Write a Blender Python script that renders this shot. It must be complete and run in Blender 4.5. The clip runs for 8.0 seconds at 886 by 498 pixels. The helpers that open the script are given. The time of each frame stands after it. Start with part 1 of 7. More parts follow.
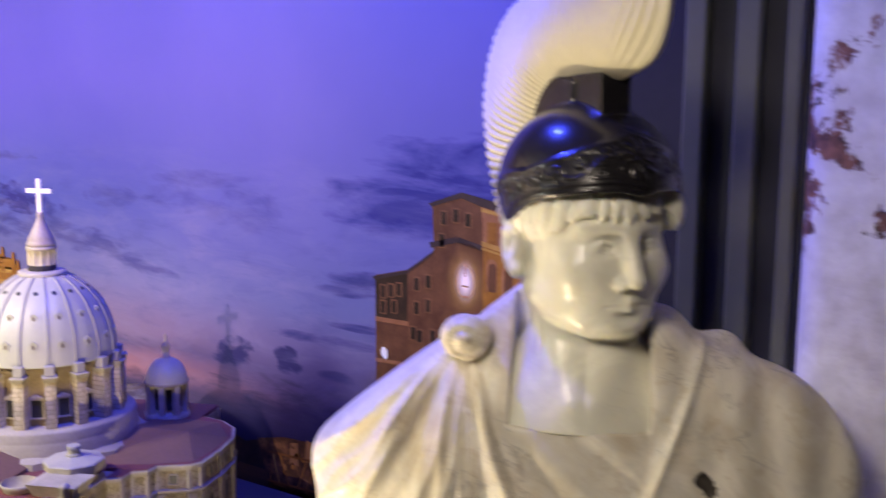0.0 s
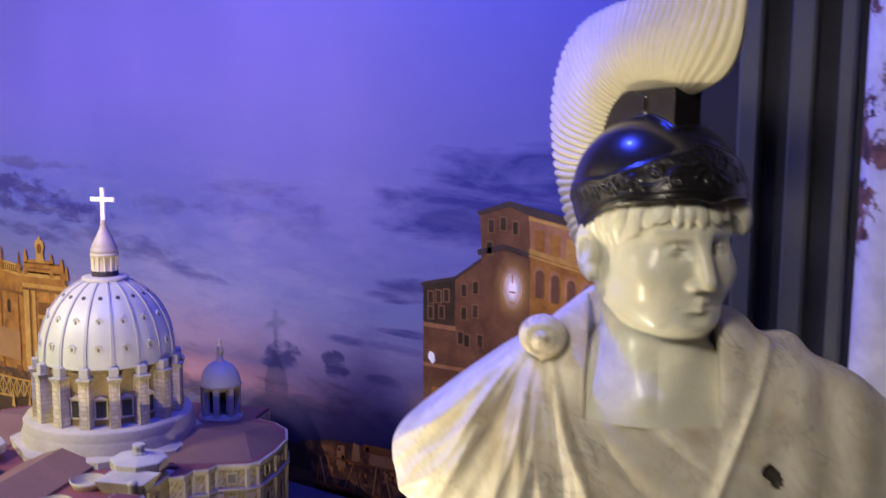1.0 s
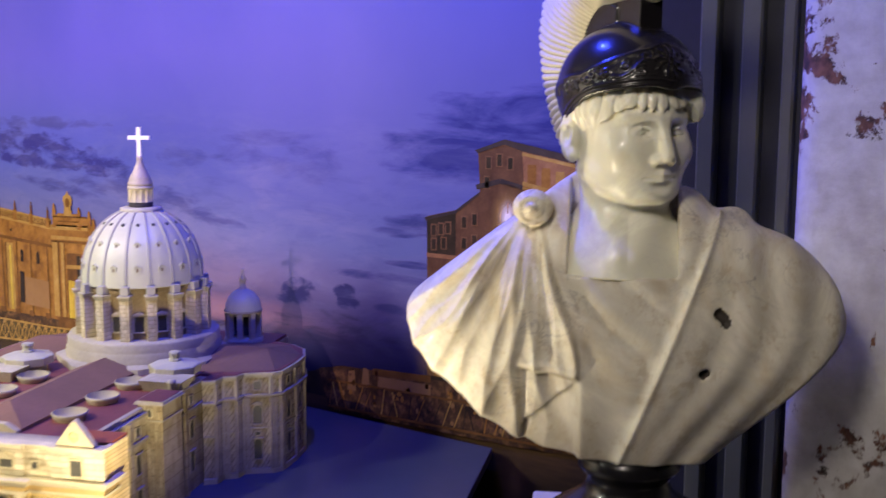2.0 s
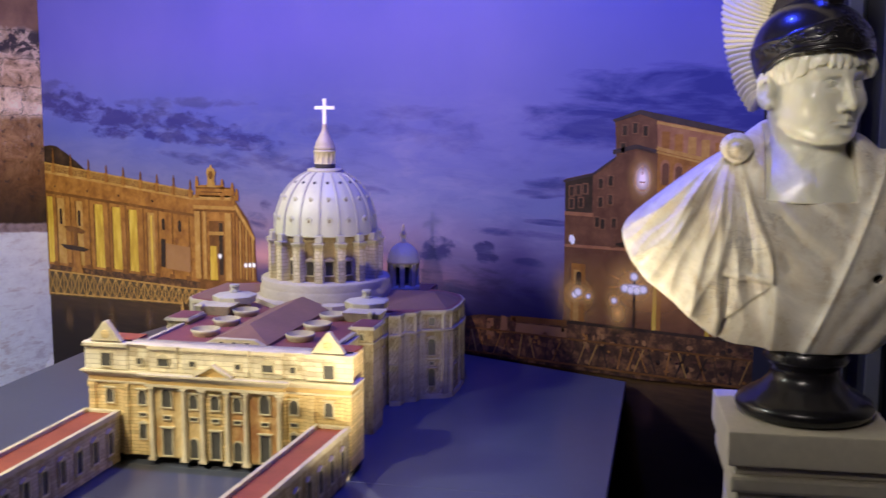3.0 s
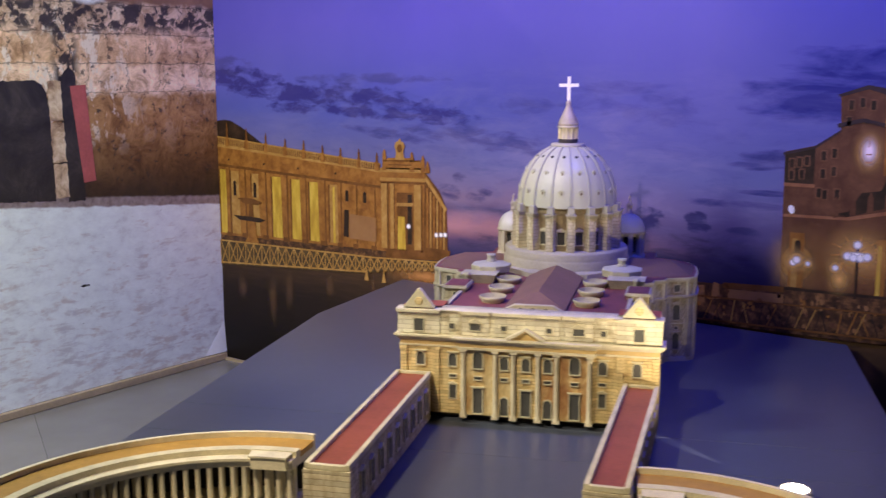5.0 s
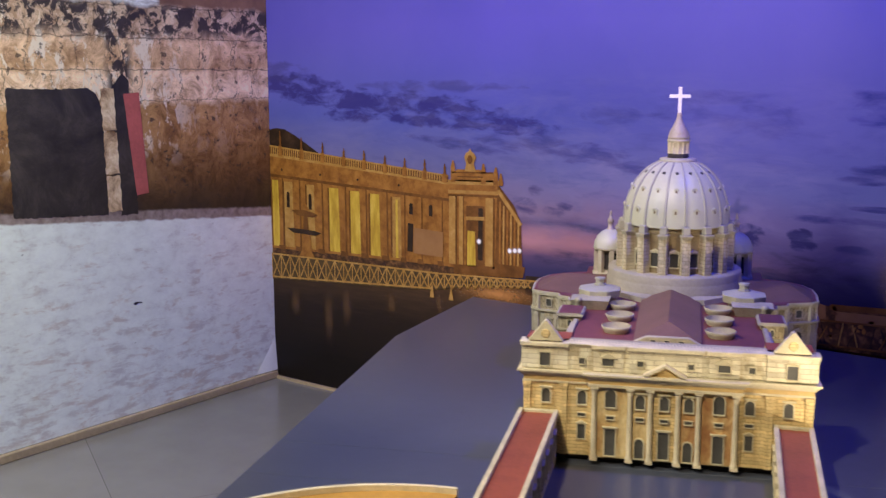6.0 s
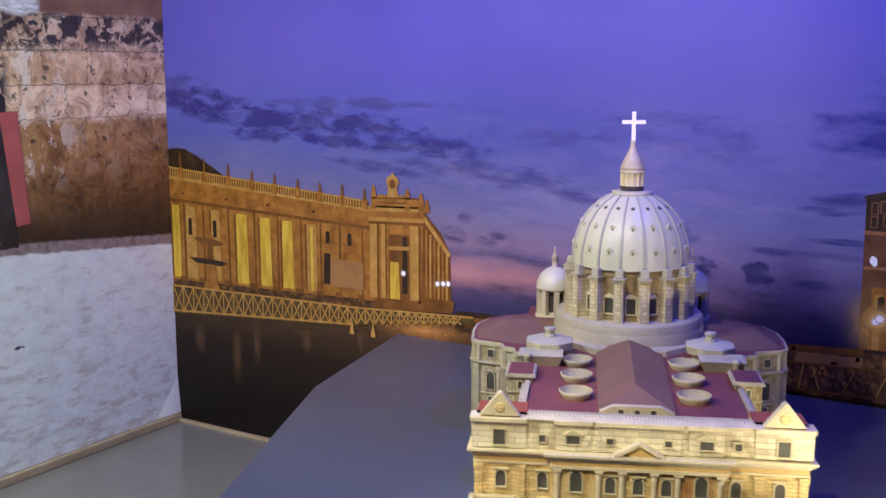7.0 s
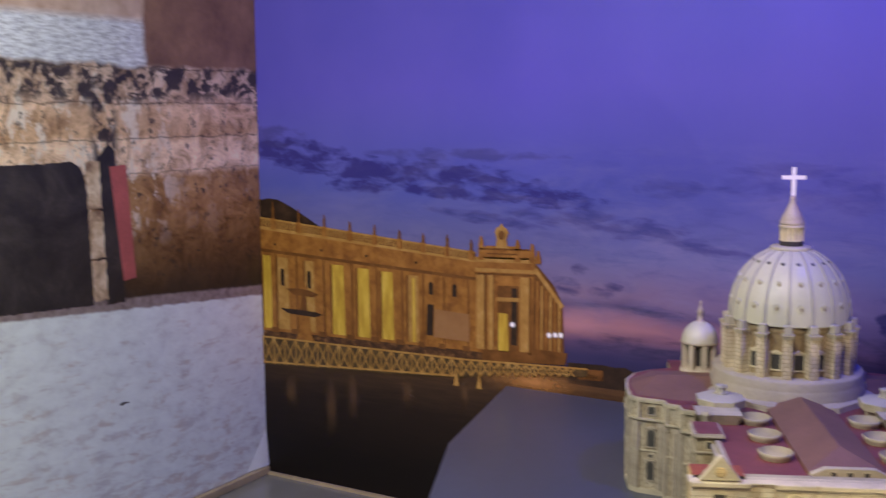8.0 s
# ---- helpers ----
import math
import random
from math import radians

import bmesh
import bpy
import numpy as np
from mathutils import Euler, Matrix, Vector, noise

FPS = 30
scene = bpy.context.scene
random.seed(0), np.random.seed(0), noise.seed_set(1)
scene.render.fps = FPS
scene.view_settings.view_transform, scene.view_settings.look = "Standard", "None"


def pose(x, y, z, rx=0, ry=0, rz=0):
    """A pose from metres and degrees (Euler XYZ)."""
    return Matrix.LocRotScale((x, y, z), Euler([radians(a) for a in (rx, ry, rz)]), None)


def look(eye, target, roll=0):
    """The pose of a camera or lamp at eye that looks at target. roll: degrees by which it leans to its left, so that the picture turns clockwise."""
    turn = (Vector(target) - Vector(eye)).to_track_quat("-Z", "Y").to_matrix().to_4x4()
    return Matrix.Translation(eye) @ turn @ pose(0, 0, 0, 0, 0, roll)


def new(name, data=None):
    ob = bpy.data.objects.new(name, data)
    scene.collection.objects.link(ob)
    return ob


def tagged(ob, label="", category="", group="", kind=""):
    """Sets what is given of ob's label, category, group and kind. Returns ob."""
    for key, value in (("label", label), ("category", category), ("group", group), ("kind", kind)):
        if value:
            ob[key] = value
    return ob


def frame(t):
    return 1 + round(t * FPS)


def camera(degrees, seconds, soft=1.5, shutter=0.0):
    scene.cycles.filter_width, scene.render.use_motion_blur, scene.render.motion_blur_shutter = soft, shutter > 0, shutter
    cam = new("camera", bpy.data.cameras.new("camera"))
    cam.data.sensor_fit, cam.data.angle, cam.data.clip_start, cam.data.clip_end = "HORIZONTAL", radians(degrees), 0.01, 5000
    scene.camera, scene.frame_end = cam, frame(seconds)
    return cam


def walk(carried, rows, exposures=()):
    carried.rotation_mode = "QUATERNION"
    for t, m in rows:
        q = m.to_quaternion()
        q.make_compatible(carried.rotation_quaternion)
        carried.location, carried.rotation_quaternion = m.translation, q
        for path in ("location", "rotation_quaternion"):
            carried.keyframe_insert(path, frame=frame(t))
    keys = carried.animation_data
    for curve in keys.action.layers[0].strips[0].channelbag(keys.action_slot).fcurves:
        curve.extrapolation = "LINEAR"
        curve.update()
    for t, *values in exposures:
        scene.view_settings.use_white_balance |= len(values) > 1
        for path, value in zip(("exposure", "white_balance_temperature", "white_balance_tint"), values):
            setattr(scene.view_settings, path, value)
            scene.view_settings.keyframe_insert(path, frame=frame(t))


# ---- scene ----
cam = camera(45.4, 8.0, 1.35, 0.5)
PATH = [
    (0, (4.536, -2.071, 1.657), (3.401, -0.45, 1.366), 0.5),
    (0.5, (4.414, -2.154, 1.693), (3.259, -0.546, 1.409), 0.4),
    (1, (4.511, -2.188, 1.659), (3.356, -0.579, 1.388), 0.5),
    (1.2, (4.568, -2.217, 1.621), (3.417, -0.604, 1.35), 0.5),
    (2.3, (4.681, -2.624, 1.498), (3.532, -1.01, 1.227), 0.3),
    (2.5, (4.668, -2.774, 1.483), (3.517, -1.162, 1.212), 0.4),
    (3, (4.581, -3.045, 1.438), (3.422, -1.437, 1.168), 0.3),
    (3.5, (4.483, -3.211, 1.443), (3.318, -1.611, 1.156), 0.2),
    (4, (4.419, -3.474, 1.466), (3.247, -1.883, 1.154), 0.2),
    (4.5, (4.317, -3.605, 1.488), (3.14, -2.02, 1.168), 0.1),
    (5, (4.115, -3.6, 1.472), (2.932, -2.022, 1.141), -0.1),
    (5.2, (4.042, -3.605, 1.456), (2.854, -2.03, 1.127), -0.0),
    (6.3, (3.636, -3.599, 1.52), (2.472, -2.006, 1.187), -0.2),
    (6.5, (3.595, -3.523, 1.53), (2.474, -1.9, 1.198), 0.0),
    (7, (3.438, -3.319, 1.56), (2.408, -1.637, 1.23), -0.0),
    (7.5, (3.238, -3.344, 1.558), (2.237, -1.636, 1.275), 0.0),
    (8, (3.02, -3.542, 1.614), (2.01, -1.836, 1.352), -0.3),
]
EXPOSURES = [(0, 0.26, 7200, 14), (0.5, 0.16, 7050, 9), (1.2, 0.11, 7000, 11), (2.3, 0.06, 6750, 13), (3, -0.05, 6550, 14), (3.5, -0.15, 6450, 15), (4.5, -0.28, 6450, 16), (5.2, -0.38, 6450, 17), (6.3, -0.45, 6450, 18), (6.6, -0.40, 6450, 17), (7, -0.28, 6400, 11), (7.5, -0.33, 6400, 13), (7.9, -0.53, 6450, 17), (8, -0.69, 6450, 19)]

walk(cam, [(t, look(eye, target, roll)) for t, eye, target, roll in PATH], EXPOSURES)

# ---- world and lamps ----
world = bpy.data.worlds.new("world")
world.use_nodes = True
world.node_tree.nodes["Background"].inputs[0].default_value = (0.02, 0.02, 0.03, 1)
world.node_tree.nodes["Background"].inputs[1].default_value = 0.3
scene.world = world


def spot(name, eye, target, watts, colour, cone, blend, size):
    data = bpy.data.lights.new(name, "SPOT")
    data.energy, data.color, data.spot_size, data.spot_blend, data.shadow_soft_size = watts, colour, radians(cone), blend, size
    ob = new(name, data)
    ob.matrix_world = look(eye, target)
    return ob


def area(name, eye, target, watts, colour, wide, high):
    data = bpy.data.lights.new(name, "AREA")
    data.energy, data.color, data.shape, data.size, data.size_y = watts, colour, "RECTANGLE", wide, high
    ob = new(name, data)
    ob.matrix_world = look(eye, target)
    return ob


# white ceiling spot in front of the model, blue and violet show spots, room panels, the warm puck on the board
spot("ceiling_spot_white", (2.49, -2.06, 2.38), (2.04, -0.88, 0.85), 94, (1.0, 0.90, 0.74), 51, 0.7, 0.008)
spot("ceiling_spot_front", (2.85, -3.4, 2.75), (2.95, -1.90, 0.6), 285, (1.0, 0.85, 0.54), 40, 0.6, 0.05)
spot("ceiling_spot_blue", (3.10, -1.0, 2.75), (2.85, -0.1, 1.25), 148, (0.03, 0.055, 1.0), 140, 0.7, 0.05)
spot("ceiling_spot_violet", (2.49, -2.06, 2.381), (1.50, 0.0, 1.85), 82, (1.0, 0.62, 0.92), 78, 0.6, 0.008)
area("ceiling_panel", (1.15, -3.05, 2.7), (0.0, -2.1, 0.9), 122, (0.92, 1.0, 0.88), 0.9, 0.5)
spot("ceiling_spot_bust", (4.22, -2.85, 2.45), (3.96, -0.93, 1.42), 72, (1.0, 0.92, 0.83), 33, 0.6, 0.22)
spot("puck_beam", (3.43, -1.435, 0.612), (3.0, -0.9, 1.9), 46.0, (1.0, 0.86, 0.58), 136, 1.0, 0.010)
spot("puck_slit", (3.395, -1.405, 0.594), (3.09, -1.27, 0.567), 26.0, (1.0, 0.93, 0.85), 6.5, 0.8, 0.002)


# ---- materials ----
def nodes_of(name):
    m = bpy.data.materials.new(name)
    m.use_nodes = True
    t = m.node_tree
    return m, t, t.nodes["Principled BSDF"]


def node(t, kind, **inputs):
    n = t.nodes.new(kind)
    for k, v in inputs.items():
        n.inputs[k.replace("_", " ")].default_value = v
    return n


def ramp(t, source, stops):
    n = t.nodes.new("ShaderNodeValToRGB")
    e = n.color_ramp.elements
    while len(e) < len(stops):
        e.new(0.5)
    for el, (p, c) in zip(e, stops):
        el.position = p
        el.color = (*c, 1) if len(c) == 3 else c
    t.links.new(source, n.inputs[0])
    return n.outputs[0]


def mixc(t, fac, a, b, mode="MIX"):
    n = t.nodes.new("ShaderNodeMix")
    n.data_type, n.blend_type = "RGBA", mode
    for sock, v in ((n.inputs[0], fac), (n.inputs[6], a), (n.inputs[7], b)):
        if isinstance(v, bpy.types.NodeSocket):
            t.links.new(v, sock)
        elif isinstance(v, tuple):
            sock.default_value = (*v, 1) if len(v) == 3 else v
        else:
            sock.default_value = v
    return n.outputs[2]


def maths(t, op, a, b=0.0, clamp=False):
    n = t.nodes.new("ShaderNodeMath")
    n.operation, n.use_clamp = op, clamp
    for sock, v in zip(n.inputs, (a, b)):
        if isinstance(v, bpy.types.NodeSocket):
            t.links.new(v, sock)
        else:
            sock.default_value = v
    return n.outputs[0]


def coords(t, scale=(1, 1, 1), turn=(0, 0, 0)):
    c = t.nodes.new("ShaderNodeTexCoord")
    m = t.nodes.new("ShaderNodeMapping")
    m.inputs["Scale"].default_value = scale
    m.inputs["Rotation"].default_value = turn
    t.links.new(c.outputs["Object"], m.inputs["Vector"])
    return m.outputs[0]


def fractal(t, vec, scale, detail=5.0, rough=0.55, distort=0.0):
    n = node(t, "ShaderNodeTexNoise", Scale=scale, Detail=detail, Roughness=rough, Distortion=distort)
    t.links.new(vec, n.inputs["Vector"])
    return n.outputs["Fac"]


def bump(t, bsdf, height, strength, distance):
    b = node(t, "ShaderNodeBump", Strength=strength, Distance=distance)
    t.links.new(height, b.inputs["Height"])
    t.links.new(b.outputs[0], bsdf.inputs["Normal"])


def plain(name, colour, rough=0.6, vary=0.25, scale=30, metal=0.0, relief=0.25, depth=0.002, coat=0.0):
    """A worn surface: two scales of tone over one colour, and fine relief."""
    m, t, b = nodes_of(name)
    v = coords(t)
    big, fine = fractal(t, v, scale * 0.22, 4), fractal(t, v, scale * 2.5, 6, 0.65)
    mix = maths(t, "ADD", maths(t, "MULTIPLY", big, 0.6), maths(t, "MULTIPLY", fine, 0.4))
    lo, hi = tuple(c * (1 - vary) for c in colour), tuple(min(1, c * (1 + vary * 0.8)) for c in colour)
    t.links.new(ramp(t, mix, [(0.3, lo), (0.7, hi)]), b.inputs["Base Color"])
    b.inputs["Roughness"].default_value, b.inputs["Metallic"].default_value = rough, metal
    b.inputs["Coat Weight"].default_value = coat
    bump(t, b, fine, relief, depth)
    return m


def masonry(name, colour, joint, w, h, rough=0.75, turn=(0, 0, 0), wear=1.0):
    """Courses of rough ashlar with uneven joints, blotches and runs of dirt."""
    m, t, b = nodes_of(name)
    v = coords(t, (1, 1, 1), turn)
    wob = t.nodes.new("ShaderNodeVectorMath")
    wob.operation = "MULTIPLY_ADD"
    nz = node(t, "ShaderNodeTexNoise", Scale=70.0, Detail=3.0)
    t.links.new(v, nz.inputs["Vector"])
    t.links.new(nz.outputs["Color"], wob.inputs[0])
    wob.inputs[1].default_value = (h * 0.3, h * 0.3, 0)
    t.links.new(v, wob.inputs[2])
    n = node(t, "ShaderNodeTexBrick", Scale=1.0, Mortar_Size=h * 0.09, Mortar_Smooth=0.5, Brick_Width=w, Row_Height=h, Bias=-0.1)
    n.inputs["Color1"].default_value = (*[c * 1.12 for c in colour], 1)
    n.inputs["Color2"].default_value = (*[c * 0.80 for c in colour], 1)
    n.inputs["Mortar"].default_value = (*joint, 1)
    t.links.new(wob.outputs[0], n.inputs["Vector"])
    blot = ramp(t, fractal(t, v, 18, 6, 0.72), [(0.32, (0.55, 0.48, 0.36)), (0.5, (0.9, 0.87, 0.8)), (0.66, (1.08, 1.08, 1.06))])
    runs = ramp(t, fractal(t, coords(t, (46, 46, 9)), 1.0, 4, 0.6), [(0.36, (0.60, 0.50, 0.36)), (0.55, (1, 1, 1))])
    col = mixc(t, 0.85 * wear, n.outputs[0], blot, "MULTIPLY")
    t.links.new(mixc(t, 0.7 * wear, col, runs, "MULTIPLY"), b.inputs["Base Color"])
    b.inputs["Roughness"].default_value = rough
    bump(t, b, maths(t, "SUBTRACT", fractal(t, v, 150, 4), n.outputs["Fac"]), 0.5, 0.0016)
    return m


def marble(name, colour, vein, rough=0.30, coat=0.14, veins=0.2, depth=0.2):
    """Polished stone: soft clouds, brown stains, grey threads and a little light under the skin."""
    m, t, b = nodes_of(name)
    v = coords(t)
    cloud = fractal(t, v, 6, 8, 0.66, 1.2)
    base = ramp(t, cloud, [(0.34, tuple(a * veins + c * (1 - veins) * 0.9 for a, c in zip(vein, colour))), (0.47, tuple(c * 0.92 for c in colour)), (0.62, tuple(min(1, c * 1.15) for c in colour))])
    spots = ramp(t, fractal(t, v, 24, 5, 0.75, 0.2), [(0.54, (0, 0, 0)), (0.64, (1, 1, 1))])
    col = mixc(t, maths(t, "MULTIPLY", spots, veins), base, vein)
    stain = ramp(t, fractal(t, coords(t, (1, 1, 0.6)), 9, 6, 0.7, 0.8), [(0.50, (0, 0, 0)), (0.66, (1, 1, 1))])
    col = mixc(t, maths(t, "MULTIPLY", stain, veins * 0.8), col, tuple(c * k for c, k in zip(vein, (1.15, 1.05, 0.8))))
    thread = maths(t, "SUBTRACT", 1.0, maths(t, "MULTIPLY", maths(t, "ABSOLUTE", maths(t, "SUBTRACT", fractal(t, coords(t, (1, 1, 1.6)), 7, 6, 0.6, 1.6), 0.5)), 60.0), True)
    patchy = ramp(t, fractal(t, v, 5, 3), [(0.48, (0, 0, 0)), (0.6, (1, 1, 1))])
    col = mixc(t, maths(t, "MULTIPLY", maths(t, "MULTIPLY", thread, patchy), veins), col, (0.22, 0.20, 0.20))
    t.links.new(col, b.inputs["Base Color"])
    b.inputs["Roughness"].default_value = rough
    b.inputs["Coat Weight"].default_value, b.inputs["Coat Roughness"].default_value = coat, 0.12
    b.inputs["Subsurface Weight"].default_value = depth
    b.inputs["Subsurface Radius"].default_value = (0.020, 0.018, 0.013)
    bump(t, b, fractal(t, v, 55, 4), 0.10, 0.002)
    return m


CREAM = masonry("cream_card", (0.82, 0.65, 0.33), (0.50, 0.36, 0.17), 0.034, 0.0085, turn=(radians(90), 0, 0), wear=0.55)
# darker copy of the cream card: shade of the side walls in its colour
CREAM_SHADED = masonry("cream_card_shaded", (0.50, 0.44, 0.31), (0.22, 0.18, 0.12), 0.03, 0.0085, turn=(radians(90), 0, radians(90)))
ATTIC = masonry("attic_panel_card", (0.78, 0.73, 0.57), (0.52, 0.46, 0.32), 0.05, 0.012, turn=(radians(90), 0, 0), wear=0.4)
COLUMN = plain("column_plaster", (0.70, 0.62, 0.44), 0.65, 0.28, 90)
PIER = masonry("pier_stone", (0.68, 0.61, 0.47), (0.44, 0.38, 0.28), 0.017, 0.0105, turn=(radians(90), 0, 0), wear=1.0)
PALE = plain("pale_plaster", (0.62, 0.55, 0.37), 0.7, 0.32, 90)
DULL = plain("dull_plaster", (0.46, 0.41, 0.30), 0.75, 0.36, 80)
STONE = plain("grey_stone_card", (0.40, 0.35, 0.27), 0.8, 0.4, 90)
WHITE = plain("white_plaster", (0.44, 0.41, 0.34), 0.55, 0.16, 60)
BOWL_SHADE = plain("bowl_inside_shaded", (0.36, 0.31, 0.21), 0.8, 0.3, 70)
RING = plain("ring_plaster", (0.40, 0.35, 0.285), 0.65, 0.22, 50, relief=0.4)
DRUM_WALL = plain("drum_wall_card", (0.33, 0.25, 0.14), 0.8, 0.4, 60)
DOME_WHITE = plain("dome_white", (0.51, 0.50, 0.395), 0.42, 0.08, 35)
RIB = plain("dome_rib", (0.36, 0.345, 0.32), 0.5, 0.15, 60)
OCHRE_DARK = plain("dormer_dark", (0.21, 0.16, 0.10), 0.8, 0.3, 60)
LEAD = plain("grey_lead", (0.42, 0.36, 0.30), 0.5, 0.3, 60)
OCHRE = plain("ochre_card", (0.66, 0.47, 0.20), 0.75, 0.22, 40)
OCHRE_ROOF = plain("ochre_roof", (0.44, 0.24, 0.045), 0.65, 0.3, 30)
RED_ROOF = plain("red_roof", (0.29, 0.072, 0.036), 0.65, 0.3, 40)
WINE_ROOF = plain("wine_roof", (0.18, 0.050, 0.055), 0.6, 0.28, 40)
BROWN_ROOF = plain("brown_roof", (0.185, 0.096, 0.070), 0.6, 0.22, 40)
GLASS_DARK = plain("dark_window", (0.06, 0.058, 0.052), 0.4, 0.4, 90)
FACADE_PANE = plain("grey_window", (0.085, 0.083, 0.075), 0.6, 0.3, 90)
# near-black: shade in gaps put into a colour, also the lantern's brown band
SHADE_BROWN = plain("shade_brown", (0.035, 0.03, 0.025), 0.9, 0.3, 40)
BOARD = plain("grey_painted_board", (0.070, 0.081, 0.114), 0.30, 0.14, 9, relief=0.1)
MARBLE = marble("polished_marble", (0.88, 0.87, 0.75), (0.70, 0.68, 0.54), 0.36, 0.18, 0.12, 0.5)
MARBLE_DRAPE = marble("veined_marble", (0.80, 0.76, 0.66), (0.46, 0.36, 0.22), 0.48, 0.05, 0.42, 0.4)
BLACK_STONE = plain("black_marble", (0.012, 0.011, 0.014), 0.26, 0.5, 40, relief=0.06, coat=0.2)
CHIP = plain("dark_chip", (0.06, 0.05, 0.042), 0.7, 0.4, 60)
PLUME_WHITE = plain("ivory_plume", (0.74, 0.69, 0.51), 0.45, 0.10, 25)


def stained_card(name, lo, mid, hi):
    """Printed card with uneven orange-brown washes."""
    m, t, b = nodes_of(name)
    v = coords(t, (1, 1, 0.55))
    wash = ramp(t, fractal(t, v, 26, 5, 0.62, 0.4), [(0.36, lo), (0.5, mid), (0.64, hi)])
    t.links.new(mixc(t, 0.35, wash, ramp(t, fractal(t, v, 160, 4), [(0.35, (0.6, 0.55, 0.5)), (0.6, (1.05, 1.05, 1.05))]), "MULTIPLY"), b.inputs["Base Color"])
    b.inputs["Roughness"].default_value = 0.75
    bump(t, b, fractal(t, v, 120, 4), 0.3, 0.0015)
    return m


BAY_RUST = stained_card("rust_washed_card", (0.40, 0.19, 0.075), (0.54, 0.32, 0.13), (0.72, 0.54, 0.27))
BAY_OCHRE = stained_card("ochre_washed_card", (0.52, 0.32, 0.13), (0.68, 0.51, 0.24), (0.76, 0.62, 0.34))


# ---- mesh building ----
def part(name, bm, material, parent, label=""):
    """One mesh object under a thing or a part."""
    me = bpy.data.meshes.new(name)
    bm.to_mesh(me)
    bm.free()
    for mt in material if isinstance(material, (list, tuple)) else [material]:
        me.materials.append(mt)
    ob = new(name, me)
    ob.parent = parent
    if label:
        tagged(ob, label)
    return ob


def thing(name, m, label, category, group="", kind=""):
    ob = new(name)
    ob.matrix_world = m
    ob.empty_display_size = 0.05
    return tagged(ob, label, category, group, kind)


def solid(name, bm, material, label, category="", kind="", group=""):
    ob = part(name, bm, material, None)
    return tagged(ob, label, category, group, kind)


def bm_new():
    return bmesh.new()


def box(bm, x0, x1, y0, y1, z0, z1, mi=0, turn=None):
    vs = [bm.verts.new((x, y, z)) for z in (z0, z1) for x, y in ((x0, y0), (x1, y0), (x1, y1), (x0, y1))]
    if turn is not None:
        bmesh.ops.transform(bm, matrix=turn, verts=vs)
    for ids in ((3, 2, 1, 0), (4, 5, 6, 7), (0, 1, 5, 4), (1, 2, 6, 5), (2, 3, 7, 6), (3, 0, 4, 7)):
        bm.faces.new([vs[i] for i in ids]).material_index = mi
    return vs


def prism(bm, poly, z0, z1, mi=0, top=None):
    """An upright prism over a plan; top: another outline for its upper face."""
    top = top or poly
    a, b = [bm.verts.new((x, y, z0)) for x, y in poly], [bm.verts.new((x, y, z1)) for x, y in top]
    n = len(poly)
    fs = [bm.faces.new(a[::-1]), bm.faces.new(b)]
    fs += [bm.faces.new((a[i], a[(i + 1) % n], b[(i + 1) % n], b[i])) for i in range(n)]
    for f in fs:
        f.material_index = mi
    bmesh.ops.recalc_face_normals(bm, faces=fs)
    return fs


def wall_plate(bm, poly, y0, y1, mi=0):
    """A plate whose outline is drawn in x and z, from y0 (front) to y1."""
    a, b = [bm.verts.new((x, y0, z)) for x, z in poly], [bm.verts.new((x, y1, z)) for x, z in poly]
    n = len(poly)
    fs = [bm.faces.new(a), bm.faces.new(b[::-1])] + [bm.faces.new((a[i], b[i], b[(i + 1) % n], a[(i + 1) % n])) for i in range(n)]
    for f in fs:
        f.material_index = mi
    bmesh.ops.recalc_face_normals(bm, faces=fs)


def lathe(bm, profile, n=32, cx=0.0, cy=0.0, mi=0, smooth=True, a0=0.0, flute=None):
    """A turned body about an upright axis; profile: radius, height from bottom to top."""
    rings = []
    for r, z in profile:
        if r < 1e-6:
            rings.append([bm.verts.new((cx, cy, z))])
        else:
            rings.append([bm.verts.new((cx + (r if flute is None else flute(r, k)) * math.cos(a0 + math.tau * k / n), cy + (r if flute is None else flute(r, k)) * math.sin(a0 + math.tau * k / n), z)) for k in range(n)])
    for lo, hi in zip(rings, rings[1:]):
        for k in range(n):
            j = (k + 1) % n
            if len(lo) == 1 and len(hi) == 1:
                continue
            f = bm.faces.new((lo[0], hi[j], hi[k])) if len(lo) == 1 else bm.faces.new((lo[k], lo[j], hi[0])) if len(hi) == 1 else bm.faces.new((lo[k], lo[j], hi[j], hi[k]))
            f.smooth, f.material_index = smooth, mi
    return rings


def arch_poly(cx, z0, w, h, steps=6):
    """Outline of a round-headed opening: x, z."""
    r = w / 2
    pts = [(cx - r, z0), (cx + r, z0), (cx + r, z0 + h - r)]
    pts += [(cx + r * math.cos(a), z0 + h - r + r * math.sin(a)) for a in (math.pi * k / steps for k in range(1, steps))]
    return pts + [(cx - r, z0 + h - r)]


def rect_poly(cx, z0, w, h):
    return [(cx - w / 2, z0), (cx + w / 2, z0), (cx + w / 2, z0 + h), (cx - w / 2, z0 + h)]


def soften(bm, width, segments=1):
    bmesh.ops.bevel(bm, geom=bm.edges[:], offset=width, segments=segments, affect="EDGES", profile=0.6)


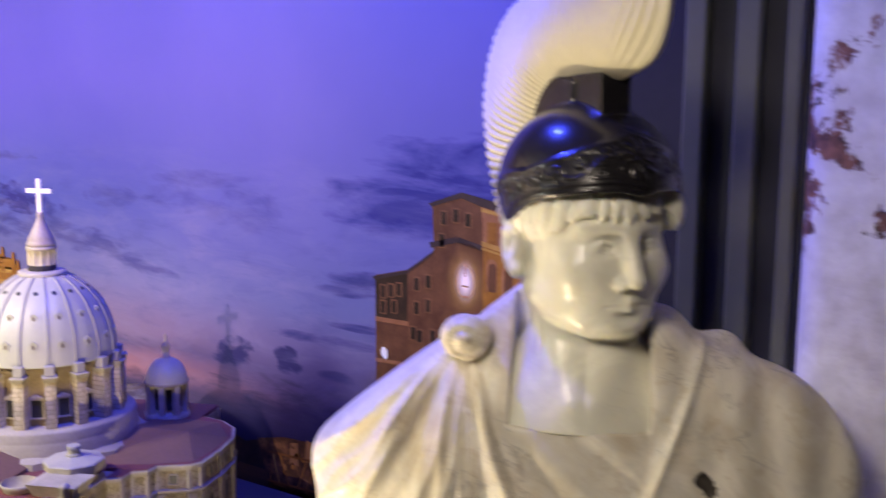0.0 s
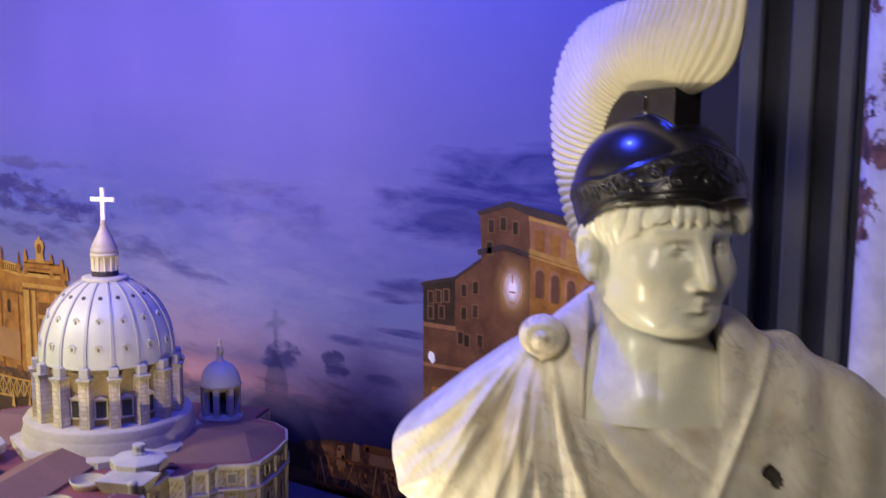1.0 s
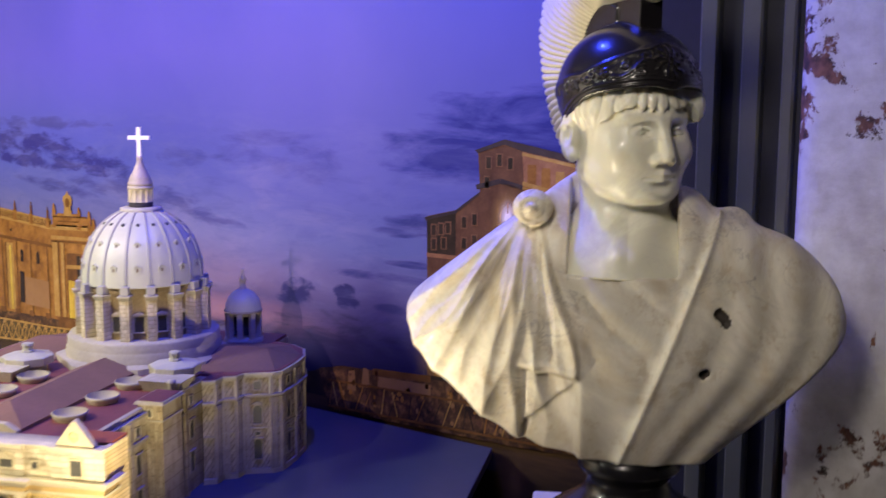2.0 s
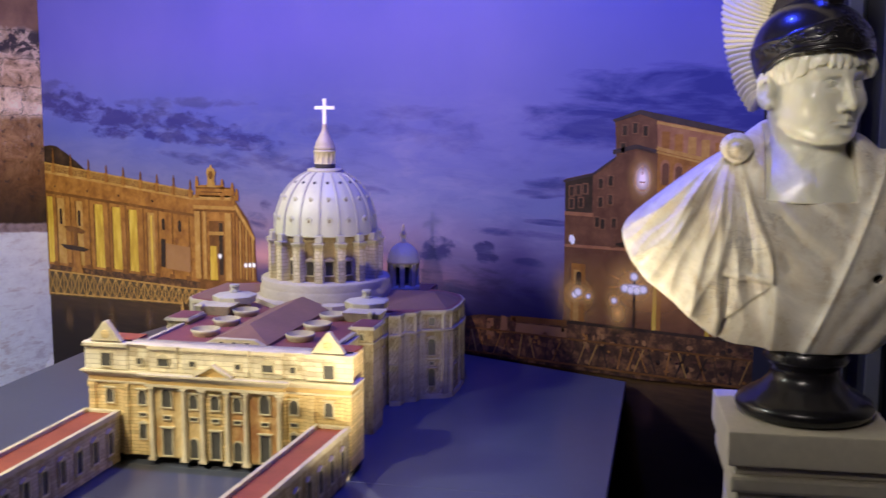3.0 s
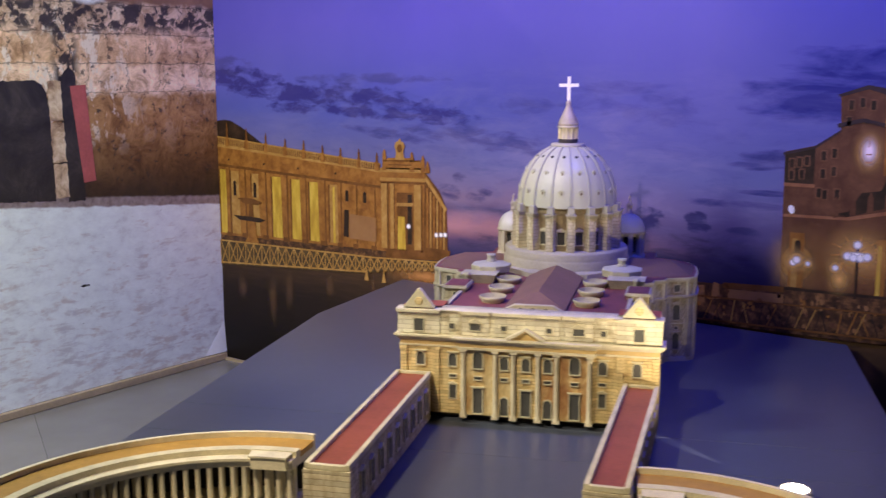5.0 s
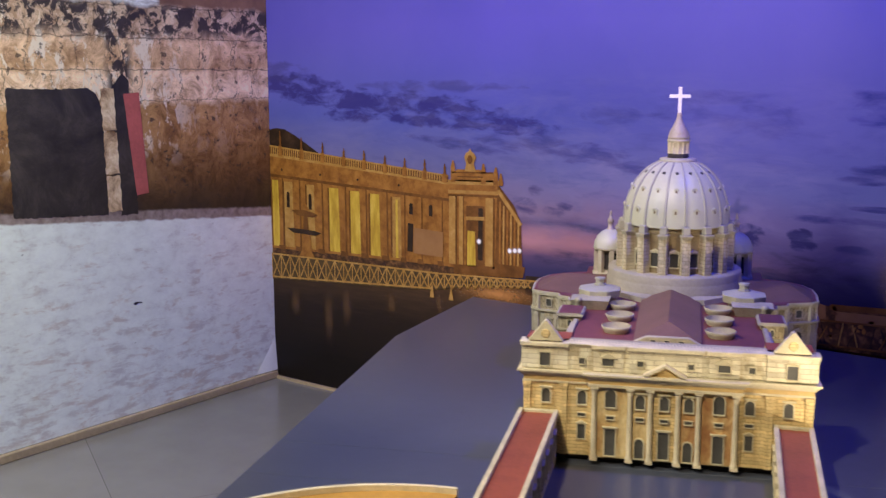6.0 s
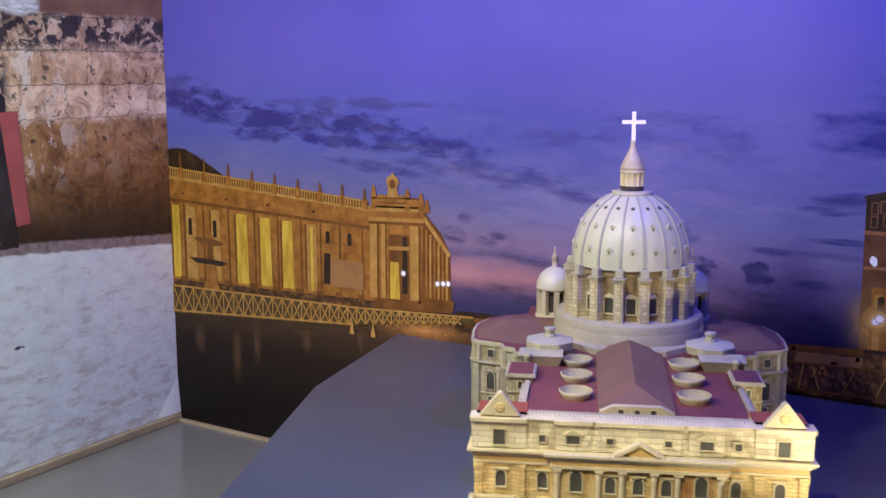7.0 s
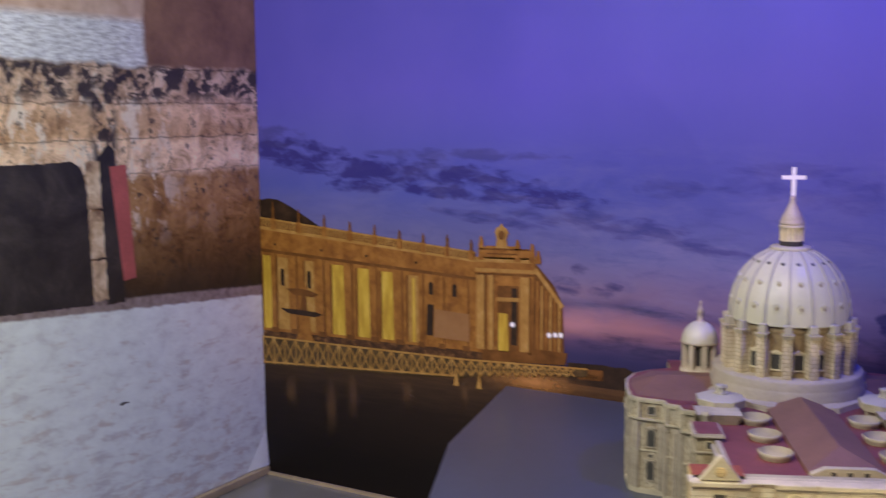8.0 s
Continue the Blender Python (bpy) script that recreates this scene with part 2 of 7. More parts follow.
# ---- the room ----
def stone_print():
    """A printed photograph: a weathered ashlar wall over pale gravel."""
    m, t, b = nodes_of("stone_wall_print")
    c = t.nodes.new("ShaderNodeTexCoord")
    s = t.nodes.new("ShaderNodeSeparateXYZ")
    t.links.new(c.outputs["Object"], s.inputs[0])
    y, z = s.outputs[1], s.outputs[2]
    v = coords(t)
    wob = fractal(t, v, 5, 5, 0.6)
    zw = maths(t, "ADD", z, maths(t, "MULTIPLY", maths(t, "SUBTRACT", wob, 0.5), 0.10))
    # courses: a crusted top row, a tan row, a pale row, then earthy plaster that darkens downwards
    hz = maths(t, "DIVIDE", maths(t, "SUBTRACT", zw, 0.8), 1.1)
    tone = ramp(t, hz, [(0.05, (0.055, 0.034, 0.020)), (0.25, (0.19, 0.105, 0.045)), (0.40, (0.42, 0.24, 0.105)), (0.505, (0.46, 0.28, 0.13)), (0.53, (0.92, 0.74, 0.60)), (0.635, (0.88, 0.69, 0.54)), (0.655, (0.66, 0.46, 0.30)), (0.745, (0.80, 0.60, 0.45)), (0.775, (0.70, 0.54, 0.44)), (0.88, (0.6, 0.48, 0.40))])
    patch = ramp(t, fractal(t, v, 9, 10, 0.80, 0.7), [(0.30, (0.18, 0.11, 0.06)), (0.44, (0.70, 0.56, 0.42)), (0.54, (1.1, 1.0, 0.88)), (0.68, (1.5, 1.42, 1.3))])
    stone = mixc(t, 0.95, tone, patch, "MULTIPLY")
    # pale plaster flecks, thickest away from the corner
    flecks = ramp(t, fractal(t, coords(t, (1, 1, 0.6)), 12, 8, 0.72, 0.4), [(0.53, (0, 0, 0)), (0.58, (1, 1, 1))])
    away = maths(t, "MULTIPLY", maths(t, "SUBTRACT", maths(t, "MULTIPLY", y, -1.0), 0.45), 5.0, True)
    upper = maths(t, "MULTIPLY", maths(t, "SUBTRACT", zw, 1.08), 5.0, True)
    stone = mixc(t, maths(t, "MULTIPLY", maths(t, "MULTIPLY", flecks, upper), maths(t, "ADD", 0.18, maths(t, "MULTIPLY", away, 0.82))), stone, (0.88, 0.74, 0.62))
    # upright joints and rows
    mp = t.nodes.new("ShaderNodeCombineXYZ")
    t.links.new(maths(t, "ADD", y, maths(t, "MULTIPLY", maths(t, "SUBTRACT", fractal(t, v, 5, 6, 0.7), 0.5), 0.20)), mp.inputs[0])
    t.links.new(maths(t, "ADD", maths(t, "SUBTRACT", z, 1.378), maths(t, "MULTIPLY", maths(t, "SUBTRACT", fractal(t, v, 12, 6, 0.7), 0.5), 0.05)), mp.inputs[1])
    br = node(t, "ShaderNodeTexBrick", Scale=1.0, Mortar_Size=0.004, Mortar_Smooth=1.0, Brick_Width=0.21, Row_Height=0.132)
    br.inputs["Color1"].default_value = br.inputs["Color2"].default_value = (0, 0, 0, 1)
    br.inputs["Mortar"].default_value = (1, 1, 1, 1)
    t.links.new(mp.outputs[0], br.inputs["Vector"])
    joint = maths(t, "MULTIPLY", br.outputs[0], maths(t, "MULTIPLY", maths(t, "SUBTRACT", z, 1.36), 40.0, True))
    stone = mixc(t, maths(t, "MULTIPLY", joint, 0.8), stone, (0.09, 0.055, 0.035))
    # black pits and lichen, many along the upper course
    pits = ramp(t, fractal(t, v, 22, 5, 0.66, 0.3), [(0.60, (0, 0, 0)), (0.64, (1, 1, 1))])
    crust = ramp(t, fractal(t, v, 15, 7, 0.70, 0.6), [(0.47, (0, 0, 0)), (0.52, (1, 1, 1))])
    flank = maths(t, "SUBTRACT", 1.0, maths(t, "MULTIPLY", maths(t, "ABSOLUTE", maths(t, "ADD", y, 0.845)), 13.0), True)
    near_top = maths(t, "SUBTRACT", 1.0, maths(t, "MULTIPLY", maths(t, "ABSOLUTE", maths(t, "SUBTRACT", zw, 1.72)), 11.0), True)
    stone = mixc(t, maths(t, "MULTIPLY", pits, 0.8), stone, (0.05, 0.035, 0.03))
    stone = mixc(t, maths(t, "MULTIPLY", maths(t, "MULTIPLY", crust, maths(t, "MULTIPLY", maths(t, "MAXIMUM", near_top, flank), 2.0, True)), 0.95), stone, (0.030, 0.024, 0.024))
    damp = maths(t, "MULTIPLY", maths(t, "SUBTRACT", 1.06, maths(t, "ADD", z, maths(t, "MULTIPLY", maths(t, "SUBTRACT", fractal(t, v, 4, 6), 0.5), 0.35))), 6.0, True)
    stone = mixc(t, maths(t, "MULTIPLY", damp, 0.7), stone, (0.035, 0.025, 0.02))
    # the rock face above
    above = maths(t, "MULTIPLY", maths(t, "SUBTRACT", zw, 1.775), 60.0, True)
    rock = ramp(t, fractal(t, v, 6, 7, 0.65), [(0.3, (0.16, 0.08, 0.05)), (0.7, (0.36, 0.2, 0.12))])
    sky = ramp(t, fractal(t, coords(t, (1, 5, 22)), 4, 6, 0.7), [(0.35, (0.42, 0.42, 0.48)), (0.6, (0.86, 0.88, 0.95))])
    left = maths(t, "MULTIPLY", maths(t, "SUBTRACT", maths(t, "ADD", -0.62, maths(t, "MULTIPLY", maths(t, "SUBTRACT", wob, 0.5), 0.1)), y), 40.0, True)
    blush = maths(t, "MULTIPLY", maths(t, "SUBTRACT", z, 1.93), 30.0, True)
    sky = mixc(t, blush, sky, ramp(t, fractal(t, v, 9, 6), [(0.3, (0.45, 0.28, 0.2)), (0.7, (0.8, 0.6, 0.5))]))
    stone = mixc(t, above, stone, mixc(t, left, rock, sky))
    # gravel
    grav = ramp(t, fractal(t, coords(t, (1, 1, 1.8)), 11, 9, 0.72, 0.2), [(0.26, (0.58, 0.56, 0.57)), (0.44, (0.78, 0.81, 0.80)), (0.6, (0.86, 0.90, 0.88))])
    fall = maths(t, "MULTIPLY", maths(t, "SUBTRACT", 0.80, z), 1.5, True)
    streak = fractal(t, coords(t, (1, 0.8, 2.6)), 9, 8, 0.70, 0.3)
    marks = maths(t, "MULTIPLY", maths(t, "SUBTRACT", maths(t, "ADD", streak, maths(t, "MULTIPLY", fall, 0.09)), 0.57), 9.0, True)
    grav = mixc(t, maths(t, "MULTIPLY", marks, 0.65), grav, ramp(t, fractal(t, v, 6, 4), [(0.4, (0.50, 0.46, 0.47)), (0.6, (0.56, 0.44, 0.38))]))
    chips = ramp(t, fractal(t, coords(t, (1, 1, 2)), 34, 4, 0.6), [(0.70, (0, 0, 0)), (0.73, (1, 1, 1))])
    grav = mixc(t, maths(t, "MULTIPLY", chips, 0.7), grav, (0.16, 0.14, 0.13))
    # ground line: a little higher away from the corner, with a darker verge
    line = maths(t, "SUBTRACT", z, maths(t, "ADD", 0.806, maths(t, "MULTIPLY", y, -0.082)))
    lw = maths(t, "ADD", line, maths(t, "MULTIPLY", maths(t, "SUBTRACT", fractal(t, v, 20, 4), 0.5), 0.02))
    verge = ramp(t, fractal(t, v, 30, 5), [(0.3, (0.20, 0.14, 0.13)), (0.7, (0.42, 0.33, 0.31))])
    col = mixc(t, maths(t, "MULTIPLY", lw, 120.0, True), grav, verge)
    col = mixc(t, maths(t, "MULTIPLY", maths(t, "SUBTRACT", lw, 0.042), 90.0, True), col, stone)
    t.links.new(col, b.inputs["Base Color"])
    b.inputs["Roughness"].default_value = 0.42
    bump(t, b, fractal(t, v, 60, 3), 0.06, 0.002)
    return m


def flaked_wall():
    """Whitewash flaking off brown stone."""
    m, t, b = nodes_of("flaked_whitewash")
    v = coords(t)
    z = t.nodes.new("ShaderNodeSeparateXYZ")
    t.links.new(v, z.inputs[0])
    n = fractal(t, v, 13, 8, 0.66, 0.3)
    # bare patches in the band over the shoulder and near the foot
    high = maths(t, "MULTIPLY", maths(t, "SUBTRACT", z.outputs[2], 1.45), 0.9, True)
    lowz = maths(t, "MULTIPLY", maths(t, "SUBTRACT", 1.02, z.outputs[2]), 1.4, True)
    amount = maths(t, "ADD", maths(t, "MINIMUM", maths(t, "MULTIPLY", high, 6.0), 0.085), maths(t, "MINIMUM", lowz, 0.12))
    rim = maths(t, "MULTIPLY", maths(t, "SUBTRACT", 1.0, maths(t, "DIVIDE", maths(t, "SUBTRACT", z.outputs[0], 4.085), 0.11), True), 0.085)
    amount = maths(t, "ADD", amount, maths(t, "MULTIPLY", rim, maths(t, "GREATER_THAN", z.outputs[2], 1.38)))
    bare = maths(t, "MULTIPLY", maths(t, "SUBTRACT", maths(t, "ADD", n, amount), 0.66), 30.0, True)
    brown = ramp(t, fractal(t, v, 34, 5), [(0.35, (0.05, 0.035, 0.035)), (0.6, (0.30, 0.14, 0.09))])
    lime = ramp(t, fractal(t, v, 22, 6, 0.6), [(0.3, (0.62, 0.61, 0.60)), (0.65, (0.82, 0.82, 0.82))])
    t.links.new(mixc(t, bare, lime, brown), b.inputs["Base Color"])
    b.inputs["Roughness"].default_value = 0.85
    bump(t, b, maths(t, "SUBTRACT", fractal(t, v, 40, 6), maths(t, "MULTIPLY", bare, 0.8)), 0.5, 0.006)
    return m


def tile_floor():
    """Large polished tiles laid askew to the walls, with thin dark joints."""
    m, t, b = nodes_of("polished_floor")
    v = coords(t)
    c = t.nodes.new("ShaderNodeTexCoord")
    mp = t.nodes.new("ShaderNodeMapping")
    mp.inputs["Rotation"].default_value, mp.inputs["Location"].default_value = (0, 0, radians(27.5)), (0.45, -0.217, 0)
    t.links.new(c.outputs["Object"], mp.inputs["Vector"])
    br = node(t, "ShaderNodeTexBrick", Scale=1.0, Mortar_Size=0.0018, Mortar_Smooth=0.5, Brick_Width=1.8, Row_Height=1.2)
    br.offset = 0.0
    br.inputs["Color1"].default_value = (0.225, 0.212, 0.198, 1)
    br.inputs["Color2"].default_value = (0.245, 0.228, 0.212, 1)
    br.inputs["Mortar"].default_value = (0.12, 0.11, 0.10, 1)
    t.links.new(mp.outputs[0], br.inputs["Vector"])
    smear = ramp(t, fractal(t, v, 5, 6), [(0.3, (0.82, 0.80, 0.77)), (0.7, (1, 1, 1))])
    t.links.new(mixc(t, 0.6, br.outputs[0], smear, "MULTIPLY"), b.inputs["Base Color"])
    t.links.new(maths(t, "ADD", 0.14, maths(t, "MULTIPLY", fractal(t, v, 9, 6), 0.12)), b.inputs["Roughness"])
    return m


DARK_WALL = plain("dark_painted_wall", (0.07, 0.066, 0.07), 0.8, 0.2, 4)
CEIL = plain("ceiling_paint", (0.16, 0.155, 0.16), 0.85, 0.1, 4)
WOOD_TRIM = plain("brown_skirting", (0.44, 0.33, 0.21), 0.5, 0.3, 20)
GREY_SLAT = plain("grey_green_slat", (0.100, 0.104, 0.075), 0.5, 0.12, 20)
NAVY = plain("navy_recess", (0.018, 0.020, 0.045), 0.6, 0.25, 20)
BLACK = plain("black_cloth", (0.012, 0.012, 0.016), 0.9, 0.3, 20)


def slab(name, dims, material, label):
    bm = bm_new()
    box(bm, *dims)
    return solid(name, bm, material, label, kind="structure")


slab("floor", (-0.2, 7.2, -6.2, 0.2, -0.1, 0.0), tile_floor(), "pale beige polished tile floor")
slab("ceiling", (-0.2, 7.2, -6.2, 0.2, 2.9, 3.0), CEIL, "plain grey painted ceiling")
slab("wall_north", (-0.2, 7.2, 0.006, 0.2, 0.0, 2.9), DARK_WALL, "dark painted wall behind the printed mural")
slab("wall_west", (-0.2, -0.006, -6.2, 0.006, 0.0, 2.9), DARK_WALL, "dark painted wall behind the stone print")
slab("wall_south", (-0.2, 7.2, -6.2, -6.0, 0.0, 2.9), DARK_WALL, "dark painted wall")
slab("wall_east", (7.0, 7.2, -6.0, 0.006, 0.0, 2.9), DARK_WALL, "dark painted wall")

# skirting strips at the foot of both prints
bm = bm_new()
box(bm, 0.0, 0.022, -4.0, -0.004, 0.0, 0.036)
soften(bm, 0.004)
solid("baseboard", bm, WOOD_TRIM, "brown wooden skirting strip under the stone print", "skirting", "structure")
bm = bm_new()
box(bm, 0.022, 1.6, -0.02, -0.004, 0.0, 0.012)
solid("trim", bm, WOOD_TRIM, "thin brown strip under the mural", "skirting", "structure")

# the stone photograph on the side wall
bm = bm_new()
box(bm, -0.006, 0.0, -4.0, -0.0005, 0.036, 2.9)
stone_panel = solid("printed_panel", bm, stone_print(), "large photo print of a weathered stone wall above pale gravel", "wall print")
PRINT_RED = plain("print_red_door", (0.50, 0.12, 0.11), 0.45, 0.3, 30)


def mottled(name, lo, mid, hi, scale):
    """Printed stone with strong blotches."""
    m, t, b = nodes_of(name)
    t.links.new(ramp(t, fractal(t, coords(t), scale, 8, 0.76, 0.5), [(0.36, lo), (0.5, mid), (0.63, hi)]), b.inputs["Base Color"])
    b.inputs["Roughness"].default_value = 0.42
    return m


PRINT_JAMB = mottled("print_jamb", (0.22, 0.12, 0.07), (0.62, 0.43, 0.27), (0.86, 0.70, 0.52), 10)
PRINT_DARK = mottled("print_doorway", (0.022, 0.018, 0.018), (0.042, 0.034, 0.032), (0.075, 0.06, 0.055), 5)


def lerp2(a, b, k):
    return a + (b - a) * k


def side_print(name, poly, x, material, label, rough=0.003):
    bm = bm_new()
    rnd = random.Random(name)
    pts = []
    for (y0, z0), (y1, z1) in zip(poly, poly[1:] + poly[:1]):
        n = max(1, int(math.hypot(y1 - y0, z1 - z0) / 0.012))
        pts += [(lerp2(y0, y1, k / n) + rnd.uniform(-rough, rough), lerp2(z0, z1, k / n) + rnd.uniform(-rough, rough)) for k in range(n)]
    bm.faces.new([bm.verts.new((x, y, z)) for y, z in pts])
    return part(name, bm, material, stone_panel, label)


side_print("doorway", [(-1.36, 0.945), (-0.93, 0.915), (-0.938, 1.36), (-0.965, 1.42), (-1.0, 1.438), (-1.12, 1.435), (-1.36, 1.44)], 0.0012, PRINT_DARK, "printed dark doorway")
for k, (z0, z1) in enumerate(((0.925, 1.075), (1.082, 1.255), (1.262, 1.435))):
    side_print("jamb_block", [(-0.930 - 0.004 * k, z0), (-0.862 - 0.005 * k, z0), (-0.866 - 0.005 * k, z1), (-0.933 - 0.004 * k, z1)], 0.0016, PRINT_JAMB, "printed pale door jamb block")
side_print("crevice", [(-0.868, 0.905), (-0.78, 0.905), (-0.80, 1.20), (-0.80, 1.46), (-0.83, 1.50), (-0.885, 1.44)], 0.0014, PRINT_DARK, "printed dark gap")
side_print("red_leaf", [(-0.786, 0.983), (-0.724, 0.989), (-0.752, 1.416), (-0.831, 1.411)], 0.0020, PRINT_RED, "printed faded red door leaf", 0.0006)
side_print("leaf", [(-0.835, 0.520), (-0.815, 0.527), (-0.79, 0.522), (-0.785, 0.516), (-0.82, 0.514)], 0.0015, PRINT_DARK, "printed dark fallen leaf")
# the loose lower corner of the print curls off the wall
bm = bm_new()
rows = []
for i in range(7):
    k = i / 6
    rows.append([bm.verts.new((0.0015 + 0.014 * math.sin(math.pi * 0.5 * j / 6) * k, -0.0015 - 0.002 * k - 0.13 * (1 - j / 6) * k, lerp2(0.205, 0.040, k))) for j in range(7)])
for a, c in zip(rows, rows[1:]):
    for j in range(6):
        bm.faces.new((a[j], a[j + 1], c[j + 1], c[j])).smooth = True
bmesh.ops.remove_doubles(bm, verts=bm.verts[:], dist=1e-5)
part("curled_corner", bm, plain("print_back", (0.80, 0.80, 0.82), 0.4, 0.08, 20), stone_panel, "curled loose corner of the print")

# whitewashed stone pier beside the bust, rounded at its corner
bm = bm_new()
arc = [(4.085 + 0.05 - 0.05 * math.cos(a), -0.55 + 0.05 - 0.05 * math.sin(a)) for a in (radians(90) * k / 6 for k in range(7))]
prism(bm, arc + [(7.0, -0.55), (7.0, 0.0), (4.085, 0.0)], 0.0, 2.9)
for f in bm.faces:
    f.smooth = abs(f.normal.z) < 0.5
solid("wall_pier", bm, flaked_wall(), "whitewashed stone wall with brown flaked patches", "wall", "structure")

# boxed-in striped panel between the mural and the pier
striped = thing("striped_panel", pose(0, 0, 0), "dark panel with upright grey slats beside the wall", "wall panel")
bm = bm_new()
box(bm, 3.875, 4.083, -0.47, 0.0, 0.0, 2.9)
part("backing", bm, NAVY, striped, "dark navy backing")
for x0, x1 in ((3.884, 3.920), (3.966, 4.004), (4.042, 4.066)):
    bm = bm_new()
    box(bm, x0, x1, -0.496, -0.468, 0.0, 2.9)
    soften(bm, 0.004)
    part("slat", bm, GREY_SLAT, striped, "grey-green upright slat")
slab("wall_return", (3.545, 3.874, -0.05, 0.004, 0.0, 2.9), BLACK, "black cloth-covered wall strip")


# ---- the printed mural: a square and palace at dusk ----
def sky_print():
    m, t, b = nodes_of("dusk_sky_print")
    c = t.nodes.new("ShaderNodeTexCoord")
    s = t.nodes.new("ShaderNodeSeparateXYZ")
    t.links.new(c.outputs["Object"], s.inputs[0])
    x, z = s.outputs[0], s.outputs[2]
    v = coords(t, (1, 1, 1))
    drift = maths(t, "MULTIPLY", maths(t, "SUBTRACT", fractal(t, coords(t, (1, 1, 3)), 2.2, 5), 0.5), 0.10)
    h = maths(t, "DIVIDE", maths(t, "SUBTRACT", maths(t, "ADD", z, drift), 0.5), 2.0)
    west = ramp(t, h, [(0.02, (0.03, 0.026, 0.06)), (0.10, (0.05, 0.042, 0.12)), (0.132, (0.13, 0.075, 0.15)), (0.163, (0.58, 0.26, 0.26)), (0.182, (0.42, 0.20, 0.23)), (0.197, (0.14, 0.085, 0.16)), (0.213, (0.28, 0.175, 0.25)), (0.24, (0.24, 0.18, 0.30)), (0.30, (0.155, 0.152, 0.34)), (0.40, (0.092, 0.110, 0.43)), (0.6, (0.115, 0.098, 0.54)), (1.0, (0.105, 0.094, 0.56))])
    east = ramp(t, h, [(0.02, (0.010, 0.010, 0.035)), (0.09, (0.013, 0.012, 0.048)), (0.15, (0.032, 0.026, 0.09)), (0.185, (0.075, 0.058, 0.16)), (0.24, (0.15, 0.125, 0.28)), (0.29, (0.145, 0.155, 0.36)), (0.38, (0.125, 0.130, 0.37)), (0.6, (0.122, 0.116, 0.37)), (1.0, (0.10, 0.104, 0.37))])
    side = maths(t, "MULTIPLY", maths(t, "SUBTRACT", x, 1.3), 0.75, True)
    col = mixc(t, side, west, east)

    def patch(cx, cz, rx, rz, lean=0.0):
        dx = maths(t, "DIVIDE", maths(t, "SUBTRACT", x, cx), rx)
        dz = maths(t, "DIVIDE", maths(t, "SUBTRACT", maths(t, "ADD", z, maths(t, "MULTIPLY", maths(t, "SUBTRACT", x, cx), lean)), cz), rz)
        d = maths(t, "ADD", maths(t, "MULTIPLY", dx, dx), maths(t, "MULTIPLY", dz, dz))
        return maths(t, "SUBTRACT", 1.0, d, True)

    def bank(patches, scale, stretch, tilt, tint, strength, soft=0.10, lean=0.0):
        """Torn cloud: noise that passes a level only inside the patches."""
        cover = 0.0
        for p in patches:
            cover = maths(t, "MAXIMUM", patch(*p, lean), cover)
        n = fractal(t, coords(t, (1, 1, stretch), (0, radians(tilt), 0)), scale, 7, 0.58, 0.4)
        level = maths(t, "ADD", n, maths(t, "MULTIPLY", maths(t, "POWER", cover, 0.6), 0.32))
        f = maths(t, "MULTIPLY", maths(t, "DIVIDE", maths(t, "SUBTRACT", level, 0.64), soft, True), maths(t, "MULTIPLY", cover, 8.0, True))
        return mixc(t, maths(t, "MULTIPLY", f, strength), col, tint)

    col = bank([(0.20, 1.425, 0.40, 0.085), (0.58, 1.362, 0.34, 0.075), (0.50, 1.30, 0.15, 0.035), (0.98, 1.36, 0.42, 0.06), (1.30, 1.30, 0.36, 0.05), (0.95, 1.29, 0.30, 0.03)], 9.0, 2.4, 9, (0.030, 0.025, 0.19), 0.90, 0.17, 0.08)
    col = bank([(0.05, 1.50, 0.25, 0.06), (1.0, 1.44, 0.5, 0.03)], 8.0, 3.0, 8, (0.05, 0.045, 0.19), 0.6, 0.22)
    col = bank([(1.70, 1.19, 0.32, 0.055), (1.45, 1.21, 0.30, 0.04), (1.95, 1.135, 0.22, 0.026), (1.1, 1.20, 0.3, 0.03)], 7.5, 3.6, 9, (0.042, 0.042, 0.20), 0.72, 0.22, 0.12)
    col = bank([(1.84, 1.337, 0.15, 0.045), (2.12, 1.345, 0.17, 0.045), (2.42, 1.33, 0.18, 0.08), (2.25, 1.41, 0.25, 0.03)], 9.0, 2.6, 6, (0.055, 0.055, 0.23), 0.6, 0.26)
    col = bank([(2.99, 1.40, 0.32, 0.125), (3.25, 1.46, 0.50, 0.14), (2.83, 1.365, 0.17, 0.055)], 3.0, 4.0, 4, (0.018, 0.022, 0.19), 0.95, 0.20)
    col = bank([(2.83, 1.170, 0.14, 0.04), (2.75, 1.145, 0.12, 0.02), (2.70, 1.005, 0.20, 0.02), (2.82, 1.052, 0.12, 0.012)], 5.0, 5.0, 5, (0.024, 0.026, 0.16), 0.85, 0.24)
    col = bank([(1.45, 0.965, 0.085, 0.042), (1.575, 0.945, 0.07, 0.032), (1.50, 1.03, 0.045, 0.026), (1.63, 0.975, 0.05, 0.022), (2.75, 0.91, 0.08, 0.018)], 10.0, 2.2, 6, (0.034, 0.030, 0.13), 0.75, 0.26)
    col = bank([(2.375, 0.925, 0.085, 0.050), (2.31, 0.905, 0.05, 0.03), (2.565, 0.928, 0.060, 0.046), (2.60, 0.915, 0.04, 0.022)], 13.0, 1.5, 4, (0.022, 0.020, 0.11), 0.92, 0.14)
